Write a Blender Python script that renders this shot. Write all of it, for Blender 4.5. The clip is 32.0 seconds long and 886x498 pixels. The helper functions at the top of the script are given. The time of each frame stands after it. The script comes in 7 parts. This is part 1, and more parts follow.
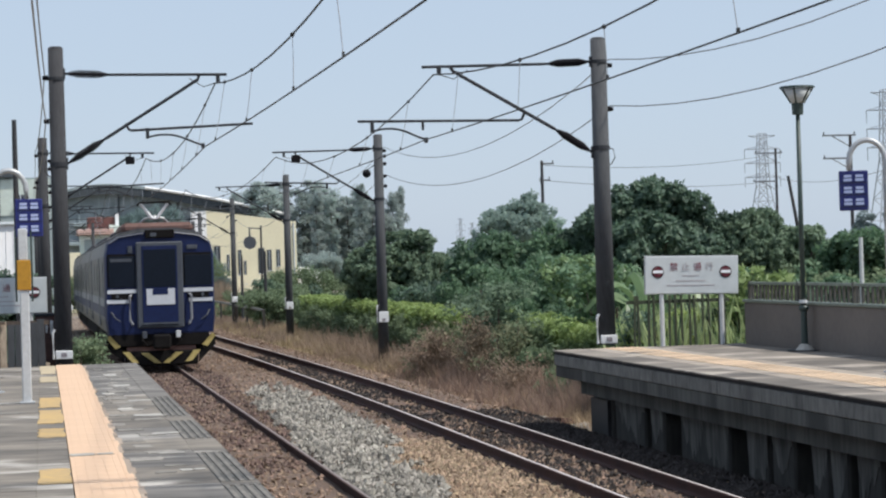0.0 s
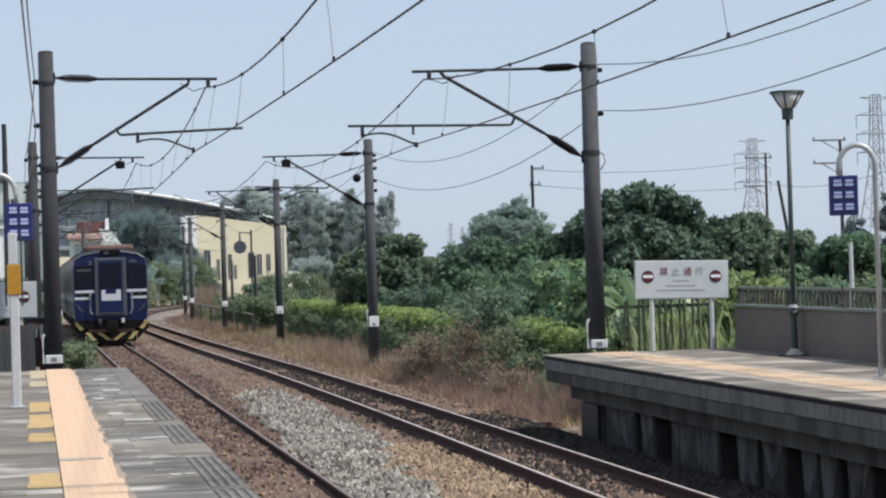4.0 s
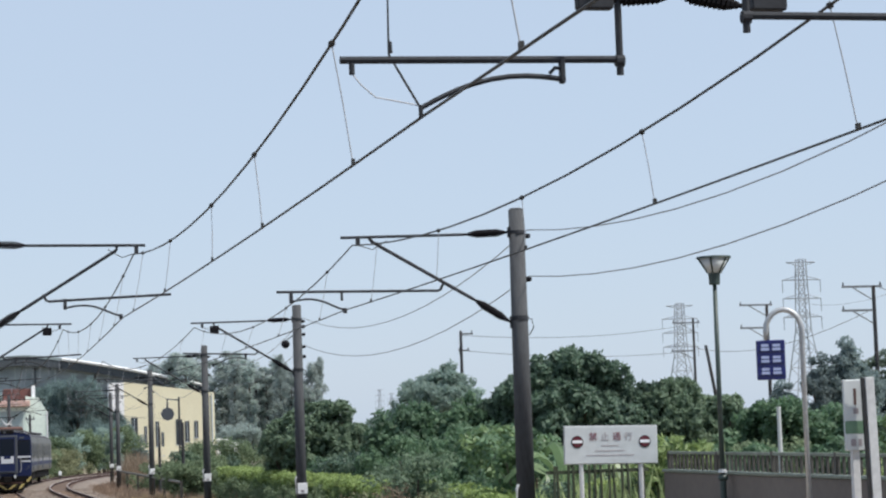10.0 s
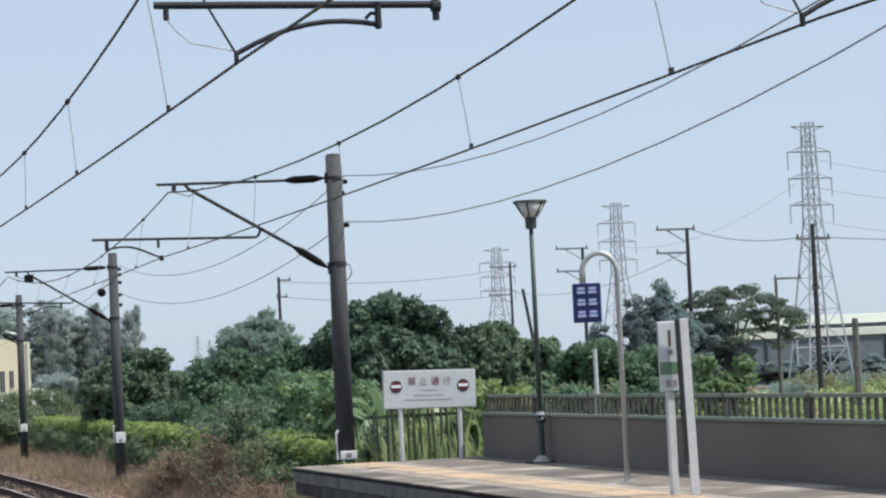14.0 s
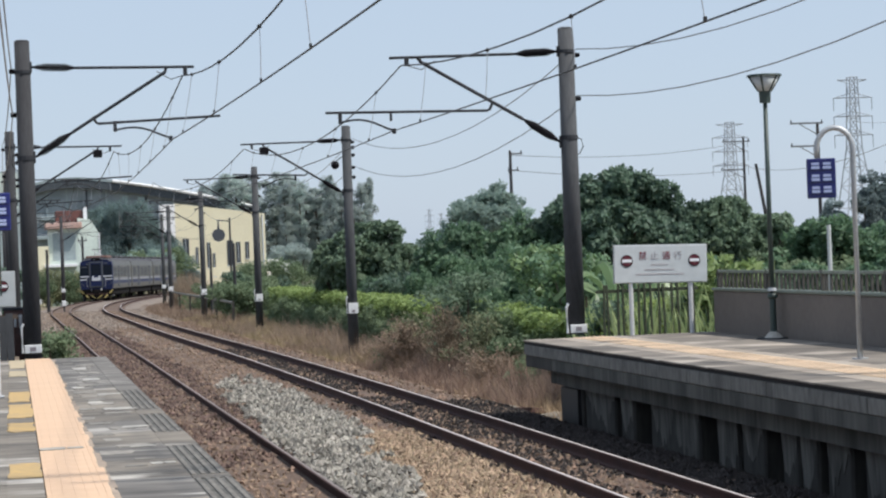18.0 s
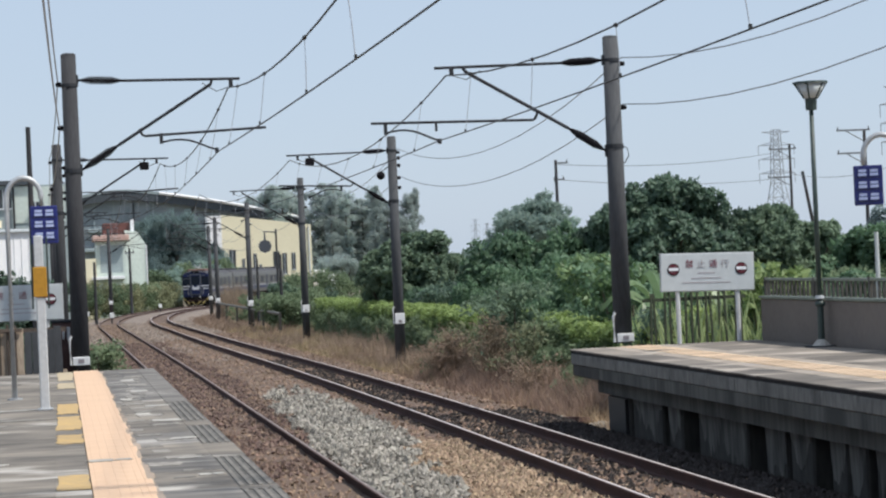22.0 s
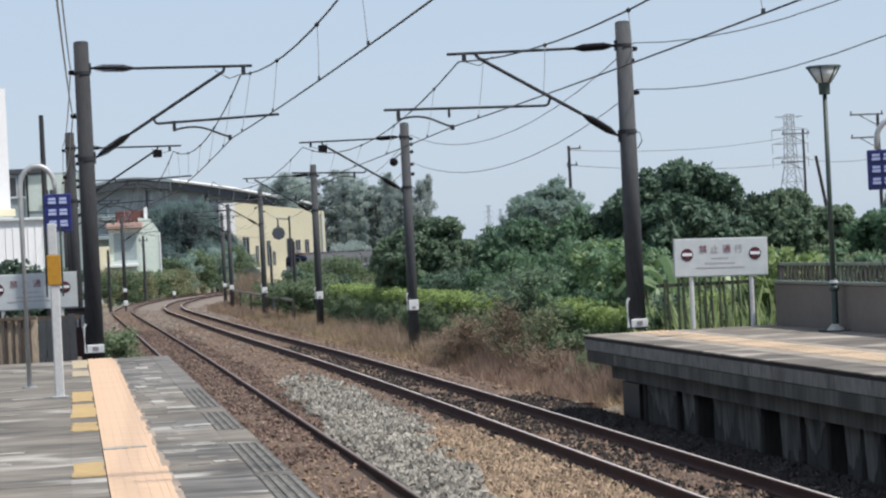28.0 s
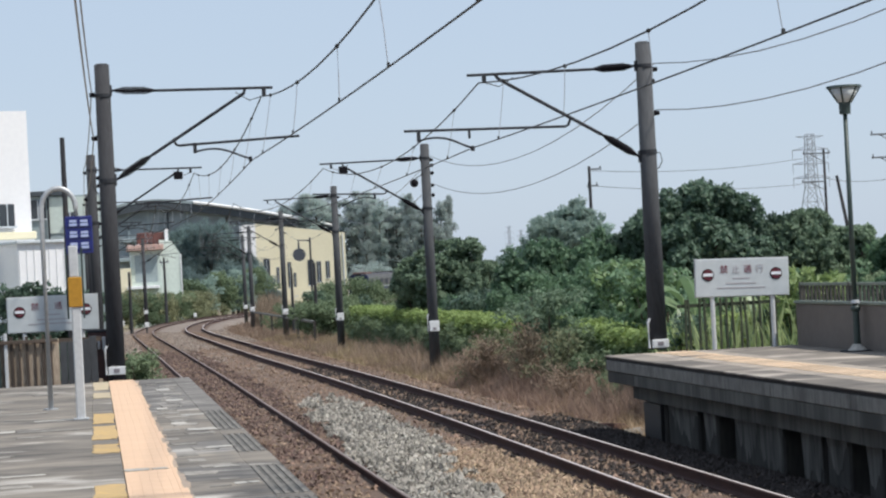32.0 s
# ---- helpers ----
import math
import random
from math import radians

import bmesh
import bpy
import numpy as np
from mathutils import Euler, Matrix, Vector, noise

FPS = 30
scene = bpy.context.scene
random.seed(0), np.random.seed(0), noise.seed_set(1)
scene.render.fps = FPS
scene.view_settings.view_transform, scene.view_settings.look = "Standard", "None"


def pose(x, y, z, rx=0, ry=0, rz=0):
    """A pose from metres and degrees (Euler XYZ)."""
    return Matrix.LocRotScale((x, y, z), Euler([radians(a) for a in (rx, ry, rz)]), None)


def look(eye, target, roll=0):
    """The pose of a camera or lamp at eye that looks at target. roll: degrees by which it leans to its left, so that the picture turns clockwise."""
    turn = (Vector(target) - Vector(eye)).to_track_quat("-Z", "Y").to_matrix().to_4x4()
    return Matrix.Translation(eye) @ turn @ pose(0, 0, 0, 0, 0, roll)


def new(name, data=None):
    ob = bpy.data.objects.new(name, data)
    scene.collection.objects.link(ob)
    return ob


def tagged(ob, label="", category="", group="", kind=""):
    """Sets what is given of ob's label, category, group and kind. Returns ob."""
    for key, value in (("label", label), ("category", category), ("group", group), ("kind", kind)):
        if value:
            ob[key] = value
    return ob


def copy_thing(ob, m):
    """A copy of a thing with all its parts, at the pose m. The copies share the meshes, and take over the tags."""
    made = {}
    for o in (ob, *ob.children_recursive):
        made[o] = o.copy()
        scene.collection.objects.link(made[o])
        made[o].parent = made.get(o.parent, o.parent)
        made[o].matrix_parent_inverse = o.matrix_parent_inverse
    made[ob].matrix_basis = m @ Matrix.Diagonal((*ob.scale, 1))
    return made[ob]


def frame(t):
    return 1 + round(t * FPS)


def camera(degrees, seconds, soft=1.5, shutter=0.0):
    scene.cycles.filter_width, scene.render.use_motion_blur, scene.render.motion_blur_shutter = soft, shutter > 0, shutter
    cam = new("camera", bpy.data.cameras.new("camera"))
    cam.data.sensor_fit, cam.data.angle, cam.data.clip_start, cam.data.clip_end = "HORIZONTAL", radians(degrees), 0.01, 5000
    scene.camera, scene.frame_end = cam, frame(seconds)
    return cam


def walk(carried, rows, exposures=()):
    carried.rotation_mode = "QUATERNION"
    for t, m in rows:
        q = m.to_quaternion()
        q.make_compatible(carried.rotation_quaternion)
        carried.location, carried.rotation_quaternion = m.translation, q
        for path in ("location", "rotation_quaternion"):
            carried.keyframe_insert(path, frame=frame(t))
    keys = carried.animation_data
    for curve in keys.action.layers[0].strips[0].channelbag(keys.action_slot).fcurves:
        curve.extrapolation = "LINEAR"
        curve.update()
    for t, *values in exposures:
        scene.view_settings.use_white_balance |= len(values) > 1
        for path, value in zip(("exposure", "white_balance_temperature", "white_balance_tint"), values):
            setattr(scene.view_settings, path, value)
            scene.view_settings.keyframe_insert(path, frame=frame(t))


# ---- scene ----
EYE = 2.68
cam = camera(22.18, 32.0, soft=2.2)
walk(cam, [
    (0.0, pose(0, 0, EYE, 90.264, 1.696, -10.075)),
    (0.5, pose(0, 0, EYE, 90.310, 1.627, -10.016)),
    (1.0, pose(0, 0, EYE, 90.415, 1.578, -10.010)),
    (1.5, pose(0, 0, EYE, 90.347, 1.431, -10.495)),
    (2.0, pose(0, 0, EYE, 90.209, 1.532, -10.754)),
    (2.5, pose(0, 0, EYE, 90.286, 1.666, -10.485)),
    (4.5, pose(0, 0, EYE, 90.381, 1.613, -10.229)),
    (5.0, pose(0, 0, EYE, 90.346, 1.490, -10.007)),
    (5.5, pose(0, 0, EYE, 90.375, 1.497, -9.836)),
    (6.0, pose(0, 0, EYE, 90.356, 1.495, -9.707)),
    (6.5, pose(0, 0, EYE, 90.409, 1.725, -10.093)),
    (7.0, pose(0, 0, EYE, 90.553, 1.853, -10.161)),
    (7.5, pose(0, 0, EYE, 91.120, 1.782, -10.210)),
    (8.0, pose(0, 0, EYE, 92.061, 1.710, -10.702)),
    (8.5, pose(0, 0, EYE, 93.010, 1.688, -11.160)),
    (9.0, pose(0, 0, EYE, 93.756, 1.776, -11.405)),
    (9.5, pose(0, 0, EYE, 94.273, 1.873, -11.775)),
    (10.0, pose(0, 0, EYE, 94.516, 1.917, -12.119)),
    (10.5, pose(0, 0, EYE, 94.370, 2.102, -12.232)),
    (11.0, pose(0, 0, EYE, 94.425, 2.180, -12.470)),
    (11.5, pose(0, 0, EYE, 94.538, 2.224, -12.946)),
    (12.0, pose(0, 0, EYE, 94.498, 2.300, -13.369)),
    (12.5, pose(0, 0, EYE, 94.226, 2.488, -13.702)),
    (13.0, pose(0, 0, EYE, 93.877, 2.680, -14.285)),
    (13.5, pose(0, 0, EYE, 93.586, 2.887, -15.490)),
    (14.0, pose(0, 0, EYE, 92.954, 2.703, -16.703)),
    (14.5, pose(0, 0, EYE, 91.080, 2.559, -16.494)),
    (15.0, pose(0, 0, EYE, 89.833, 2.481, -14.448)),
    (15.5, pose(0, 0, EYE, 89.873, 2.427, -12.562)),
    (17.5, pose(0, 0, EYE, 89.995, 2.155, -11.119)),
    (18.0, pose(0, 0, EYE, 90.003, 2.162, -10.858)),
    (18.5, pose(0, 0, EYE, 89.897, 2.318, -10.146)),
    (19.0, pose(0, 0, EYE, 89.880, 2.514, -9.868)),
    (19.5, pose(0, 0, EYE, 90.066, 2.553, -9.535)),
    (20.0, pose(0, 0, EYE, 90.162, 2.677, -9.100)),
    (20.5, pose(0, 0, EYE, 90.229, 2.589, -9.011)),
    (21.0, pose(0, 0, EYE, 90.280, 2.525, -9.163)),
    (21.5, pose(0, 0, EYE, 90.261, 2.614, -9.403)),
    (22.0, pose(0, 0, EYE, 90.301, 2.543, -9.686)),
    (22.5, pose(0, 0, EYE, 90.275, 2.543, -9.784)),
    (23.0, pose(0, 0, EYE, 90.294, 2.537, -10.033)),
    (23.5, pose(0, 0, EYE, 90.209, 2.572, -10.272)),
    (24.0, pose(0, 0, EYE, 90.060, 2.693, -10.293)),
    (24.5, pose(0, 0, EYE, 89.912, 2.800, -10.304)),
    (26.5, pose(0, 0, EYE, 90.645, 2.844, -9.632)),
    (27.0, pose(0, 0, EYE, 90.121, 2.770, -9.380)),
    (27.5, pose(0, 0, EYE, 89.818, 2.735, -9.397)),
    (28.0, pose(0, 0, EYE, 89.968, 2.793, -9.345)),
    (28.5, pose(0, 0, EYE, 90.137, 2.809, -9.254)),
    (29.0, pose(0, 0, EYE, 90.249, 2.709, -9.231)),
    (29.5, pose(0, 0, EYE, 90.337, 2.658, -9.321)),
    (30.0, pose(0, 0, EYE, 90.432, 2.674, -9.326)),
    (30.5, pose(0, 0, EYE, 90.454, 2.721, -9.235)),
    (31.0, pose(0, 0, EYE, 90.408, 2.855, -9.215)),
    (31.5, pose(0, 0, EYE, 90.501, 2.943, -9.039)),
    (32.0, pose(0, 0, EYE, 90.527, 2.955, -8.822)),
], [(0, 0.02), (7.0, 0.02), (9.5, 0.10), (14.0, 0.10), (15.2, 0.03), (32.0, 0.03)])

# ---- light ----
world = bpy.data.worlds.new("world")
scene.world = world
world.use_nodes = True
wn = world.node_tree
sky = wn.nodes.new("ShaderNodeTexSky")
sky.sky_type = "NISHITA"
sky.sun_disc = False
SUN_EL, SUN_AZ = 57.0, 122.0     # height over the horizon; turn from +y towards +x
sky.sun_elevation = radians(SUN_EL)
sky.sun_rotation = radians(SUN_AZ)
sky.air_density = 1.0
sky.dust_density = 0.7
sky.ozone_density = 1.4
clear = wn.nodes["Background"]
wn.links.new(sky.outputs[0], clear.inputs[0])
clear.inputs[1].default_value = 0.13
haze = wn.nodes.new("ShaderNodeBackground")     # even summer haze over the clear sky
haze.inputs[0].default_value = (0.459, 0.552, 0.69, 1)
haze.inputs[1].default_value = 1.14
veil = wn.nodes.new("ShaderNodeMixShader")
veil.inputs[0].default_value = 0.80
wn.links.new(clear.outputs[0], veil.inputs[1])
wn.links.new(haze.outputs[0], veil.inputs[2])
wn.links.new(veil.outputs[0], wn.nodes["World Output"].inputs[0])
sun = new("sun", bpy.data.lights.new("sun", "SUN"))
sun.data.energy = 4.3
sun.data.angle = radians(2.0)
sun.data.color = (1.0, 0.95, 0.87)
sdir = Vector((math.sin(radians(SUN_AZ)) * math.cos(radians(SUN_EL)), math.cos(radians(SUN_AZ)) * math.cos(radians(SUN_EL)), math.sin(radians(SUN_EL))))
sun.matrix_world = look(sdir * 100, (0, 0, 0))
scene.view_settings.exposure = 0.0


# ---- materials ----
def mat(name, col, col2=None, rough=0.7, metal=0.0, big=0.8, fine=18.0, mixf=0.6, bump=0.25, dist=0.01, vary=0.0, stretch=(1, 1, 1), island=0.0, trans=0.0, third=None, third_scale=0.25, third_lo=0.55):
    """Two-scale noise between two colours, fine bump, optional random tint per object or per island."""
    m = bpy.data.materials.new(name)
    m.use_nodes = True
    nt = m.node_tree
    bs = nt.nodes["Principled BSDF"]
    bs.inputs["Roughness"].default_value = rough
    bs.inputs["Metallic"].default_value = metal
    if trans:
        bs.inputs["Transmission Weight"].default_value = 0.0
        bs.inputs["Subsurface Weight"].default_value = trans
        bs.inputs["Subsurface Radius"].default_value = (0.05, 0.08, 0.02)
    col2 = col2 or tuple(c * 0.65 for c in col)
    tc = nt.nodes.new("ShaderNodeTexCoord")
    mp = nt.nodes.new("ShaderNodeMapping")
    mp.inputs["Scale"].default_value = stretch
    nt.links.new(tc.outputs["Object"], mp.inputs[0])
    n1 = nt.nodes.new("ShaderNodeTexNoise")
    n1.inputs["Scale"].default_value = big
    n1.inputs["Detail"].default_value = 5
    n2 = nt.nodes.new("ShaderNodeTexNoise")
    n2.inputs["Scale"].default_value = fine
    n2.inputs["Detail"].default_value = 4
    nt.links.new(mp.outputs[0], n1.inputs[0])
    nt.links.new(mp.outputs[0], n2.inputs[0])
    add = nt.nodes.new("ShaderNodeMath")
    add.operation = "MULTIPLY_ADD"
    nt.links.new(n2.outputs[0], add.inputs[0])
    add.inputs[1].default_value = mixf
    sc = nt.nodes.new("ShaderNodeMath")
    sc.operation = "MULTIPLY"
    nt.links.new(n1.outputs[0], sc.inputs[0])
    sc.inputs[1].default_value = 1.0 - mixf
    nt.links.new(sc.outputs[0], add.inputs[2])
    rp = nt.nodes.new("ShaderNodeValToRGB")
    rp.color_ramp.elements[0].position = 0.33
    rp.color_ramp.elements[1].position = 0.67
    rp.color_ramp.elements[0].color = (*col2, 1)
    rp.color_ramp.elements[1].color = (*col, 1)
    nt.links.new(add.outputs[0], rp.inputs[0])
    out = rp.outputs[0]
    if third:
        n3 = nt.nodes.new("ShaderNodeTexNoise")
        n3.inputs["Scale"].default_value = third_scale
        n3.inputs["Detail"].default_value = 6
        nt.links.new(mp.outputs[0], n3.inputs[0])
        r3 = nt.nodes.new("ShaderNodeValToRGB")
        r3.color_ramp.elements[0].position = third_lo
        r3.color_ramp.elements[1].position = third_lo + 0.12
        nt.links.new(n3.outputs[0], r3.inputs[0])
        mx = nt.nodes.new("ShaderNodeMix")
        mx.data_type = "RGBA"
        nt.links.new(r3.outputs[0], mx.inputs[0])
        nt.links.new(out, mx.inputs[6])
        mx.inputs[7].default_value = (*third, 1)
        out = mx.outputs[2]
    if vary or island:
        hs = nt.nodes.new("ShaderNodeHueSaturation")
        src = nt.nodes.new("ShaderNodeObjectInfo").outputs["Random"] if vary else nt.nodes.new("ShaderNodeNewGeometry").outputs["Random Per Island"]
        mr = nt.nodes.new("ShaderNodeMapRange")
        amt = vary or island
        mr.inputs[3].default_value = 1 - amt
        mr.inputs[4].default_value = 1 + amt
        nt.links.new(src, mr.inputs[0])
        nt.links.new(mr.outputs[0], hs.inputs["Value"])
        nt.links.new(out, hs.inputs["Color"])
        if island:
            mr2 = nt.nodes.new("ShaderNodeMapRange")
            mr2.inputs[3].default_value = 0.488
            mr2.inputs[4].default_value = 0.512
            wn_ = nt.nodes.new("ShaderNodeTexWhiteNoise")
            wn_.noise_dimensions = "1D"
            nt.links.new(src, wn_.inputs["W"])
            nt.links.new(wn_.outputs[0], mr2.inputs[0])
            nt.links.new(mr2.outputs[0], hs.inputs["Hue"])
        out = hs.outputs[0]
    nt.links.new(out, bs.inputs["Base Color"])
    if bump:
        bp = nt.nodes.new("ShaderNodeBump")
        bp.inputs["Strength"].default_value = bump
        bp.inputs["Distance"].default_value = dist
        nt.links.new(n2.outputs[0], bp.inputs["Height"])
        nt.links.new(bp.outputs[0], bs.inputs["Normal"])
    return m


def leaf_mat(name, col, col2, gloss=0.58, thin=0.4):
    """A leaf: diffuse and translucent, tinted leaf by leaf."""
    m = bpy.data.materials.new(name)
    m.use_nodes = True
    nt = m.node_tree
    bs = nt.nodes["Principled BSDF"]
    bs.inputs["Roughness"].default_value = gloss
    geo = nt.nodes.new("ShaderNodeNewGeometry")
    rp = nt.nodes.new("ShaderNodeValToRGB")
    rp.color_ramp.elements[0].color = (*col2, 1)
    rp.color_ramp.elements[1].color = (*col, 1)
    tc = nt.nodes.new("ShaderNodeTexCoord")
    n1 = nt.nodes.new("ShaderNodeTexNoise")
    n1.inputs["Scale"].default_value = 0.9
    nt.links.new(tc.outputs["Object"], n1.inputs[0])
    ad = nt.nodes.new("ShaderNodeMath")
    ad.operation = "MULTIPLY_ADD"
    nt.links.new(geo.outputs["Random Per Island"], ad.inputs[0])
    ad.inputs[1].default_value = 0.5
    sb = nt.nodes.new("ShaderNodeMath")
    sb.operation = "MULTIPLY"
    nt.links.new(n1.outputs[0], sb.inputs[0])
    sb.inputs[1].default_value = 0.5
    nt.links.new(sb.outputs[0], ad.inputs[2])
    nt.links.new(ad.outputs[0], rp.inputs[0])
    hs = nt.nodes.new("ShaderNodeHueSaturation")
    who = nt.nodes.new("ShaderNodeObjectInfo")
    for sock, lo, hi in (("Value", 0.80, 1.22), ("Hue", 0.512, 0.486)):
        mr = nt.nodes.new("ShaderNodeMapRange")
        mr.inputs[3].default_value, mr.inputs[4].default_value = lo, hi
        nt.links.new(who.outputs["Random"], mr.inputs[0])
        nt.links.new(mr.outputs[0], hs.inputs[sock])
    nt.links.new(rp.outputs[0], hs.inputs["Color"])
    nt.links.new(hs.outputs[0], bs.inputs["Base Color"])
    tr = nt.nodes.new("ShaderNodeBsdfTranslucent")
    nt.links.new(hs.outputs[0], tr.inputs[0])
    mx = nt.nodes.new("ShaderNodeMixShader")
    mx.inputs[0].default_value = thin
    nt.links.new(bs.outputs[0], mx.inputs[1])
    nt.links.new(tr.outputs[0], mx.inputs[2])
    nt.links.new(mx.outputs[0], nt.nodes["Material Output"].inputs[0])
    return m


GROUND = mat("soil_and_grass", (0.30, 0.235, 0.165), (0.15, 0.115, 0.08), 0.95, big=0.35, fine=9, bump=0.6, dist=0.05, third=(0.07, 0.10, 0.035), third_scale=0.06, third_lo=0.5)
BALLAST_P = mat("paler_ballast_shoulder", (0.27, 0.222, 0.186), (0.13, 0.103, 0.086), 0.95, big=0.9, fine=14, mixf=0.6, bump=0.8, dist=0.04)
BALLAST = mat("brown_ballast_bed", (0.185, 0.128, 0.095), (0.070, 0.046, 0.036), 0.95, big=1.3, fine=26, mixf=0.7, bump=0.9, dist=0.04)
STONE_B = mat("brown_stone", (0.31, 0.220, 0.158), (0.15, 0.100, 0.074), 0.9, big=0.7, fine=40, mixf=0.4, bump=0.3, island=0.38)
STONE_T = mat("tan_stone", (0.42, 0.315, 0.215), (0.22, 0.155, 0.105), 0.9, big=1, fine=40, bump=0.3, island=0.4)
STONE_D = mat("stained_shade_dark_stone", (0.054, 0.043, 0.039), (0.020, 0.016, 0.015), 0.9, big=2, fine=40, bump=0.3, island=0.4)
STONE_M = mat("maroon_stained_stone", (0.185, 0.125, 0.102), (0.082, 0.055, 0.047), 0.9, big=1, fine=40, bump=0.3, island=0.4)
STONE_P = mat("pale_dusty_stone", (0.315, 0.262, 0.222), (0.165, 0.134, 0.112), 0.9, big=1, fine=40, bump=0.3, island=0.35)
STONE_G = mat("grey_stone", (0.37, 0.345, 0.300), (0.150, 0.138, 0.120), 0.9, big=0.9, fine=40, mixf=0.4, bump=0.3, island=0.55)
RUST = mat("rusty_rail", (0.072, 0.030, 0.024), (0.030, 0.014, 0.012), 0.97, big=2, fine=30, bump=0.3)
# worn running strip, its shine put into a pale base colour
STEEL = mat("worn_rail_top_with_shine", (0.66, 0.60, 0.57), (0.44, 0.38, 0.36), 0.45, 0.1, big=3, fine=40, bump=0.1)
STEEL_D = mat("dull_rail_top", (0.26, 0.215, 0.195), (0.15, 0.115, 0.10), 0.6, 0.1, big=3, fine=40, bump=0.1)
SLEEPER = mat("dusty_sleeper", (0.23, 0.18, 0.14), (0.13, 0.10, 0.08), 0.95, big=2, fine=25, bump=0.4, vary=0.15)
PLATF = mat("worn_platform_concrete", (0.275, 0.240, 0.198), (0.062, 0.056, 0.050), 0.9, big=0.9, fine=3.2, mixf=0.45, bump=0.35, dist=0.006, vary=0.10, stretch=(0.55, 1.25, 1), third=(0.43, 0.40, 0.36), third_scale=1.5, third_lo=0.585)
DECKD = mat("grey_brown_deck_concrete", (0.245, 0.212, 0.178), (0.095, 0.084, 0.073), 0.9, big=0.7, fine=4, mixf=0.45, bump=0.35, dist=0.006, vary=0.1, stretch=(0.6, 0.9, 1), third=(0.40, 0.350, 0.300), third_scale=1.1, third_lo=0.55)
DECKW = mat("pale_deck_concrete", (0.46, 0.395, 0.325), (0.20, 0.168, 0.138), 0.9, big=0.9, fine=6, mixf=0.42, bump=0.35, dist=0.006, vary=0.12, stretch=(0.5, 1.0, 1), third=(0.30, 0.265, 0.235), third_scale=0.9, third_lo=0.54)
DARKS = mat("darker_streaked_slab", (0.20, 0.184, 0.166), (0.058, 0.053, 0.048), 0.85, big=0.9, fine=3.2, mixf=0.45, bump=0.35, dist=0.006, vary=0.14, stretch=(0.4, 1.6, 1), third=(0.42, 0.395, 0.36), third_scale=1.7, third_lo=0.575)
JOINT = mat("black_joint_strip", (0.012, 0.011, 0.012), (0.007, 0.006, 0.007), 0.9, bump=0.1)
ORANGE = mat("peach_tactile_tile", (0.66, 0.458, 0.310), (0.61, 0.415, 0.275), 0.8, big=1.2, fine=12, bump=0.08, vary=0.02)
ORANGE_P = mat("faded_tactile_tile", (0.74, 0.58, 0.42), (0.54, 0.39, 0.26), 0.8, big=0.8, fine=5, bump=0.15, vary=0.16, third=(0.43, 0.37, 0.32), third_scale=1.0, third_lo=0.545)
YELLOW = mat("ochre_painted_patch", (0.52, 0.345, 0.13), (0.36, 0.26, 0.14), 0.85, big=2.5, fine=14, bump=0.15, vary=0.05)
YELLOW_P = mat("faded_ochre_patch", (0.52, 0.41, 0.25), (0.36, 0.31, 0.23), 0.85, big=2.5, fine=14, bump=0.15, vary=0.05)
RIBG = mat("grey_rib", (0.235, 0.215, 0.19), (0.085, 0.078, 0.07), 0.9, big=1.6, fine=9, bump=0.2)
# stains, plus a darker tone for the shade below the far deck
CONC_D = mat("stained_shade_dark_concrete", (0.066, 0.062, 0.056), (0.016, 0.015, 0.014), 0.92, big=0.9, fine=9, mixf=0.45, bump=0.4, stretch=(1.5, 1.5, 0.35))
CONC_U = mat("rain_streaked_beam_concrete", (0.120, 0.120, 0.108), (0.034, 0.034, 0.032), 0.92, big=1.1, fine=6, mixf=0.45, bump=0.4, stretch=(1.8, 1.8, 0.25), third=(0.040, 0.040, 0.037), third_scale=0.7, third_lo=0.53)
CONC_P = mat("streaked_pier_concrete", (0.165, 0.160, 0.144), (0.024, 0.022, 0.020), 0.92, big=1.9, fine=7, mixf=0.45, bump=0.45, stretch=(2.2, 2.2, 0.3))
CONC_F = mat("fascia_concrete", (0.225, 0.22, 0.20), (0.095, 0.093, 0.086), 0.92, big=0.8, fine=11, bump=0.35, stretch=(1, 1, 0.4), vary=0.04, third=(0.075, 0.073, 0.068), third_scale=1.2, third_lo=0.58)
POLE = mat("weathered_mast_concrete", (0.082, 0.087, 0.094), (0.040, 0.042, 0.047), 0.9, big=1.2, fine=14, mixf=0.4, bump=0.35, stretch=(2, 2, 0.4), vary=0.12, third=(0.075, 0.055, 0.048), third_scale=0.8, third_lo=0.58)
POLE_D = mat("dark_mast_concrete", (0.053, 0.055, 0.061), (0.025, 0.025, 0.029), 0.9, big=1.2, fine=14, mixf=0.4, bump=0.35, stretch=(2, 2, 0.4), vary=0.1, third=(0.060, 0.040, 0.034), third_scale=0.8, third_lo=0.56)
POLE_G = mat("weathered_zinc_arm", (0.20, 0.215, 0.235), (0.12, 0.13, 0.145), 0.7, 0.1, big=2, fine=20, bump=0.05)
GALV = mat("tarnished_steel_tube", (0.034, 0.038, 0.046), (0.018, 0.020, 0.026), 0.8, 0.1, big=2, fine=20, bump=0.1)
WIRE = mat("dull_copper_wire", (0.05, 0.05, 0.05), (0.03, 0.03, 0.03), 0.6, 0.3, bump=0)
WIREM = mat("weathered_feeder_wire", (0.30, 0.315, 0.335), (0.21, 0.22, 0.235), 0.6, 0.2, bump=0)
WIREP = mat("pale_dropper_wire", (0.46, 0.48, 0.52), (0.34, 0.36, 0.39), 0.6, 0.1, bump=0)
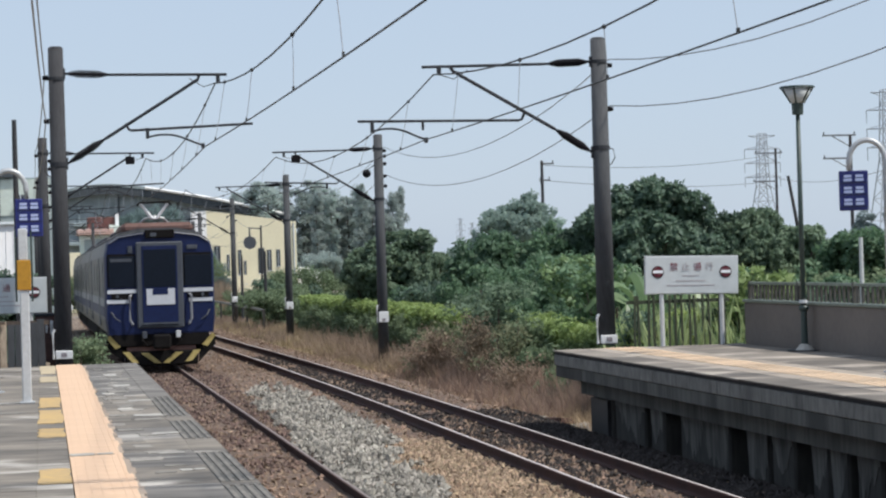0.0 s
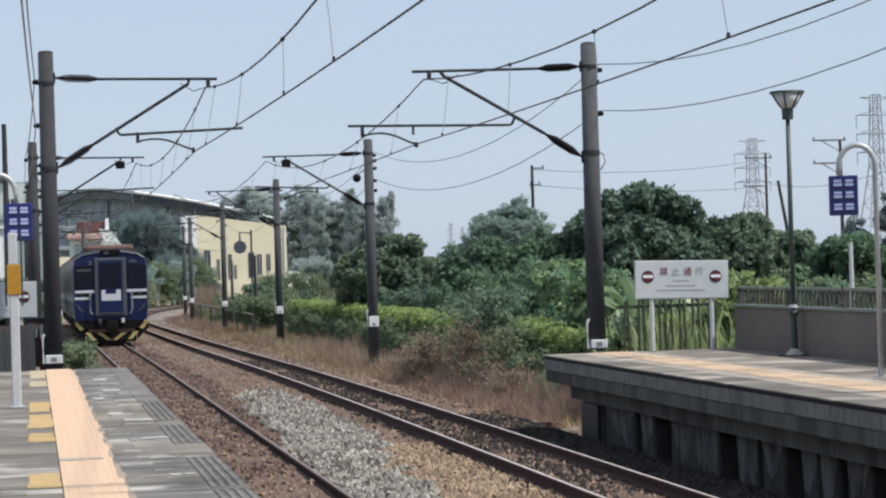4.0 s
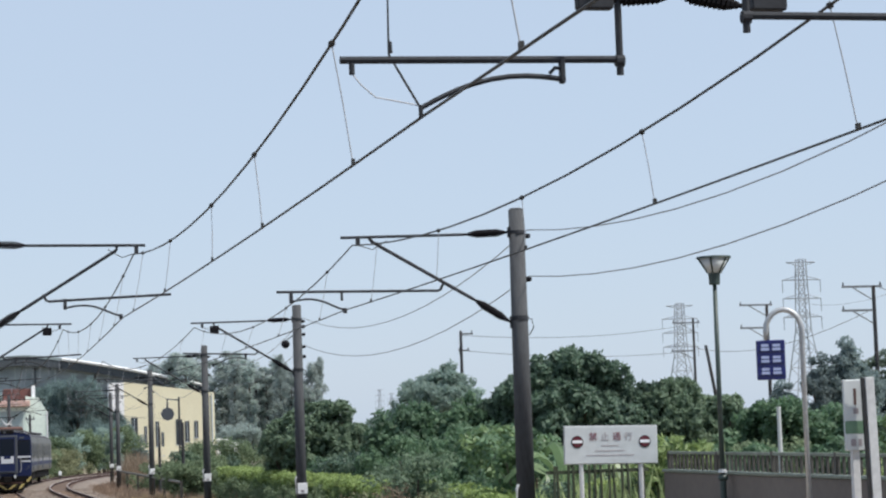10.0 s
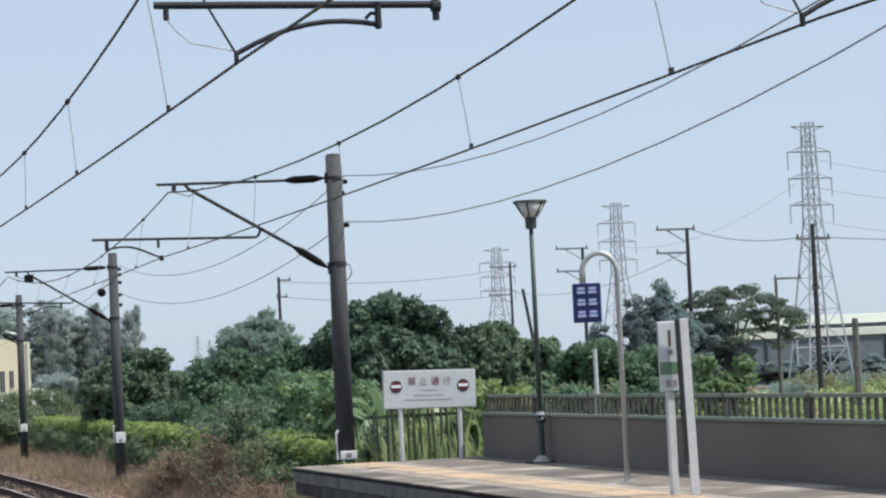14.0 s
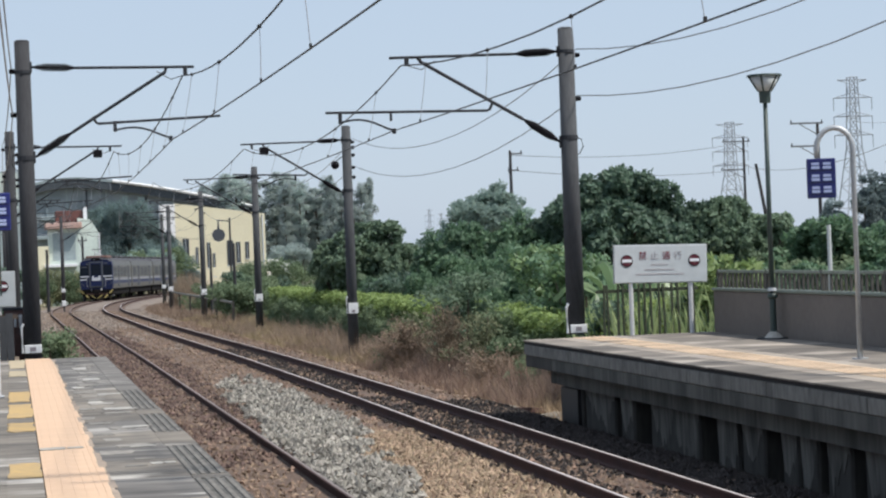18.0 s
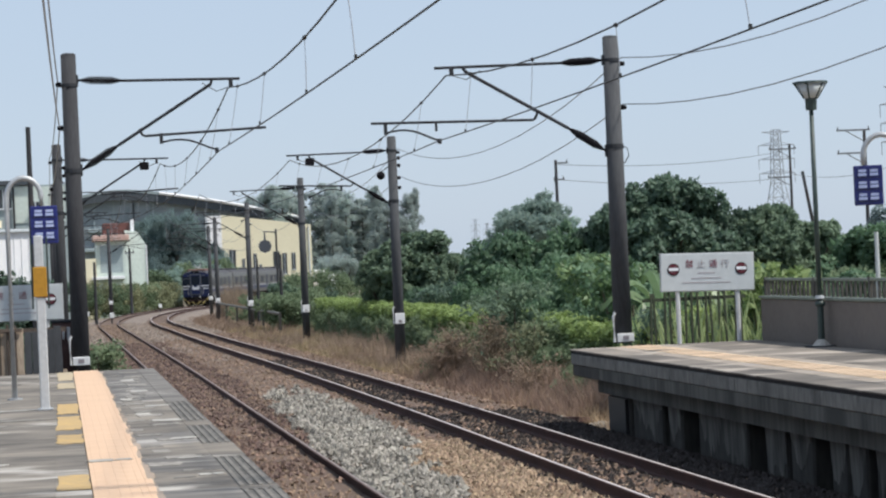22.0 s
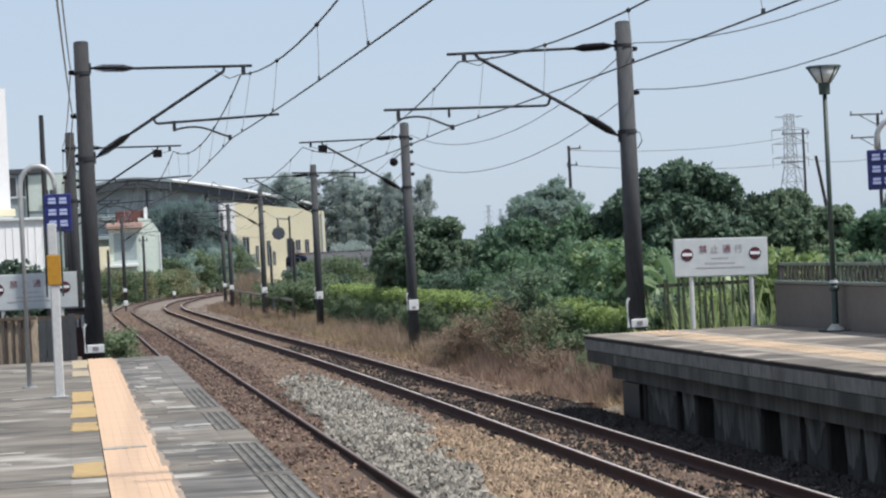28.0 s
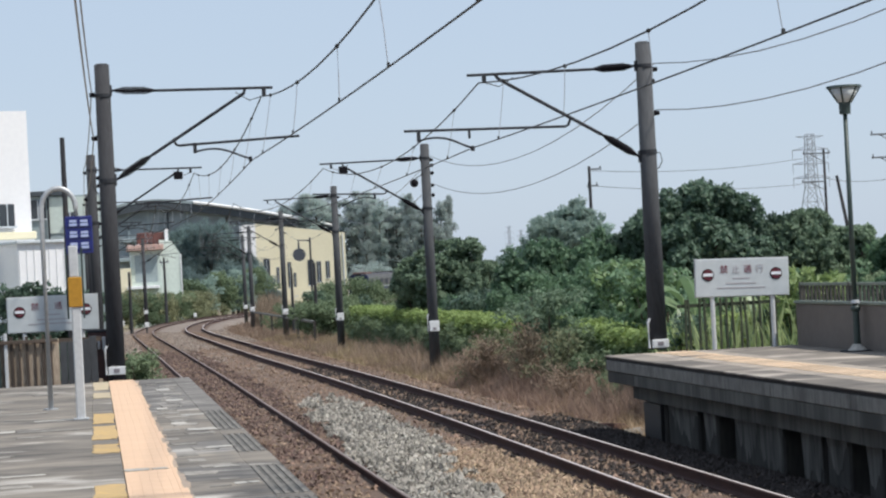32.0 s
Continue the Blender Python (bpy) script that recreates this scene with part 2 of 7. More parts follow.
INSUL = mat("black_glazed_insulator", (0.010, 0.009, 0.012), (0.007, 0.007, 0.009), 0.75, bump=0)
INSUL.node_tree.nodes["Principled BSDF"].inputs["Specular IOR Level"].default_value = 0.15
WHITE = mat("white_painted_steel", (0.78, 0.79, 0.80), (0.64, 0.65, 0.66), 0.5, big=1.0, fine=14, bump=0.06)
SIGNW = mat("matt_white_sign_sheet", (0.535, 0.57, 0.585), (0.465, 0.50, 0.515), 0.5, big=0.8, fine=8, bump=0.03)
POSTW = mat("dull_white_post", (0.60, 0.61, 0.62), (0.46, 0.47, 0.48), 0.5, big=1.5, fine=18, bump=0.08)
BLUE = mat("deep_blue_sign_sheet", (0.014, 0.022, 0.16), (0.009, 0.014, 0.10), 0.4, big=1.0, fine=9, bump=0.03)
INKW = mat("white_lettering", (0.80, 0.82, 0.86), (0.7, 0.72, 0.76), 0.5, bump=0)
INKB = mat("pale_blue_lettering", (0.46, 0.53, 0.76), (0.38, 0.44, 0.66), 0.5, bump=0)
WORN_D = mat("dull_worn_streak", (0.30, 0.278, 0.245), (0.165, 0.150, 0.132), 0.85, big=3, fine=12, bump=0.1, vary=0.25)
PEACHG = mat("faded_peach_residue", (0.42, 0.325, 0.245), (0.24, 0.195, 0.160), 0.85, big=3, fine=9, mixf=0.5, bump=0.1, vary=0.2)
WORN = mat("pale_worn_mark", (0.52, 0.49, 0.44), (0.30, 0.28, 0.25), 0.8, big=3, fine=16, bump=0.1, vary=0.15)
RED = mat("maroon_red_paint", (0.11, 0.010, 0.022), (0.08, 0.008, 0.016), 0.5, bump=0)
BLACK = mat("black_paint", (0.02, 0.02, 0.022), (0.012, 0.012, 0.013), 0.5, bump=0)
INKG = mat("grey_lettering", (0.30, 0.27, 0.29), (0.22, 0.2, 0.22), 0.6, bump=0)
BAND = mat("ochre_band", (0.50, 0.25, 0.02), (0.36, 0.18, 0.015), 0.5, big=3, fine=20, bump=0.05)
GREENP = mat("green_painted_post", (0.040, 0.066, 0.060), (0.022, 0.036, 0.034), 0.5, big=2, fine=18, bump=0.1)
GREENB = mat("faded_green_band", (0.13, 0.23, 0.15), (0.10, 0.18, 0.12), 0.5, bump=0.05)
STAIN = mat("dull_stainless", (0.50, 0.515, 0.53), (0.38, 0.39, 0.40), 0.45, 0.35, big=2, fine=22, bump=0.06)
WALLG = mat("grey_brown_rendered_wall", (0.172, 0.148, 0.131), (0.128, 0.110, 0.098), 0.9, big=0.5, fine=10, mixf=0.4, bump=0.2)
PICKG = mat("dark_brown_railing_paint", (0.085, 0.080, 0.070), (0.050, 0.047, 0.042), 0.7, big=2, fine=16, bump=0.08, vary=0.1)
PICKT = mat("dull_green_rail_paint", (0.215, 0.245, 0.20), (0.13, 0.15, 0.122), 0.6, big=2, fine=16, bump=0.08)
PICKF = mat("dark_mossy_fence_paint", (0.055, 0.068, 0.040), (0.026, 0.034, 0.020), 0.8, big=2, fine=16, bump=0.1, vary=0.15)
PLANK = mat("weathered_tan_plank", (0.43, 0.345, 0.26), (0.19, 0.145, 0.108), 0.85, big=1.5, fine=20, bump=0.3, stretch=(3, 3, 0.4), vary=0.38)
BATTEN = mat("dark_brown_batten", (0.105, 0.078, 0.060), (0.045, 0.034, 0.028), 0.85, big=1.5, fine=20, bump=0.3, stretch=(3, 3, 0.4), vary=0.3)
MAROON = mat("dull_maroon_board", (0.10, 0.05, 0.045), (0.06, 0.032, 0.03), 0.7, big=1.4, fine=12, bump=0.1)
TBLUE = mat("train_navy_paint", (0.0070, 0.0165, 0.074), (0.0045, 0.0105, 0.050), 0.5, big=1.2, fine=10, bump=0.05)
TBLUE.node_tree.nodes["Principled BSDF"].inputs["Specular IOR Level"].default_value = 0.3
TGREY = mat("train_grey_panel", (0.070, 0.080, 0.100), (0.045, 0.052, 0.066), 0.6, big=1.2, fine=10, bump=0.05)
TBAND = mat("pale_grey_side_band", (0.24, 0.245, 0.27), (0.18, 0.185, 0.20), 0.5, bump=0.03)
TSTEEL = mat("train_corrugated_steel", (0.140, 0.140, 0.132), (0.088, 0.088, 0.083), 0.5, 0.3, big=0.8, fine=12, bump=0.05)
TROOF = mat("red_brown_train_roof", (0.165, 0.09, 0.075), (0.10, 0.058, 0.05), 0.85, big=1.0, fine=12, bump=0.2)
TROOFG = mat("dusty_grey_train_roof", (0.085, 0.085, 0.095), (0.055, 0.055, 0.062), 0.85, big=1.0, fine=12, bump=0.2)
TGLASS = mat("dark_train_glass", (0.010, 0.015, 0.026), (0.006, 0.009, 0.016), 0.35, bump=0)
TGLASS.node_tree.nodes["Principled BSDF"].inputs["Specular IOR Level"].default_value = 0.15
TUNDER = mat("dirty_underframe", (0.013, 0.012, 0.012), (0.007, 0.006, 0.006), 0.95, big=3, fine=20, bump=0.3)
TUNDER.node_tree.nodes["Principled BSDF"].inputs["Specular IOR Level"].default_value = 0.15
TWHITE = mat("white_stripe_paint", (0.62, 0.64, 0.68), (0.50, 0.52, 0.56), 0.45, bump=0.03)
TYELL = mat("yellow_warning_paint", (0.44, 0.35, 0.12), (0.28, 0.22, 0.08), 0.6, big=4, fine=20, bump=0.05)
CREAM = mat("pale_yellow_render", (0.82, 0.76, 0.56), (0.72, 0.66, 0.48), 0.85, big=0.25, fine=3, mixf=0.4, bump=0.1, dist=0.02)
ROOFM = mat("grey_green_metal_roof", (0.34, 0.40, 0.42), (0.24, 0.29, 0.30), 0.55, 0.2, big=0.3, fine=4, bump=0.1, stretch=(1, 0.2, 1))
ROOFE = mat("pale_roof_edge", (0.62, 0.66, 0.70), (0.45, 0.49, 0.52), 0.5, big=0.4, fine=4, bump=0.05)
ROOFP = mat("pale_greenish_roof_sheet", (0.72, 0.745, 0.66), (0.60, 0.625, 0.56), 0.7, big=0.2, fine=3, bump=0.08)
HALLG = mat("grey_green_gable_sheet", (0.36, 0.42, 0.43), (0.27, 0.33, 0.34), 0.8, big=0.3, fine=3, bump=0.1)
HALLD = mat("weathered_dark_gable_sheet", (0.30, 0.345, 0.365), (0.15, 0.185, 0.205), 0.85, big=0.12, fine=0.5, mixf=0.5, bump=0.1, stretch=(1, 1, 1.6))
ROOFD = mat("dark_roof_edge_and_eave_shade", (0.075, 0.090, 0.105), (0.045, 0.055, 0.066), 0.8, big=0.2, fine=2, bump=0.1)
SHADED = mat("slate_wall_with_roof_shade", (0.150, 0.180, 0.205), (0.100, 0.124, 0.146), 0.9, big=0.15, fine=1.0, bump=0.1)
HOUSEW = mat("pale_mint_wall", (0.60, 0.68, 0.63), (0.50, 0.57, 0.53), 0.85, big=0.3, fine=4, bump=0.08)
HOUSER = mat("pinkish_tile_roof", (0.62, 0.44, 0.38), (0.48, 0.30, 0.26), 0.8, big=0.5, fine=5, bump=0.2)
REDROOF = mat("dark_red_parapet", (0.17, 0.075, 0.065), (0.11, 0.05, 0.045), 0.85, big=0.6, fine=6, bump=0.1)
BWHITE = mat("white_building_render", (0.86, 0.86, 0.87), (0.80, 0.80, 0.82), 0.8, big=0.3, fine=4, bump=0.06)
WINDK = mat("dark_window_glass", (0.06, 0.07, 0.08), (0.035, 0.04, 0.05), 0.2, bump=0)
INKM = mat("faded_maroon_lettering", (0.24, 0.085, 0.105), (0.18, 0.06, 0.08), 0.6, bump=0)
INKP = mat("washed_out_lettering", (0.40, 0.37, 0.39), (0.33, 0.30, 0.32), 0.6, bump=0)
PYLON = mat("grey_lattice_steel", (0.38, 0.42, 0.47), (0.31, 0.345, 0.39), 0.7, 0.2, bump=0)
BARK = mat("rough_bark", (0.13, 0.105, 0.08), (0.07, 0.055, 0.045), 0.95, big=2, fine=14, bump=0.6, dist=0.03, stretch=(2, 2, 0.4))
LEAF_D = leaf_mat("dark_mango_leaf", (0.145, 0.225, 0.150), (0.046, 0.080, 0.064))
LEAF_M = leaf_mat("mid_green_leaf", (0.185, 0.310, 0.170), (0.068, 0.124, 0.078))
LEAF_G = leaf_mat("dull_grey_green_leaf", (0.225, 0.315, 0.20), (0.100, 0.150, 0.10), 0.7)
LEAF_L = leaf_mat("light_green_leaf", (0.35, 0.45, 0.185), (0.15, 0.22, 0.08))
REED = leaf_mat("pale_reed_blade", (0.60, 0.68, 0.36), (0.28, 0.37, 0.15))
# next five leaves: distance haze is mixed into the colours and translucency
LEAF_F = leaf_mat("haze_paled_far_leaf", (0.485, 0.555, 0.53), (0.42, 0.485, 0.47), 0.9, 0.74)
LEAF_N = leaf_mat("haze_tinted_teal_leaf", (0.235, 0.315, 0.30), (0.165, 0.23, 0.226), 0.9, 0.6)
LEAF_T = leaf_mat("haze_tinted_blue_green_leaf", (0.30, 0.375, 0.375), (0.190, 0.245, 0.250), 0.9, 0.65)
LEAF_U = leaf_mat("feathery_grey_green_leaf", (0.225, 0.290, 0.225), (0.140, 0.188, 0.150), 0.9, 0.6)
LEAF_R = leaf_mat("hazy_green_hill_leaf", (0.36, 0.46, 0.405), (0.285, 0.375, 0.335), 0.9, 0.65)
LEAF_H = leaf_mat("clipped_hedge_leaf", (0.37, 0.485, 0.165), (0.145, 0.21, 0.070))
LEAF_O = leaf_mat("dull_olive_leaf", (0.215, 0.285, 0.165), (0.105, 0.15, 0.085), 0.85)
LEAF_S = leaf_mat("hedge_leaf_shade_tone", (0.225, 0.305, 0.130), (0.105, 0.155, 0.068), 0.8)
TWIG = leaf_mat("dead_grey_twig_leaf", (0.42, 0.325, 0.24), (0.21, 0.162, 0.118), 0.9)
LEAF_B = leaf_mat("banana_leaf", (0.225, 0.33, 0.155), (0.085, 0.155, 0.065), 0.4)
STRAW = leaf_mat("dry_straw_blade", (0.53, 0.415, 0.265), (0.285, 0.208, 0.128), 0.85)
STRAWR = leaf_mat("red_brown_dry_weed", (0.39, 0.285, 0.215), (0.18, 0.125, 0.096), 0.85)
STRAWG = leaf_mat("half_green_weed", (0.31, 0.33, 0.19), (0.16, 0.17, 0.10), 0.85)


# ---- mesh helpers ----
def box(bm, x0, x1, y0, y1, z0, z1, bev=0.0):
    m = Matrix.LocRotScale(((x0 + x1) / 2, (y0 + y1) / 2, (z0 + z1) / 2), None, (abs(x1 - x0), abs(y1 - y0), abs(z1 - z0)))
    r = bmesh.ops.create_cube(bm, size=1, matrix=m)
    if bev:
        es = list({e for v in r["verts"] for e in v.link_edges})
        bmesh.ops.bevel(bm, geom=es, offset=bev, segments=1, affect="EDGES")
    return bm


def rod(bm, a, b, r0, r1=None, seg=8):
    a, b = Vector(a), Vector(b)
    r1 = r0 if r1 is None else r1
    m = Matrix.Translation((a + b) / 2) @ (b - a).to_track_quat("Z", "Y").to_matrix().to_4x4()
    bmesh.ops.create_cone(bm, cap_ends=True, segments=seg, radius1=r0, radius2=r1, depth=(b - a).length, matrix=m)
    return bm


def tube(bm, pts, r, seg=6):
    pts = [Vector(p) for p in pts]
    rings = []
    for i, p in enumerate(pts):
        d = (pts[min(i + 1, len(pts) - 1)] - pts[max(i - 1, 0)]).normalized()
        q = d.to_track_quat("Z", "Y").to_matrix()
        rings.append([bm.verts.new(p + q @ Vector((r * math.cos(2 * math.pi * k / seg), r * math.sin(2 * math.pi * k / seg), 0))) for k in range(seg)])
    for a, b in zip(rings, rings[1:]):
        for k in range(seg):
            bm.faces.new((a[k], a[(k + 1) % seg], b[(k + 1) % seg], b[k]))
    bm.faces.new(rings[0][::-1])
    bm.faces.new(rings[-1])
    return bm


def ball(bm, c, r, sub=1, sx=1, sy=1, sz=1):
    bmesh.ops.create_icosphere(bm, subdivisions=sub, radius=r, matrix=Matrix.LocRotScale(c, None, (sx, sy, sz)))
    return bm


def disc(bm, c, r, depth, seg=20):
    """A flat disc that faces -y."""
    rod(bm, (c[0], c[1] - depth / 2, c[2]), (c[0], c[1] + depth / 2, c[2]), r, r, seg)
    return bm


def B():
    return bmesh.new()


def mesh_of(bm, material, name="mesh"):
    me = bpy.data.meshes.new(name)
    bm.to_mesh(me)
    bm.free()
    me.materials.append(material)
    return me


def part(name, bm, material, parent, label="", smooth=False):
    me = bm if isinstance(bm, bpy.types.Mesh) else mesh_of(bm, material, name)
    ob = new(name, me)
    ob.parent = parent
    if label:
        tagged(ob, label)
    if smooth:
        for p in me.polygons:
            p.use_smooth = True
    return ob


def thing(name, label, category, m=None, group="", kind=""):
    ob = new(name)
    ob.empty_display_size = 0.2
    if m is not None:
        ob.matrix_basis = m
    return tagged(ob, label, category, group, kind)


def solo(name, bm, material, label, category, kind="", group="", m=None):
    me = bm if isinstance(bm, bpy.types.Mesh) else mesh_of(bm, material, name)
    ob = new(name, me)
    if m is not None:
        ob.matrix_basis = m
    return tagged(ob, label, category, group, kind)


def raw_mesh(name, verts, faces, material):
    me = bpy.data.meshes.new(name)
    me.from_pydata(verts, [], faces)
    me.materials.append(material)
    return me


# ---- the line of the tracks ----
def drop(y):
    """Height of the rail tops along the line: level, then a slight fall."""
    return 0.0 if y < 60 else -0.80 * ((min(y, 252.0) - 60.0) / 165.0) ** 1.3


def ltx(y):
    return 3.06 - 0.0016 * min(y, 125.0) + (max(y - 130.0, 0.0) ** 2) / 1050.0


def rtx(y):
    u = min(max((y - 36.0) / 60.0, 0.0), 1.0)
    return ltx(y) + 3.80 - 0.55 * u * u * (3 - 2 * u)


def along(y0, y1, step):
    n = max(1, int(round((y1 - y0) / step)))
    return [y0 + (y1 - y0) * i / n for i in range(n + 1)]


# ---- ground ----
def ground_z(x, y):
    z = drop(y) - 0.52
    mid = (ltx(y) + rtx(y)) / 2
    off = abs(x - mid)
    if off > 5.2:
        z -= 0.25 * min((off - 5.2) / 3.0, 1.0)
    z += 0.10 * noise.noise((x * 0.23, y * 0.23, 0)) + 0.05 * noise.noise((x * 0.9, y * 0.9, 3))
    return z


def make_ground():
    xs = [-2600, -1400, -700, -350, -180, -90, -50, -30, -20, -14, -10, -7] + [-5 + 0.8 * i for i in range(38)] + [27, 30, 35, 42, 52, 66, 90, 130, 200, 350, 700, 1400, 2600]
    ys = [-400, -150, -60, -30, -12, 0, 8, 14] + [18 + 0.9 * i for i in range(110)] + [118 + 4 * i for i in range(45)] + [305, 340, 400, 520, 700, 1000, 1500, 2200, 3600]
    verts = [(x, y, ground_z(x, y)) for y in ys for x in xs]
    n = len(xs)
    faces = [(j * n + i, j * n + i + 1, (j + 1) * n + i + 1, (j + 1) * n + i) for j in range(len(ys) - 1) for i in range(n - 1)]
    g = solo("ground", raw_mesh("ground", verts, faces, GROUND), None, "flat soil with dry grass and weeds", "ground", "structure")
    for p in g.data.polygons:
        p.use_smooth = True


def pale_bed(x, y):
    """Over 0.2 where dusty pale stone shows: beside and between the tracks towards the bend, not under the rails."""
    off = min(abs(x - ltx(y)), abs(x - rtx(y)))
    return (y - 86) / 34 + 1.0 * noise.noise((x * 0.5, y * 0.10, 4)) + 0.5 * noise.noise((x * 1.6, y * 0.5, 8)) - (3.0 if off < 0.78 else 0.0) - (2.0 if y < 110 and x > rtx(y) + 1.0 else 0.0)


def bed_lift(x, y):
    """The stones lie higher round the rails of the near track."""
    return 0.06 * min(1.0, max(0.0, (1.75 - abs(x - ltx(y))) / 0.5))


def make_ballast_bed(ya, yb):
    """One bed under both tracks: brown near the platforms, paler patches towards the bend."""
    ys = along(ya, yb, 0.6)
    verts, faces, mi = [], [], []
    offs = [-2.9, -2.3, -1.75, -1.3, -0.9, -0.5, 0.0, 0.5, 0.9, 1.4, 1.9]
    fall = {-2.9: -0.62, -2.3: -0.38, -1.75: -0.19}
    for y in ys:
        a, b, z = ltx(y), rtx(y), drop(y)
        row = [(a + dx, z + fall.get(dx, -0.17)) for dx in offs] + [(b - dx, z + fall.get(dx, -0.17)) for dx in offs[8::-1]]
        for x, zz in row:
            verts.append((x, y, zz + bed_lift(x, y) + 0.025 * noise.noise((x * 2.1, y * 2.1, 1))))
    n = len(offs) + 9
    for j in range(len(ys) - 1):
        for i in range(n - 1):
            faces.append((j * n + i, j * n + i + 1, (j + 1) * n + i + 1, (j + 1) * n + i))
            x, y, _ = verts[j * n + i]
            k = pale_bed((x + verts[j * n + i + 1][0]) / 2, y)
            mi.append(1 if k > 0.2 else 0)
    me = raw_mesh("ballast_bed", verts, faces, BALLAST)
    me.materials.append(BALLAST_P)
    for p, k in zip(me.polygons, mi):
        p.material_index = k
    solo("ballast_bed", me, None, "rust-stained ballast bed under both tracks, paler at the bend", "ballast", "structure")


make_ground()
make_ballast_bed(-20, 400)


def make_track(fx, label, head):
    tr = thing("railway_track", label, "railway track", pose(0, 0, 0), "tracks")
    prof = [(-0.06, -0.155), (-0.06, -0.14), (-0.012, -0.115), (-0.012, -0.045), (-0.034, -0.032), (-0.034, -0.004), (-0.028, 0.0), (-0.014, 0.001), (0.010, 0.001), (0.028, 0.0), (0.034, -0.004), (0.034, -0.032), (0.012, -0.045), (0.012, -0.115), (0.06, -0.14), (0.06, -0.155)]
    for side in (-1, 1):
        ys = along(-15, 400, 1.5)
        verts, faces, mi = [], [], []
        n = len(prof)
        for y in ys:
            for dx, dz in prof:
                verts.append((fx(y) + side * 0.567 + dx, y, drop(y) + dz))
        for j in range(len(ys) - 1):
            for i in range(n - 1):
                faces.append((j * n + i, j * n + i + 1, (j + 1) * n + i + 1, (j + 1) * n + i))
                mi.append(1 if i in (7, 8) else 0)
        me = raw_mesh("rail", verts, faces, RUST)
        me.materials.append(head)
        for p, k in zip(me.polygons, mi):
            p.material_index = k
        part("rail", me, None, tr, "rusty brown steel rail")
    sl = mesh_of(box(B(), -1.02, 1.02, -0.11, 0.11, -0.30, -0.150, 0.02), SLEEPER, "sleeper")
    for y in along(-12, 150, 0.62):
        o = part("sleeper", sl, None, tr)
        o.matrix_basis = pose(fx(y), y, drop(y) - 0.024, 0, 0, -math.degrees(math.atan((fx(y + 1) - fx(y - 1)) / 2)))


make_track(ltx, "railway track with rusty rails beside the near platform", STEEL_D)
make_track(rtx, "railway track with rusty rails beside the far platform", STEEL)


def stones(name, label, material, n, region, size):
    """Broken stones, eight faces each, in one mesh."""
    rng = np.random.default_rng(7)
    base = np.array([(1, 0, 0), (-1, 0, 0), (0, 1, 0), (0, -1, 0), (0, 0, 1), (0, 0, -1)], float)
    fc = np.array([(0, 2, 4), (2, 1, 4), (1, 3, 4), (3, 0, 4), (2, 0, 5), (1, 2, 5), (3, 1, 5), (0, 3, 5)])
    pts = region(rng, n)
    n = len(pts)
    v = base[None] * (size * rng.uniform(0.6, 1.3, (n, 6, 1))) * rng.uniform(0.6, 1.2, (n, 1, 3))
    v += size * 0.28 * rng.normal(size=(n, 6, 3))
    ang = rng.uniform(0, 6.28, n)
    c, s = np.cos(ang)[:, None], np.sin(ang)[:, None]
    w = v.copy()
    w[:, :, 0], w[:, :, 1] = v[:, :, 0] * c - v[:, :, 1] * s, v[:, :, 0] * s + v[:, :, 1] * c
    w += pts[:, None, :]
    f = fc[None] + 6 * np.arange(n)[:, None, None]
    me = raw_mesh(name, w.reshape(-1, 3).tolist(), f.reshape(-1, 3).tolist(), material)
    solo(name, me, None, label, "gravel", "stuff")


def bed_points(rng, n, keep):
    u = rng.uniform(0, 1, n)
    y = 19 + 126 * u ** 2.1
    mid = np.array([(ltx(a) + rtx(a)) / 2 for a in y])
    x = mid + rng.uniform(-4.0, 4.4, n)
    ok = []
    for i in range(n):
        if y[i] < 38 and (x[i] < 1.7 or x[i] > 7.66):
            continue
        a, b, z = ltx(y[i]), rtx(y[i]), drop(y[i])
        dx = min(abs(abs(x[i] - a) - 0.567), abs(abs(x[i] - b) - 0.567))
        if dx < 0.085 or not keep(x[i], y[i]):
            continue
        lo = 0.42 * max(0, abs(x[i] - mid[i]) - 3.55)
        ok.append((x[i], y[i], z - 0.178 - lo + bed_lift(x[i], y[i]) + 0.016 * rng.normal()))
    return np.array(ok)


def grey_patch(x, y):
    u = (x - 4.78 - (0.02 if y > 38 else 0.065) * (y - 38)) / 0.78
    v = (y - 36.5) / 15.5
    return u * u + v * v < 0.95 + 0.9 * noise.noise((x * 1.3, y * 0.5, 5)) + 0.9 * noise.noise((x * 4.0, y * 1.6, 7))


def tan_patch(x, y):
    u = (x - 5.3) / 1.3
    v = (y - 28.0) / 8.0
    return u * u + v * v < 1.0 + 0.9 * noise.noise((x * 1.1, y * 0.5, 15)) + 0.5 * noise.noise((x * 3.0, y * 1.3, 17)) or (x < 2.5 and y < 26 and noise.noise((x * 2, y * 0.6, 19)) > -0.1)


def bed_z(x, y):
    off = max(ltx(y) - x, x - rtx(y))
    z = -0.17 if off < 1.75 else -0.17 - 0.38 * (off - 1.75)
    return drop(y) + z + bed_lift(x, y)


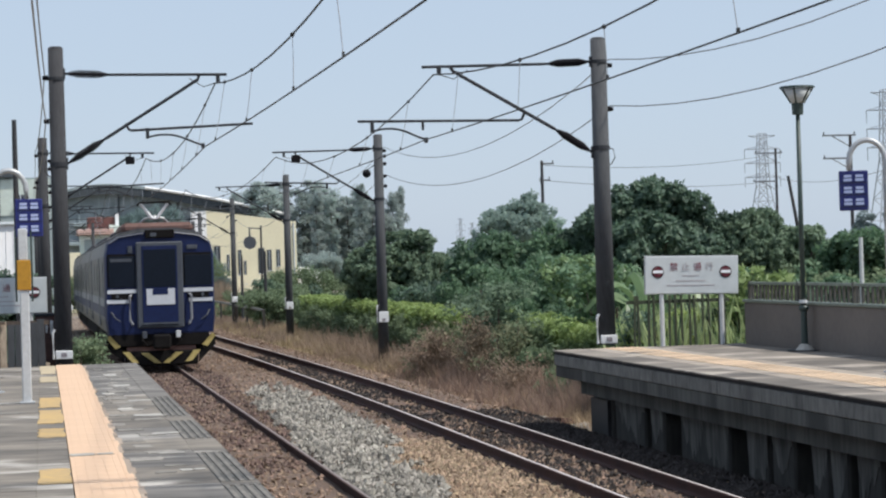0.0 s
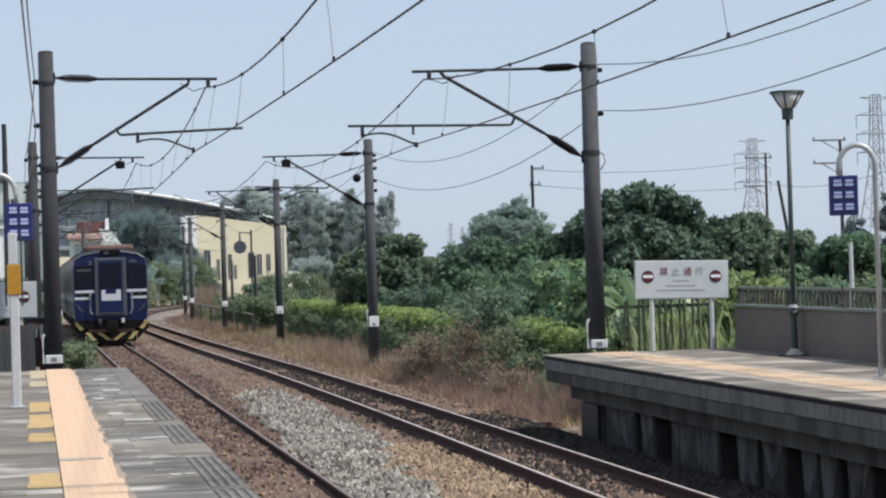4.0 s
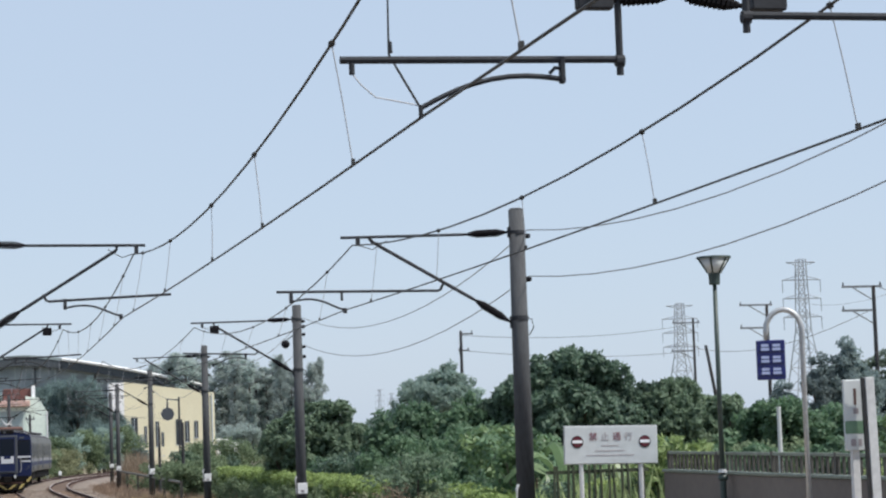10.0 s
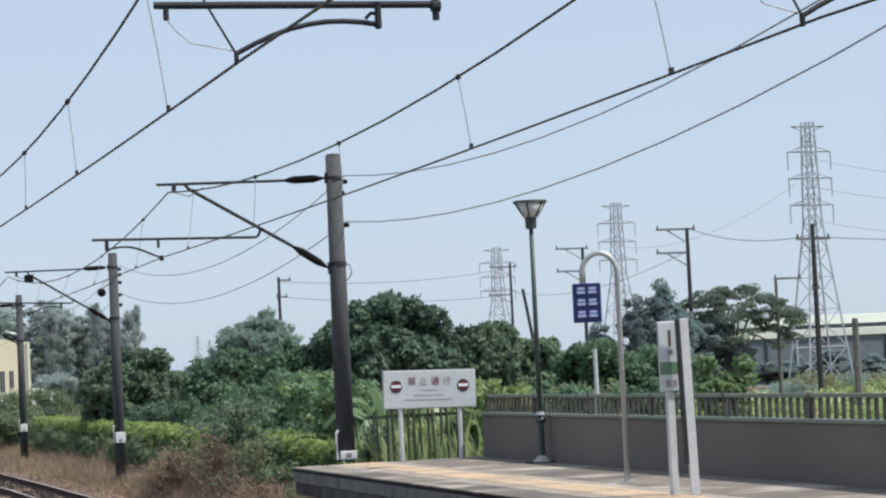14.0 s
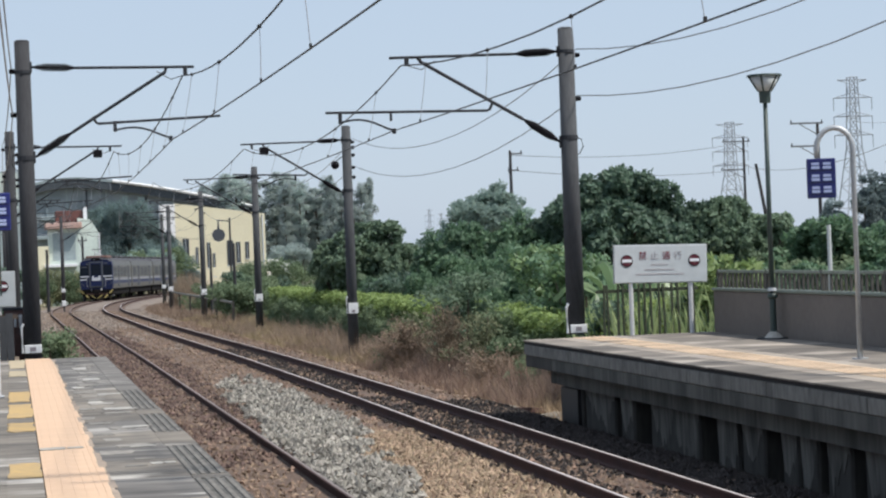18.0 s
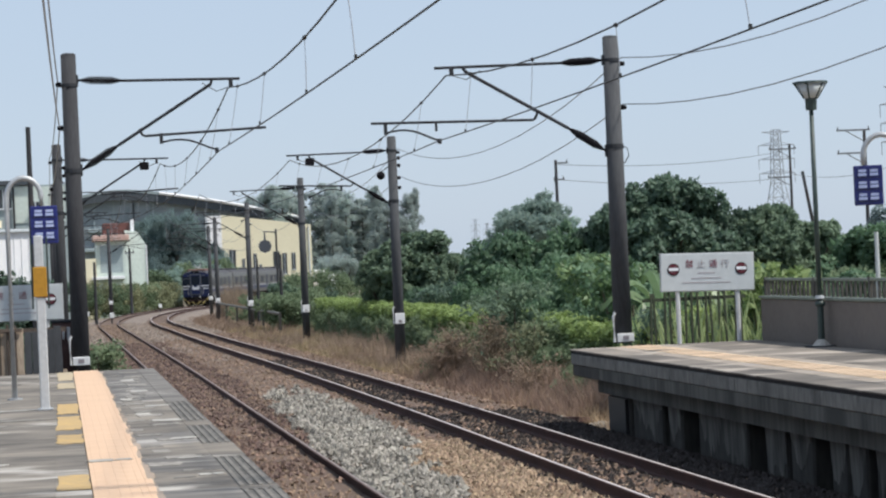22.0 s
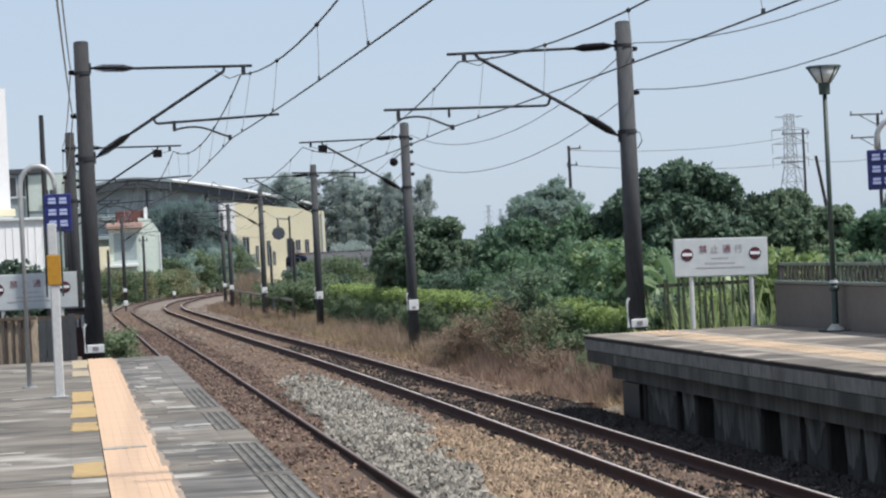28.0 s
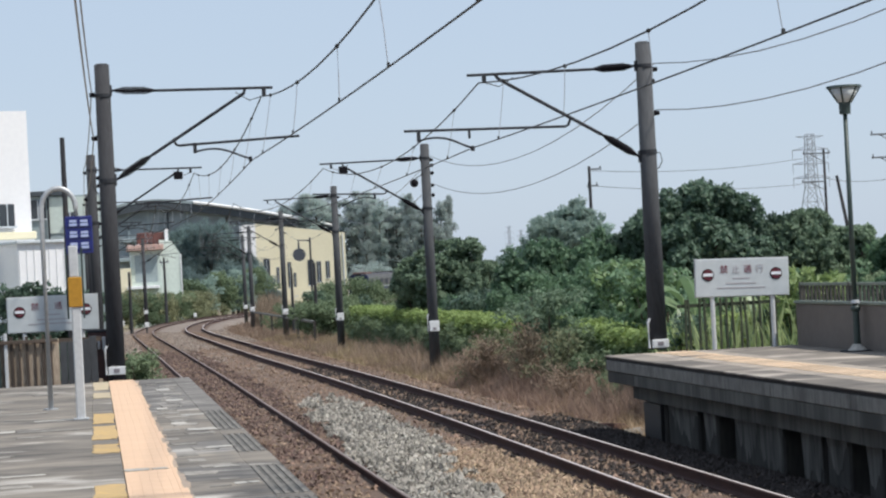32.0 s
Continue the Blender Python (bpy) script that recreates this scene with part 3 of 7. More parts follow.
def on_bed(x0, x1, y0, y1, keep, lift=0.0):
    """Spots on the bed within a stretch, clear of the rails."""
    def region(rng, n):
        x, y = rng.uniform(x0, x1, n), rng.uniform(y0, y1, n)
        o = []
        for i in range(n):
            d = min(abs(abs(x[i] - ltx(y[i])) - 0.567), abs(abs(x[i] - rtx(y[i])) - 0.567))
            if d > 0.085 and keep(x[i], y[i]):
                o.append((x[i], y[i], bed_z(x[i], y[i]) + lift * rng.uniform(0, 1) - 0.008))
        return np.array(o)
    return region


stones("brown_ballast", "loose rust-brown ballast stones between the rails", STONE_B, 60000, lambda r, n: bed_points(r, n, lambda x, y: not grey_patch(x, y) and (not tan_patch(x, y) or r.random() < 0.3) and (abs(x - ltx(y)) > 0.5 or r.random() < 0.8) and (pale_bed(x, y) < 0.2 or r.random() < 0.2) or r.random() < 0.1), 0.037)
stones("pale_ballast", "pale dusty ballast beside the rails towards the bend", STONE_P, 16000, on_bed(0.4, 8.6, 52, 150, lambda x, y: pale_bed(x, y) > 0.1 and ltx(y) - 2.3 < x < rtx(y) + 2.0, 0.02), 0.05)
stones("tan_ballast", "tan ballast stones with yellowish dust between the tracks", STONE_T, 15000, on_bed(3.9, 6.6, 19, 38, lambda x, y: tan_patch(x, y) and not grey_patch(x, y), 0.02), 0.044)
stones("tan_ballast", "tan ballast stones beside the near platform edge", STONE_T, 1800, on_bed(1.65, 2.4, 18, 26, tan_patch, 0.01), 0.04)
stones("grey_ballast", "heaped patch of fresher pale grey ballast between the tracks", STONE_G, 24000, on_bed(3.6, 6.1, 19, 54, grey_patch, 0.07), 0.050)
stones("stained_ballast", "dark rust-stained ballast stones along the near track", STONE_M, 15000, on_bed(1.6, 5.2, 30, 95, lambda x, y: abs(x - ltx(y)) < 1.25 + 0.5 * noise.noise((x, y * 0.3, 31)) and not grey_patch(x, y) and noise.noise((x * 1.2, y * 0.5, 29)) > -0.35, 0.03), 0.046)
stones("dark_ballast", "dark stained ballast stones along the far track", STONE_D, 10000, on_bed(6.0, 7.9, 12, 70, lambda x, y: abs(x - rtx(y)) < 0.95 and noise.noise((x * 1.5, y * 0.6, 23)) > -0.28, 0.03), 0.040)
# darker stones carry the shade that the platform throws on its foot
stones("dark_ballast", "ballast stones darkened for the shade along the far platform foot", STONE_D, 15000, on_bed(7.65, 9.4, 8, 41.5, lambda x, y: True, 0.02), 0.042)


# ---- near platform ----
PZ = 1.10


def ragged(x0, x1, y0, y1, z, amp):
    """A thin painted or worn patch with an uneven outline."""
    bm = B()
    vs = []
    for k in range(20):
        u = (k % 5) / 5
        s = k // 5
        x, y = ((x0 + (x1 - x0) * u, y0), (x1, y0 + (y1 - y0) * u), (x1 - (x1 - x0) * u, y1), (x0, y1 - (y1 - y0) * u))[s]
        ax, ay = min(amp, 0.09 * (x1 - x0)), min(amp * 2.5, 0.09 * (y1 - y0))
        vs.append((x + random.uniform(-ax, ax), y + random.uniform(-ay, ay)))
    top = [bm.verts.new((x, y, z)) for x, y in vs]
    low = [bm.verts.new((x, y, z - 0.004)) for x, y in vs]
    bm.faces.new(top)
    for k in range(20):
        bm.faces.new((top[k], low[k], low[(k + 1) % 20], top[(k + 1) % 20]))
    bmesh.ops.recalc_face_normals(bm, faces=bm.faces)
    bmesh.ops.triangulate(bm, faces=[f for f in bm.faces if len(f.verts) > 4])
    return bm


def near_platform():
    p = thing("platform_near", "worn grey concrete station platform with a peach tactile strip", "platform", pose(0, 0, 0), "", "structure")
    part("platform_body", box(B(), -9.0, 1.40, -12, 38.2, -0.7, PZ - 0.035), CONC_D, p, "stained concrete platform body")
    part("edge_coping", box(B(), 1.30, 1.52, -12, 38.25, PZ - 0.2, PZ - 0.03, 0.01), CONC_F, p, "concrete edge coping")
    # slab panels between the joints
    ys = [12 + 1.52 * i for i in range(18)]
    cols = [(-9.0, -4.4), (-4.396, -0.081), (0.602, 1.237)]
    for y in ys:
        y1 = min(y + 1.514, 38.22)
        for x0, x1 in cols:
            part("slab", box(B(), x0, x1, y, y1, PZ - 0.09, PZ + random.uniform(-0.002, 0.002), 0.0), DARKS if x0 > 0 and (y > 28 or int(y * 7) % 3 == 0) else PLATF, p)
    tile = B()
    box(tile, 0.19, 0.60, 0, 0.4, PZ - 0.09, PZ + 0.004)
    for k in range(5):
        xx = 0.225 + k * 0.078
        box(tile, xx, xx + 0.046, 0.0, 0.4, PZ + 0.004, PZ + 0.0062)
    tm = mesh_of(tile, ORANGE, "tactile_tile")
    for i in range(66):
        o = part("tactile_tile", tm, None, p)
        o.matrix_basis = pose(0, 12.0 + 0.4 * i, 0)
    # painted patches and plain pieces beside the strip
    for i in range(18):
        y = 12 + 1.52 * i
        part("side_slab", box(B(), -0.08, 0.182, y, min(y + 1.516, 38.22), PZ - 0.09, PZ), PLATF, p)
    for y0, y1 in ((17.0, 18.25), (21.75, 22.95), (23.75, 26.0), (26.5, 28.6), (32.6, 34.2), (35.1, 38.1)):
        part("painted_patch", ragged(-0.072, 0.178, y0, y1, PZ + 0.006, 0.018), YELLOW if y0 < 30 else YELLOW_P, p, "worn ochre painted patch")
    for i in range(46):
        y = 14.5 + 23.0 * (i / 46) + random.uniform(-0.2, 0.2)
        w = random.uniform(0.012, 0.05)
        part("paint_fleck", ragged(0.59, 0.60 + w, y, y + random.uniform(0.35, 1.3), PZ + 0.0062 + 0.0001 * (i % 5), 0.02), ORANGE, p)
    for i in range(60):
        y = 14.5 + 23.0 * (i / 60) + random.uniform(-0.2, 0.2)
        w = random.uniform(0.02, 0.085)
        part("faded_paint", ragged(0.595, 0.60 + w, y, y + random.uniform(0.3, 0.9), PZ + 0.0050 + 0.0001 * (i % 7), 0.03), PEACHG, p)
    for i, (x, y, w, l) in enumerate(((0.98, 27.1, 0.26, 0.30), (0.92, 24.3, 0.32, 0.34), (1.0, 21.6, 0.24, 0.22), (1.02, 17.6, 0.09, 0.16), (1.13, 17.62, 0.08, 0.14), (0.80, 25.6, 0.16, 0.3), (0.9, 30.6, 0.22, 0.5), (0.86, 33.8, 0.2, 0.6), (-1.3, 25.8, 0.35, 0.3), (-1.6, 22.2, 0.3, 0.2), (-0.8, 27.6, 0.5, 0.2), (0.72, 28.8, 0.14, 0.3), (0.95, 19.3, 0.2, 0.12), (-2.2, 18.9, 0.5, 0.14), (-0.9, 19.6, 0.4, 0.12))):
        part("worn_mark", ragged(x, x + w, y, y + l, PZ + 0.0065, 0.05), WORN, p, "pale worn mark")
    part("worn_mark", ragged(0.18, 0.40, 19.40, 19.62, PZ + 0.0115, 0.03), WORN, p)
    part("worn_mark", ragged(0.43, 0.56, 19.44, 19.58, PZ + 0.0115, 0.03), WORN, p)
    for i in range(26):
        y = 17.5 + 20 * (i / 26) ** 1.1
        x = random.uniform(0.64, 0.95)
        part("worn_mark", ragged(x, x + random.uniform(0.12, 0.32), y, y + random.uniform(0.12, 0.3) * (1 + 0.06 * (y - 17)), PZ + 0.0045, 0.05), WORN_D, p)
    for i in range(22):
        y = 17.0 + 20.5 * (i / 22) ** 1.1
        x = random.uniform(-3.2, -0.7)
        part("worn_mark", ragged(x, x + random.uniform(0.25, 0.8), y, y + random.uniform(0.1, 0.25) * (1 + 0.06 * (y - 17)), PZ + 0.0045, 0.05), WORN_D, p)
    # ribbed edge strip
    for y0, y1 in ((12.0, 16.3), (16.6, 19.3), (20.9, 23.4), (24.2, 27.9)):
        part("edge_slab", box(B(), 1.24, 1.52, y0, y1, PZ - 0.03, PZ - 0.004), CONC_P, p, "dark grooved edge strip")
        for k in range(4):
            xx = 1.25 + 0.07 * k
            part("edge_rib", box(B(), xx, xx + 0.036, y0 + 0.02, y1 - 0.02, PZ - 0.03, PZ + 0.006, 0.004), RIBG, p)
    part("edge_slab", box(B(), 1.24, 1.52, 27.95, 38.2, PZ - 0.03, PZ, 0.005), DARKS, p)
    for y0, y1 in ((16.32, 16.58), (19.32, 20.88), (23.42, 24.18)):
        part("edge_slab", box(B(), 1.24, 1.52, y0, y1, PZ - 0.03, PZ), PLATF, p)
    # the same paving goes on past the camera
    for i in range(15):
        y = 12 - 1.52 * (i + 1)
        for x0, x1 in cols + [(-0.08, 0.182)]:
            part("slab", box(B(), x0, x1, y, y + 1.514, PZ - 0.09, PZ), PLATF, p)
    for i in range(57):
        o = part("tactile_tile", tm, None, p)
        o.matrix_basis = pose(0, 11.6 - 0.4 * i, 0)
    part("edge_slab", box(B(), 1.24, 1.52, -10.8, 11.99, PZ - 0.03, PZ - 0.004), CONC_P, p, "dark edge strip")


def worn_render(x, y0, y1, top, low, thick):
    """A coat of old render on a pier, broken away along a ragged lower edge."""
    bm = B()
    out = [(y0, top)]
    n = max(7, int((y1 - y0) / 0.06))
    z = low + random.uniform(0.0, 0.3)
    for k in range(n):
        z += random.uniform(-0.10, 0.10) - 0.22 * (z - low)
        drip = random.uniform(0.08, 0.22) if random.random() < 0.16 else 0.0
        edge = 0.42 * max(0.0, 1 - min(k, n - 1 - k) / (0.26 * n)) ** 1.5 * random.uniform(0.6, 1.0)
        out.append((y0 + (y1 - y0) * k / (n - 1), min(z - drip + edge, top - 0.12)))
    out.append((y1, top))
    a = [bm.verts.new((x - thick + (0.0 if k in (0, len(out) - 1) else 0.012), y, z)) for k, (y, z) in enumerate(out)]
    b = [bm.verts.new((x - 0.001, y, z)) for y, z in out]
    bm.faces.new(a)
    n = len(out)
    for k in range(n):
        bm.faces.new((a[k], b[k], b[(k + 1) % n], a[(k + 1) % n]))
    bmesh.ops.recalc_face_normals(bm, faces=bm.faces)
    bmesh.ops.triangulate(bm, faces=[f for f in bm.faces if len(f.verts) > 4])
    return bm


def far_platform():
    p = thing("platform_far", "raised concrete station platform on stained piers darkened for shade", "platform", pose(0, 0, 0), "", "structure")
    ex = 8.42
    for i in range(16):
        y1 = 37.1 - 3.0 * i
        part("deck_slab", box(B(), ex, 8.995, y1 - 2.995, y1, PZ - 0.022, PZ + random.uniform(-0.002, 0.002), 0.005), DECKD, p)
        part("deck_slab", box(B(), 8.997, 9.268, y1 - 2.995, y1, PZ - 0.022, PZ + random.uniform(-0.001, 0.001), 0.0), DECKW, p)
        part("deck_slab", box(B(), 9.864, 10.15, y1 - 2.995, y1, PZ - 0.022, PZ + random.uniform(-0.001, 0.001), 0.0), DECKW, p)
        part("deck_slab", box(B(), 10.152, 11.72, y1 - 2.995, y1, PZ - 0.022, PZ + random.uniform(-0.002, 0.002), 0.0), DECKD, p)
    tm = B()
    box(tm, 9.27, 9.86, 0, 0.3985, PZ - 0.02, PZ + 0.005)
    for k in range(5):
        box(tm, 9.31 + 0.11 * k, 9.36 + 0.11 * k, 0.0, 0.3985, PZ + 0.005, PZ + 0.011)
    tm = mesh_of(tm, ORANGE_P, "tactile_tile")
    for i in range(70):
        o = part("tactile_tile", tm, None, p)
        o.matrix_basis = pose(0, 36.7 - 0.4 * i, random.uniform(-0.002, 0.002))
    part("groove", box(B(), ex + 0.02, 11.7, -8, 37.06, PZ - 0.07, PZ - 0.024), JOINT, p, "dark rubber joint below the deck")
    for i in range(15):
        y1 = 37.08 - 3.1 * i
        part("fascia_beam", box(B(), ex + 0.015, 11.7, y1 - 3.08, y1, PZ - 0.25, PZ - 0.072, 0.012), CONC_F, p, "weathered concrete fascia beam")
    part("under_beam", box(B(), ex + 0.031, 11.6, 35.2, 37.04, PZ - 0.44, PZ - 0.252, 0.01), CONC_D, p, "darker end of the under-beam")
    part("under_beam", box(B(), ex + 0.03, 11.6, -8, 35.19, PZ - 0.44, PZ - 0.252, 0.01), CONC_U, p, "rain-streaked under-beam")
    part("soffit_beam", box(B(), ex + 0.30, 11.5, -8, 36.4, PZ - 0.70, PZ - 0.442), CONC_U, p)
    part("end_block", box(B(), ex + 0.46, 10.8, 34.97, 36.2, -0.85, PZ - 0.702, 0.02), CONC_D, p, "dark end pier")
    # flat black panel put in for the shade on the end pier
    part("end_shade_panel", box(B(), ex + 0.40, ex + 0.455, 35.05, 36.15, -0.8, PZ - 0.75), BLACK, p, "black panel standing for the shade at the platform end")
    piers = [(33.15, 34.94), (32.1, 32.8), (28.9, 31.2), (27.25, 28.1), (26.25, 27.1), (25.05, 25.6), (24.4, 24.95)]
    y = 24.1
    while y > 4:
        piers.append((y - 0.75, y))
        y -= 1.15
    for k, (ya, yb) in enumerate(piers):
        pr = part("pier", box(B(), ex + 0.50, ex + 1.0, ya, yb, -0.85, PZ - 0.702, 0.03), CONC_D, p, "stained concrete pier, darkened for the shade under the deck")
        n = max(1, int(round((yb - ya) / 1.2)))
        for i in range(n):
            q0, q1 = ya + (yb - ya) * i / n + random.uniform(0, 0.05), ya + (yb - ya) * (i + 1) / n - random.uniform(0, 0.05)
            part("render_patch", worn_render(ex + 0.50, q0, q1, PZ - 0.705, random.uniform(-0.24, 0.02), random.uniform(0.014, 0.022)), CONC_P, pr, "pale worn render with a ragged lower edge")
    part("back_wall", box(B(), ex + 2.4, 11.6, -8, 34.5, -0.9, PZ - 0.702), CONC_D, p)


near_platform()
far_platform()



# ---- overhead line ----
def insul_run(bm, a, b, r, n=15):
    """A ribbed insulator between two points."""
    a, b = Vector(a), Vector(b)
    rod(bm, a, b, r * 0.3, r * 0.3, 8)
    for i in range(n):
        u = (i + 0.5) / n
        k = min(1.0, 0.45 + 2.4 * min(u, 1 - u))
        c = a.lerp(b, 0.08 + 0.84 * u)
        d = (b - a).normalized() * (0.36 * (b - a).length / n)
        rod(bm, c - d, c + d, r * k, r * k * 0.8, 9)
    return bm


def mast(x, y, side, top, base, label, plate=True, long_arm=False, pulley=False, dz=0.0, tip=3.02):
    """A round concrete mast with a bracket of tubes that reaches over the track. side: +1 towards +x."""
    z0 = (-0.085 if side < 0 else 0.0) + dz
    gz = drop(y)
    m = thing("catenary_mast", label, "catenary mast", pose(x, y, 0), "catenary masts")
    shaft = POLE_D if side > 0 else POLE
    part("pole", rod(B(), (0, 0, base), (0, 0, top), 0.165, 0.135, 14), shaft, m, "weathered brown-grey concrete pole", True)
    part("pole_cap", rod(B(), (0, 0, top), (0, 0, top + 0.03), 0.14, 0.10, 12), shaft, m)
    part("pole_band", rod(B(), (0, 0, 6.05), (0, 0, 6.11), 0.152, 0.151, 14), GALV, m)
    part("pole_band", rod(B(), (0, 0, 4.52), (0, 0, 4.60), 0.158, 0.157, 14), GALV, m)
    if plate:
        pb = PZ + 0.02 if base > 0.1 else gz + 0.86
        hp = 0.15 if base > 0.1 else 0.32
        part("base_plate", box(B(), -0.15, 0.15, -0.20, -0.165, pb, pb + hp, 0.01), WHITE, m, "small white plate")
        part("plate_bar", box(B(), -0.05, 0.05, -0.206, -0.201, pb + 0.04, pb + 0.11), INKG, m)
        part("cable_guard", tube(B(), [(-0.18, -0.1, pb), (-0.19, -0.1, pb + 0.45), (-0.15, -0.1, pb + 0.52)], 0.025), WHITE, m, "white cable guard")
    s = side
    br = part("bracket", tube(B(), [(s * 0.95, 0, 6.14 + z0), (s * tip, 0, 6.115 + z0)], 0.028), GALV, m, "galvanised top tube")
    part("insulator", insul_run(B(), (s * 0.16, 0, 6.17 + z0), (s * 0.95, 0, 6.14 + z0), 0.075), INSUL, br, "dark ribbed insulator")
    part("clamp", box(B(), s * 0.12 - 0.04, s * 0.12 + 0.04, -0.05, 0.05, 6.08 + z0, 6.26 + z0), GALV, br)
    part("insulator", insul_run(B(), (s * 0.17, 0, 4.58 + z0), (s * 0.83, 0, 5.0 + z0), 0.075), INSUL, br, "dark ribbed insulator")
    part("diagonal_tube", tube(B(), [(s * 0.83, 0, 5.0 + z0), (s * (2.60 if long_arm else 2.50), 0, 6.03 + z0), (s * (2.66 if long_arm else 2.52), 0, 6.11 + z0)], 0.033), GALV, m)
    part("clamp", box(B(), s * 0.12 - 0.05, s * 0.12 + 0.05, -0.05, 0.05, 4.47 + z0, 4.68 + z0), GALV, br)
    far, hang, reach = (4.31, 4.06, 3.12) if long_arm else (3.46, 1.58, 2.56)
    knee, z1, z2 = (1.41, 5.16, 5.19) if long_arm else (1.25, 5.14, 5.225)
    part("steady_tube", tube(B(), [(s * (knee - 0.05), 0, z1 + 0.13 + z0), (s * knee, 0, z1 + 0.02 + z0), (s * (knee + 0.05), 0, z1 + z0), (s * far, 0, z2 + z0)], 0.026), GALV, m)
    arc = [(s * (hang + (reach - hang) * u), 0, 5.015 + z0 + 0.06 * math.sin(math.pi * min(u * 1.2, 1)) - 0.16 * u ** 2.2) for u in [i / 8 for i in range(9)]]
    part("registration_arm", tube(B(), arc, 0.02), GALV, m)
    part("hanger", box(B(), s * hang - 0.03, s * hang + 0.03, -0.025, 0.025, 4.99 + z0, 5.18 + z0), GALV, m)
    part("contact_clamp", box(B(), s * reach - 0.03, s * reach + 0.03, -0.03, 0.03, 4.80 + z0, 4.89 + z0), GALV, m)
    if long_arm:
        part("drop_hanger", box(B(), s * (hang + reach) * 0.5 + 0.40, s * (hang + reach) * 0.5 + 0.44, -0.02, 0.02, 5.02 + z0, 5.18 + z0), GALV, m)
    part("messenger_clamp", box(B(), s * 2.86 - 0.035, s * 2.86 + 0.035, -0.03, 0.03, 5.97 + z0, 6.12 + z0), GALV, m)
    for zz in (6.12, 5.35):
        part("feeder_insulator", rod(B(), (-s * 0.14, 0, zz - 0.02 + z0), (-s * 0.24, 0, zz - 0.02 + z0), 0.05, 0.035, 8), INSUL, m)
    part("cable_loop", tube(B(), [(-s * 0.10, 0, 4.66 + z0), (-s * 0.22, 0, 4.62 + z0), (-s * 0.25, 0, 4.48 + z0), (-s * 0.18, 0, 4.36 + z0), (-s * 0.12, 0, 4.34 + z0)], 0.010, 5), WIRE, m)
    part("wire_tie", tube(B(), [(s * 2.35, 0, 6.05 + z0), (s * 2.6, 0, 5.90 + z0), (s * 2.86, 0, 5.98 + z0)], 0.008, 4), WIRE, m)
    if pulley:
        part("pulley_box", box(B(), s * 2.50 - 0.13, s * 2.50 + 0.13, -0.09, 0.09, 5.80 + z0, 6.02 + z0, 0.02), INSUL, br, "dark clamp box at the tube joint")
        for zz in (5.85, 5.62, 4.95):
            part("side_knob", ball(B(), (0.19, -0.02, zz), 0.065, 1), INSUL, m)
    return m


RM = [(9.76, 38.7), (10.1, 67.5), (10.4, 96.4), (10.8, 129.0), (11.15, 161.0), (12.6, 190.0)]
LM = [(0.35, 40.6), (0.12, 66.2), (0.0, 94.0), (-0.2, 124.0), (0.9, 156.0), (4.3, 190.0)]
for i, (x, y) in enumerate(RM):
    mast(x, y, -1, 6.48, 1.10 if i == 0 else drop(y) - 0.9, "round concrete mast with bracket " + ("on the far platform" if i == 0 else "in dry grass beside the track"), True, i == 0, i == 1, 0.0, (3.16, 3.20, 3.02, 3.02, 3.02, 3.02)[i])
for i, (x, y) in enumerate(LM):
    mast(x, y, 1, 6.50 if i else 6.62, 0.2 if i == 0 else drop(y) - 0.9, "dark round concrete mast with bracket " + ("at the platform end" if i == 0 else "beside the curving track"), True, False, i == 1, -0.09 if i == 1 else 0.0, 3.20 if i == 1 else 3.02)


bi = thing("wire_insulator", "dark round insulator hanging beside a mast", "insulator", pose(10.1, 67.4, 0))
part("ball", ball(B(), (-0.38, 0, 5.33), 0.13, 2), INSUL, bi, "", True)
part("tie", tube(B(), [(0, 0, 5.68), (-0.38, 0, 5.43)], 0.015, 5), WIRE, bi)


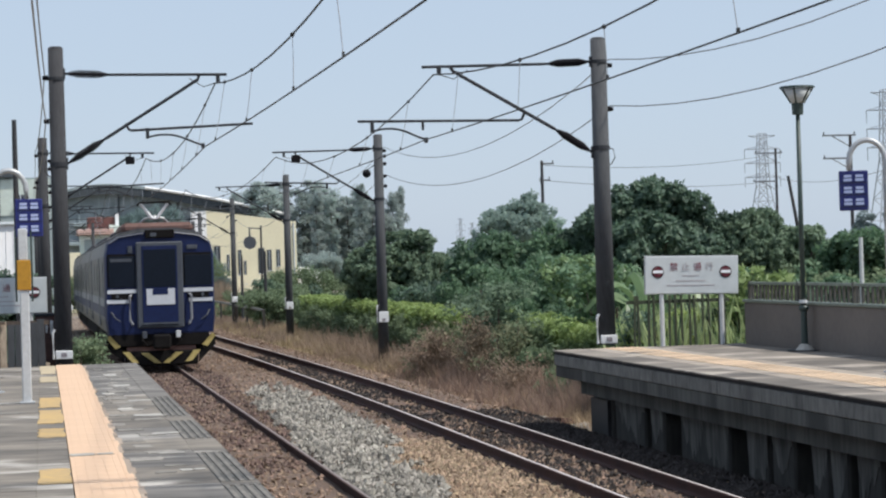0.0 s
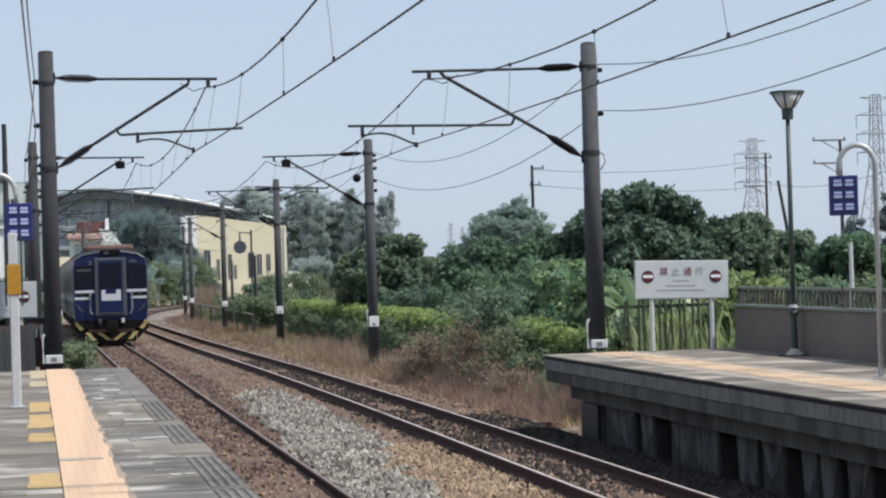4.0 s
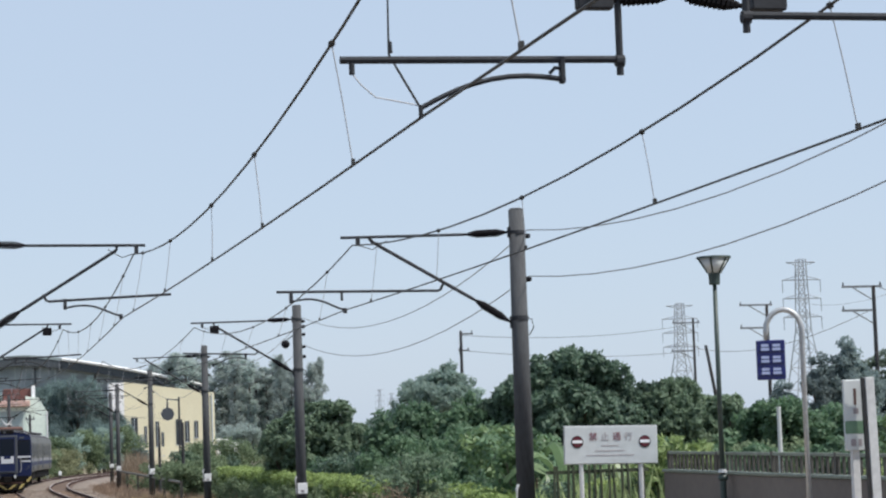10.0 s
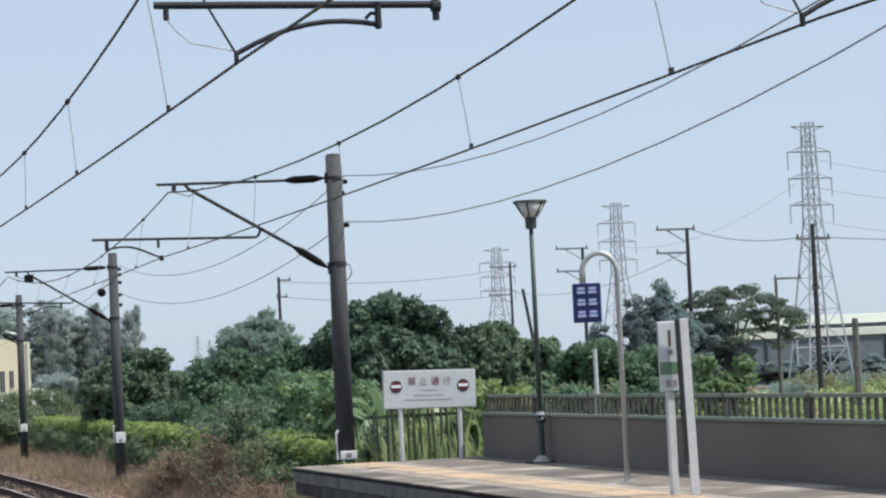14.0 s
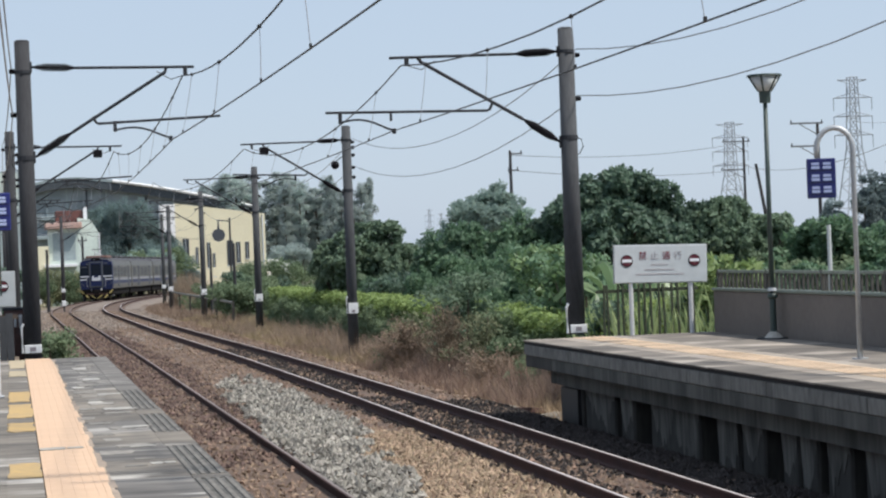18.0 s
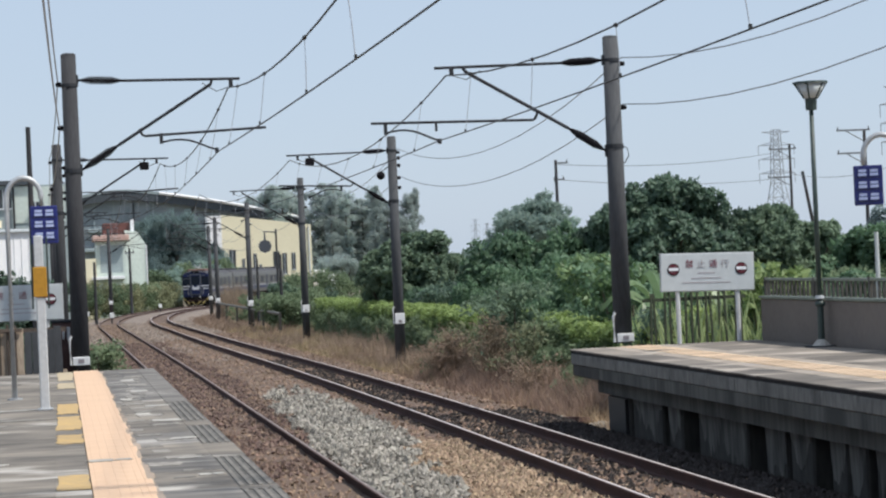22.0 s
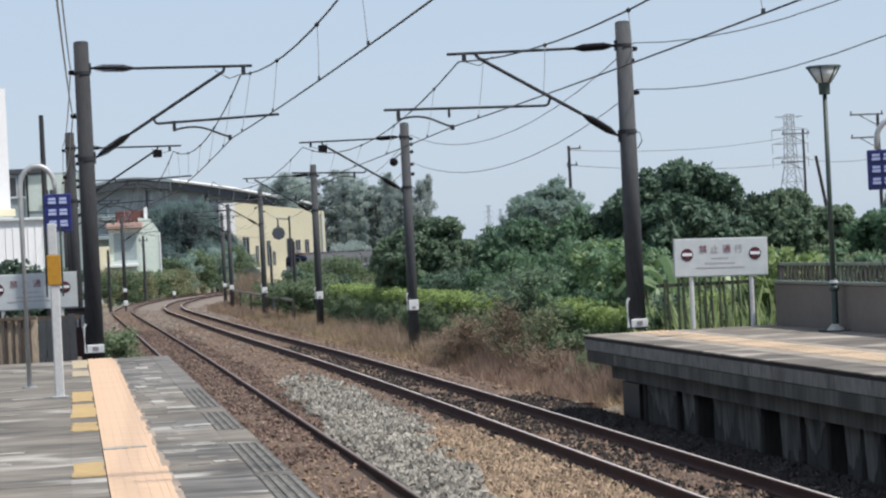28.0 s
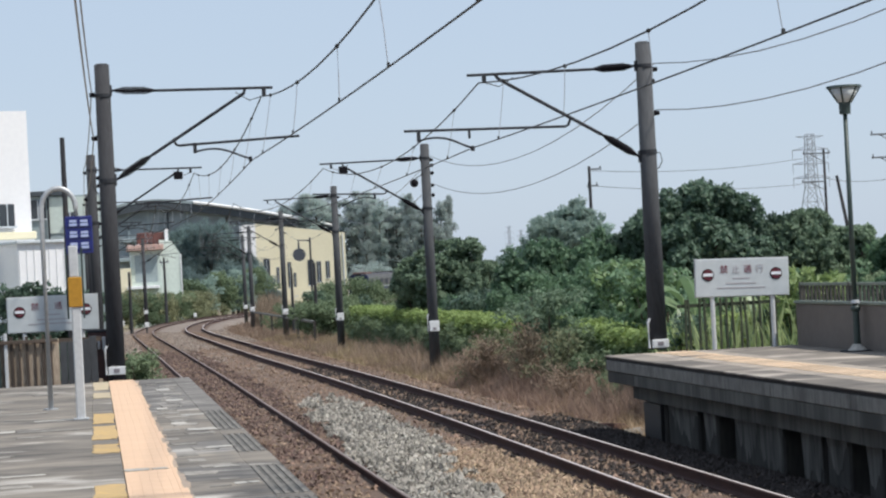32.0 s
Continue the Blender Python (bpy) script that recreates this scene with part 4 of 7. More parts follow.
def contact_line(sup, label, first, last, deep=0.62, zm=6.02, zc=4.80, near_left=False):
    """Contact wire, sagging messenger and droppers through the supports: x, y, messenger x, lift of the contact wire, lift of the messenger."""
    w = thing("catenary_wire", label, "overhead wire", pose(0, 0, 0), "overhead wires")
    pts, cps = [], []
    for (xa, ya, ma, ca, da), (xb, yb, mb, cb, db) in zip(sup, sup[1:]):
        sag = (deep if ya < 30 else 0.62) * ((yb - ya) / 27.0) ** 2

        def upper(u):
            return ma + (mb - ma) * u, zm + da + (db - da) * u - 4 * sag * u * (1 - u)

        def lower(u):
            return xa + (xb - xa) * u, zc + ca + (cb - ca) * u - 0.18 * u * (1 - u)
        for i in range(12):
            u = i / 12
            y = ya + (yb - ya) * u
            pts.append((upper(u)[0], y, upper(u)[1]))
            cps.append((lower(u)[0], y, lower(u)[1]))
        spots = (0.107, 0.309, 0.477, 0.703, 0.912) if near_left and ya == 15.0 else (0.1, 0.3, 0.5, 0.7, 0.9)
        for u in spots:
            y = ya + (yb - ya) * u
            if not first < y < last:
                continue
            (xt, zt), (xb_, zb) = upper(u), lower(u)
            d = part("dropper", tube(B(), [(xt, y, zt), (xt * 0.5 + xb_ * 0.5 + 0.006, y, (zt + zb) / 2), (xb_, y, zb)], 0.0055, 4), WIREP, w)
            part("dropper_clamp", ball(B(), (xt, y, zt), 0.034, 1), WIRE, d)
            part("dropper_clamp", box(B(), xb_ - 0.012, xb_ + 0.012, y - 0.03, y + 0.03, zb, zb + 0.05), WIRE, d)
    x, y, mx, cl, dl = sup[-1]
    part("contact_wire", tube(B(), cps + [(x, y, zc + cl)], 0.011, 5), WIRE, w)
    part("messenger_wire", tube(B(), pts + [(mx, y, zm + dl)], 0.013, 5), WIRE, w)
    return w


contact_line([(3.15, -12.0, 3.2, 0.0, 0.0), (3.17, 15.0, 2.98, 0.015, 0.0), (2.94, 40.6, 3.16, 0.025, -0.025), (3.13, 66.2, 3.08, -0.09, -0.11), (2.6, 94.0, 2.75, 0.0, 0.0), (2.95, 124.0, 2.9, 0.0, 0.0), (4.1, 156.0, 4.2, 0.0, 0.0), (7.1, 188.0, 7.1, 0.0, 0.0), (14.0, 225.0, 14.0, 0.0, 0.0), (24.0, 262.0, 24.0, 0.0, 0.0)], "contact wire, sagging messenger and droppers over the near track", 4, 160, 0.58, 5.985, 4.80, True)
contact_line([(6.9, -12.0, 6.9, 0.0, 0.0), (6.72, 13.4, 6.5, 0.07, 0.03), (6.63, 38.7, 6.8, -0.01, -0.055), (6.8, 67.5, 7.0, -0.06, -0.05), (6.0, 96.4, 6.1, 0.0, 0.0), (6.2, 129.0, 6.2, 0.0, 0.0), (7.7, 161.0, 7.7, 0.0, 0.0), (10.4, 192.0, 10.4, 0.0, 0.0), (17.4, 225.0, 17.4, 0.0, 0.0)], "contact wire, sagging messenger and droppers over the far track", 4, 165, 0.63, 5.95, 4.775)


def feeder(pts, sags, label, material=None, r=0.010):
    v = []
    for (a, b), s in zip(zip(pts, pts[1:]), sags):
        for i in range(12):
            u = i / 12
            q = Vector(a).lerp(Vector(b), u)
            q.z -= 4 * s * u * (1 - u)
            v.append(q)
    v.append(Vector(pts[-1]))
    solo("feeder_wire", tube(B(), v, r, 5), material or WIREM, label, "overhead wire", "", "overhead wires")


for dz, near, s0, s in ((6.12, 6.88, 0.83, 0.88), (5.30, 6.30, 0.78, 0.78)):
    feeder([(9.95, 13.4, near)] + [(x + 0.19, y, dz) for x, y in RM], [s0, s, s, s, s, s], "sagging feeder cable on the outer side of the masts")
    feeder([(-0.1, 12.0, dz + 0.25)] + [(x - 0.2, y, dz + 0.04) for x, y in LM], [0.3, 0.3, 0.3, 0.4, 0.4, 0.4], "thin pale feeder cable along the dark masts", WIREP, 0.012)


def drop_bracket():
    """The arms that hang over the tracks close to the camera, under a cross beam."""
    t = thing("overhead_support", "dark tubular support hanging over both tracks on insulators", "catenary support", pose(0, 15.0, 0))
    for z in (6.8, 7.2):
        part("cross_beam", rod(B(), (-1.2, 0, z), (11.2, 0, z), 0.035, 0.035, 8), GALV, t, "slim grey cross tube")
    for x in (-1.1, 11.1):
        part("beam_post", rod(B(), (x, 0, 0.9), (x, 0, 7.3), 0.07, 0.06, 12), POLE, t)
    # along the line; then x of drop tube, tube end, hanger, contact clamp, eye bolt; height
    part("outrigger", rod(B(), (5.0, -1.45, 6.8), (5.0, 0, 6.8), 0.03, 0.03, 8), GALV, t)
    for dy, x0, tube_end, hx, cx, ex, zz in ((0.0, 4.57, 2.59, 4.15, 3.14, 2.67, 5.19), (-1.4, 5.0, 8.2, 7.72, 6.69, 6.27, 5.24)):
        a = -1 if cx > ex else 1
        dp = part("drop_tube", tube(B(), [(x0, 0, zz - 0.10), (x0, 0, 6.8)], 0.026, 8), GALV, t)
        part("steady_tube", tube(B(), [(x0, 0, zz + 0.01), (tube_end, 0, zz)], 0.026, 8), GALV, dp)
        dp.matrix_basis = pose(0, dy, 0)
        drop_to = zz - 0.33 if dy == 0 else 4.89
        arc = [(hx + (cx - hx) * u, 0, zz - 0.13 + 0.05 * math.sin(math.pi * u) + (drop_to - zz + 0.13) * u ** 2) for u in [i / 8 for i in range(9)]]
        part("registration_arm", tube(B(), arc, 0.02, 6), GALV, dp)
        part("bracket", box(B(), hx - 0.018, hx + 0.018, -0.03, 0.03, zz - 0.16, zz + 0.03, 0.006), GALV, dp)
        part("bracket_arm", tube(B(), [(hx, 0, zz - 0.06), (hx + a * 0.05, 0, zz - 0.05), (hx + a * 0.09, 0, zz - 0.09)], 0.014, 6), GALV, dp)
        part("bracket_pin", rod(B(), (hx, -0.05, zz - 0.14), (hx, 0.05, zz - 0.14), 0.014, 0.014, 8), GALV, dp)
        part("pipe_clamp", rod(B(), (x0 - 0.03, 0, zz), (x0 + 0.03, 0, zz), 0.042, 0.042, 10), GALV, dp)
        part("contact_clamp", box(B(), cx - 0.012, cx + 0.012, -0.025, 0.025, drop_to - 0.07, drop_to + 0.02, 0.004), GALV, dp)
        part("stay_wire", tube(B(), [(cx + a * 0.20, 0, 6.7), (cx + a * 0.21, 0, zz + 0.04), (cx + a * 0.12, 0, zz - 0.12), (cx, 0, drop_to)], 0.009, 5), WIRE, dp)
        part("stay_wire", tube(B(), [(ex, 0, zz - 0.09), (ex + (cx - ex) * 0.13, 0, zz - 0.17), (ex + (cx - ex) * 0.34, 0, (zz + drop_to) / 2 - 0.09), (ex + (cx - ex) * 0.64, 0, drop_to + 0.05), (cx + a * 0.02, 0, drop_to + 0.02)], 0.005, 4), WIREP, dp)
        part("turnbuckle", rod(B(), (cx + a * 0.2, 0, zz + 0.05), (cx + a * 0.2, 0, zz + 0.13), 0.017, 0.012, 8), GALV, dp)
        part("eye_bolt", rod(B(), (ex, 0, zz - 0.10), (ex, 0, zz), 0.02, 0.02, 8), GALV, dp)
    part("insulator", insul_run(B(), (4.50, 0, 5.62), (5.00, 0, 5.66), 0.06, 12), INSUL, t, "dark ribbed insulator")
    part("insulator", insul_run(B(), (5.0, 0, 5.665), (5.50, 0, 5.58), 0.06, 12), INSUL, t, "dark ribbed insulator")
    for x in (4.40, 5.68):
        part("end_block", box(B(), x - 0.13, x + 0.13, -0.05, 0.05, 5.55, 5.70, 0.01), GALV, t)


drop_bracket()


# ---- platform furniture ----
def glyphs(text, size, material, parent, name, m):
    """Raised lettering from the built-in font, as one mesh."""
    cu = bpy.data.curves.new(name, "FONT")
    cu.body = text
    cu.size = size
    cu.align_x, cu.align_y = "CENTER", "CENTER"
    cu.extrude = 0.002
    tmp = new("lettering_source", cu)
    bpy.context.view_layer.update()
    me = bpy.data.meshes.new_from_object(tmp.evaluated_get(bpy.context.evaluated_depsgraph_get()))
    bpy.data.objects.remove(tmp)
    me.materials.clear()
    me.materials.append(material)
    o = new(name, me)
    o.parent = parent
    o.matrix_basis = m
    return o


def no_entry_sign(m, label, foot=0.0, slant=0.0):
    s = thing("warning_sign", label, "sign", m, "no passage signs")
    w, h, z = 1.61, 0.63, 0.88
    board = part("board", box(B(), -w / 2, w / 2, -0.012, 0.012, z, z + h, 0.006), SIGNW, s, "white sheet metal board")
    part("rim", box(B(), -w / 2 - 0.012, w / 2 + 0.012, 0.0125, 0.03, z - 0.012, z + h + 0.012), STAIN, board)
    for x in (-0.52, 0.52):
        part("leg", rod(B(), (x, 0.045, foot), (x, 0.045, z + h * 0.9), 0.038, 0.038, 10), POSTW, s, "white tubular leg")
    for x in (-0.588, 0.588):
        d = part("symbol_ring", disc(B(), (x, -0.015, z + 0.365), 0.106, 0.008), BLACK, board)
        part("symbol_disc", disc(B(), (x, -0.020, z + 0.37), 0.090, 0.008), RED, board, "dark red disc")
        part("symbol_bar", box(B(), x - 0.085, x + 0.085, -0.030, -0.024, z + 0.345, z + 0.395), INKW, board)
    for k, ch in enumerate("禁止通行"):
        glyphs(ch, 0.15, (INKM, INKP, INKM, INKP)[k], board, "lettering", pose(-0.31 + 0.205 * k, -0.018, z + 0.445, 90, 0, 0))
    for zz, ww, hh in ((0.300, 0.30, 0.017), (0.215, 0.52, 0.017), (0.14, 0.84, 0.017)):
        part("text_bar", box(B(), -ww / 2 - 0.02, ww / 2 - 0.02, -0.017, -0.0125, z + zz - hh / 2, z + zz + hh / 2), INKP, board)
    board.matrix_basis = pose(0, 0, 1.2, 0, slant, 0) @ pose(0, 0, -1.2)
    return s


no_entry_sign(pose(10.83, 36.95, PZ, 0, 0, -2), "white no-passage board on two legs at the far platform end", 0.0, 1.2)
no_entry_sign(pose(-0.73, 41.3, 1.06, 0, 0, 1), "white no-passage board behind the fence at the platform end", -1.9)


def hooked_sign(m, flip, label, off=0.45):
    """A steel pole bent over at the top, with a blue board hanging from its end."""
    t = thing("hanging_sign", label, "sign", m, "hooked sign poles")
    s = -1 if flip else 1
    pts = [(0, 0, 0), (0, 0, 2.66)]
    for i in range(1, 11):
        a = math.pi * i / 10
        pts.append((s * 0.225 * (1 - math.cos(a)), 0, 2.66 + 0.26 * math.sin(a)))
    pts.append((s * 0.45, 0, 2.55))
    part("pole", tube(B(), pts, 0.036, 10), STAIN, t, "dull stainless bent pole", True)
    part("foot_flange", rod(B(), (0, 0, 0), (0, 0, 0.02), 0.10, 0.10, 12), STAIN, t)
    part("hook", rod(B(), (s * 0.45, 0, 2.5), (s * 0.45, 0, 2.62), 0.018, 0.018, 8), STAIN, t)
    b = part("board", box(B(), s * off - 0.18, s * off + 0.18, -0.03, 0.03, 2.04, 2.54, 0.012), BLUE, t, "deep blue board")
    for r in range(3):
        for c in (-1, 1):
            x = s * off + c * 0.072
            z = 2.45 - 0.15 * r
            for z0, z1, w in ((0.006, 0.040, 0.048), (-0.042, -0.006, 0.052)):
                part("text_bar", box(B(), x - w, x + w, -0.036, -0.031, z + z0, z + z1, 0.004), INKB, b)
        part("row_line", box(B(), s * off - 0.165, s * off + 0.165, -0.0345, -0.031, 2.385 - 0.15 * r, 2.392 - 0.15 * r), BLACK, b)
    return t


hooked_sign(pose(-0.62, 30.3, PZ, 0, 0, 4), False, "bent stainless pole with a blue board, near platform", 0.475)
hooked_sign(pose(10.44, 26.9, PZ, 0, 0, -16), True, "bent stainless pole with a blue board, far platform", 0.40)


def banded_post():
    t = thing("marker_post", "white square post with an ochre band on the near platform", "post", pose(-0.21, 27.6, PZ))
    part("post", box(B(), -0.055, 0.055, -0.055, 0.055, 0, 1.36, 0.012), POSTW, t, "white square lower post")
    part("band", box(B(), -0.082, 0.082, -0.07, 0.07, 1.36, 1.72, 0.008), BAND, t, "ochre band")
    part("upper_post", box(B(), -0.06, 0.05, -0.05, 0.05, 1.72, 2.10, 0.01), POSTW, t)
    part("base_flange", box(B(), -0.09, 0.09, -0.09, 0.09, 0, 0.025, 0.006), STAIN, t)
    for x0 in (-0.105, 0.084):
        part("side_board", box(B(), x0, x0 + 0.022, -0.03, 0.03, 1.22, 2.08), GREENP, t, "dark edge strip")


banded_post()


def lamp_post():
    t = thing("street_lamp", "slim green lamp post with a pale funnel head", "lamp post", pose(11.60, 33.5, PZ))
    part("pole", rod(B(), (0, 0, 0.72), (0, 0, 3.66), 0.042, 0.034, 12), GREENP, t, "", True)
    part("lower_pole", rod(B(), (0, 0, 0.05), (0, 0, 0.62), 0.055, 0.05, 12), GREENP, t)
    part("collar", ball(B(), (0, 0, 0.66), 0.085, 2, 1, 1, 0.75), GREENP, t, "", True)
    part("collar_ring", rod(B(), (0, 0, 0.74), (0, 0, 0.79), 0.075, 0.06, 12), STAIN, t)
    part("foot", rod(B(), (0, 0, 0.015), (0, 0, 0.11), 0.15, 0.06, 14), WORN, t, "pale cone-shaped foot")
    part("foot_disc", rod(B(), (0, 0, 0), (0, 0, 0.015), 0.27, 0.27, 18), GALV, t, "dark flat disc under the foot")
    part("neck", rod(B(), (0, 0, 3.66), (0, 0, 3.84), 0.085, 0.095, 12), GREENP, t)
    hd = part("shade", rod(B(), (0, 0, 3.84), (0, 0, 4.07), 0.10, 0.24, 16), SIGNW, t, "frosted funnel shade", True)
    part("cap", rod(B(), (0, 0, 4.07), (0, 0, 4.10), 0.275, 0.265, 16), GREENP, t)
    for i in range(6):
        a = math.pi * i / 3
        c, s = math.cos(a), math.sin(a)
        part("shade_rib", rod(B(), (0.105 * c, 0.105 * s, 3.84), (0.255 * c, 0.255 * s, 4.07), 0.014, 0.014, 6), GREENP, hd)


lamp_post()


def notice_posts():
    t = thing("notice_post", "white post with a pale notice board and green band", "sign", pose(9.80, 23.8, PZ))
    part("post", box(B(), -0.045, 0.045, -0.035, 0.035, 0, 1.3, 0.008), POSTW, t)
    b = part("board", box(B(), -0.135, 0.135, -0.075, -0.036, 1.17, 1.96, 0.01), SIGNW, t, "pale notice board")
    part("green_band", box(B(), -0.130, 0.132, -0.079, -0.0755, 1.36, 1.50), GREENB, b, "green band")
    part("text_bar", box(B(), -0.015, 0.015, -0.079, -0.0755, 1.68, 1.86), MAROON, b)
    part("text_bar", box(B(), -0.025, 0.035, -0.079, -0.0755, 1.58, 1.64), INKG, b)
    part("text_bar", box(B(), -0.07, -0.01, -0.079, -0.0755, 1.22, 1.30), INKG, b)
    part("text_bar", box(B(), 0.02, 0.06, -0.079, -0.0755, 1.22, 1.30), INKG, b)
    u = thing("white_post", "plain flat white post leaning beside the notice board", "post", pose(9.97, 23.6, PZ, 0, -1.2, 0))
    part("post", box(B(), -0.055, 0.05, -0.02, 0.02, 0, 1.98, 0.006), POSTW, u)
    part("backing", box(B(), -0.098, -0.058, -0.01, 0.03, 0.35, 1.98, 0.004), BLACK, u, "dark edge strip")


notice_posts()


def platform_wall():
    w = thing("platform_wall", "grey-brown rendered wall with a dark picket railing on top", "wall", pose(0, 0, 0), "", "structure")
    part("wall_body", box(B(), 11.76, 11.96, -8, 37.0, 0.2, 1.80, 0.01), WALLG, w)
    part("wall_cap", box(B(), 11.73, 11.99, -8, 37.03, 1.80, 1.85, 0.012), PICKT, w, "pale green capping")
    part("top_rail", box(B(), 11.83, 11.89, -8, 37.0, 2.10, 2.15, 0.006), PICKT, w)
    pk = mesh_of(box(B(), -0.014, 0.014, -0.030, 0.030, 1.852, 2.098), PICKG, "picket")
    for i in range(155):
        o = part("picket", pk, None, w)
        o.matrix_basis = pose(11.86, 36.8 - 0.2 * i, 0)
    for i in range(12):
        part("rail_post", box(B(), 11.825, 11.895, 36.95 - 2.5 * i - 0.035, 36.95 - 2.5 * i + 0.035, 1.852, 2.16, 0.005), PICKG, w)


platform_wall()


def end_fence():
    f = thing("picket_fence", "mossy green picket fence closing the far platform end", "fence", pose(10.02, 38.2, PZ - 0.9))
    n = 14
    pk = mesh_of(box(B(), -0.021, 0.021, -0.012, 0.012, 0.05, 1.74, 0.004), PICKF, "picket")
    for i in range(n):
        o = part("picket", pk, None, f)
        o.matrix_basis = pose(0.10 + 0.127 * i, 0, random.uniform(-0.02, 0.02), 0, random.uniform(-1.5, 1.5), 0)
    for z in (0.72, 1.60):
        part("rail", box(B(), 0, 1.85, 0.013, 0.05, z, z + 0.06), PICKF, f)


end_fence()


def plank_fence():
    f = thing("plank_fence", "weathered tan plank fence at the near platform end", "fence", pose(-3.6, 40.2, PZ - 0.4))
    for i in range(27):
        o = part("plank", box(B(), 0, 0.125, -0.012, 0.012, -1.4, 1.10 + random.uniform(-0.05, 0.04), 0.004), PLANK if i < 22 else POLE, f, "" if i < 22 else "dark grey plank")
        o.matrix_basis = pose(0.135 * i, random.uniform(-0.01, 0.01), 0, 0, random.uniform(-1.0, 1.0), 0)
        if i < 22:
            w = random.uniform(0.03, 0.06)
            o = part("batten", box(B(), 0, w, -0.032, -0.0125, -1.4, 1.18 + random.uniform(-0.03, 0.03), 0.004), BATTEN, f, "dark brown batten")
            o.matrix_basis = pose(0.135 * i - 0.03, -0.012, 0, 0, random.uniform(-0.8, 0.8), 0)
    for z, m_ in ((0.3, PLANK), (1.04, BATTEN)):
        part("rail", box(B(), -0.05, 3.7, 0.026, 0.06, z, z + 0.08), m_, f)
    part("top_rail", box(B(), -0.05, 2.95, -0.09, -0.05, 1.07, 1.13, 0.004), BATTEN, f, "dark top rail")
    part("end_post", box(B(), 2.02, 2.08, -0.06, -0.015, 0.0, 1.26, 0.005), POSTW, f, "white post")
    part("end_post", box(B(), 1.90, 1.95, -0.06, -0.015, 0.0, 1.26, 0.005), GREENP, f, "green post")
    part("end_post", box(B(), 2.75, 2.80, -0.06, -0.015, 0.0, 1.25, 0.005), POSTW, f, "white post")
    c = thing("control_cabinet", "dull maroon trackside cabinet beside the dark mast", "cabinet", pose(0.02, 41.0, 0.6))
    part("body", box(B(), -0.16, 0.20, -0.15, 0.15, -1.3, 1.28, 0.015), MAROON, c)
    part("lid", box(B(), -0.18, 0.22, -0.17, 0.17, 1.28, 1.33, 0.01), GALV, c)
    part("fitting", box(B(), 0.02, 0.06, -0.19, -0.155, 0.98, 1.18, 0.008), POSTW, c, "white fitting")
    part("fitting", box(B(), 0.10, 0.16, -0.19, -0.155, 0.96, 1.20, 0.008), POSTW, c, "white fitting")


plank_fence()


def debris():
    """Broken concrete at the far platform end."""
    for k, (m, sx, sy, sz) in enumerate(((pose(9.32, 38.9, -0.42, 4, -6, 20), 0.40, 0.46, 0.05), (pose(9.15, 39.9, -0.30, 0, 6, 60), 0.45, 0.14, 0.05), (pose(9.25, 41.2, -0.36, 0, 8, 10), 0.40, 0.45, 0.06), (pose(9.55, 43.0, -0.42, 6, 0, 70), 0.45, 0.3, 0.06), (pose(9.1, 44.6, -0.38, 0, 8, 110), 0.3, 0.25, 0.05))):
        bm = box(B(), -sx, sx, -sy, sy, -sz, sz, 0.02)
        for v in bm.verts:
            v.co += Vector((random.uniform(-0.04, 0.04), random.uniform(-0.04, 0.04), random.uniform(-0.015, 0.015)))
        solo("concrete_slab", bm, WORN_D if k != 1 else MAROON, "broken dull concrete slab lying in dry grass" if k != 1 else "dark broken plank lying in dry grass", "rubble", "", "rubble at the platform end", m)


debris()


# ---- plants ----
def leaf_mesh(name, centres, radii, per, size, material, seed, flat=0.0, squash=0.8):
    """Many folded leaf blades in clumps, one mesh."""
    rng = np.random.default_rng(seed)
    c = np.repeat(np.array(centres, float), per, 0)
    r = np.repeat(np.array(radii, float), per)[:, None]
    n = len(c)
    d = rng.normal(size=(n, 3))
    d /= np.linalg.norm(d, axis=1)[:, None]
    p = c + d * r * rng.uniform(0.55, 1.08, (n, 1)) * np.array([1, 1, squash])
    ax = d * 0.6 + rng.normal(size=(n, 3)) * 0.8
    ax[:, 2] -= 0.35
    ax[:, 2] *= 1.0 - flat
    ax /= np.linalg.norm(ax, axis=1)[:, None]
    up = d + rng.normal(size=(n, 3)) * 0.5 + np.array([0, 0, 0.6])
    sd = np.cross(ax, up)
    sd /= np.linalg.norm(sd, axis=1)[:, None] + 1e-9
    nr = np.cross(sd, ax)
    L = size * rng.uniform(0.6, 1.35, (n, 1))
    W = L * 0.30
    v = np.stack([p - ax * L * 0.5, p + sd * W - nr * W * 0.35, p + ax * L * 0.5, p - sd * W - nr * W * 0.35], 1)
    f = np.array([(0, 1, 2), (0, 2, 3)])[None] + 4 * np.arange(n)[:, None, None]
    return raw_mesh(name, v.reshape(-1, 3).tolist(), f.reshape(-1, 3).tolist(), material)


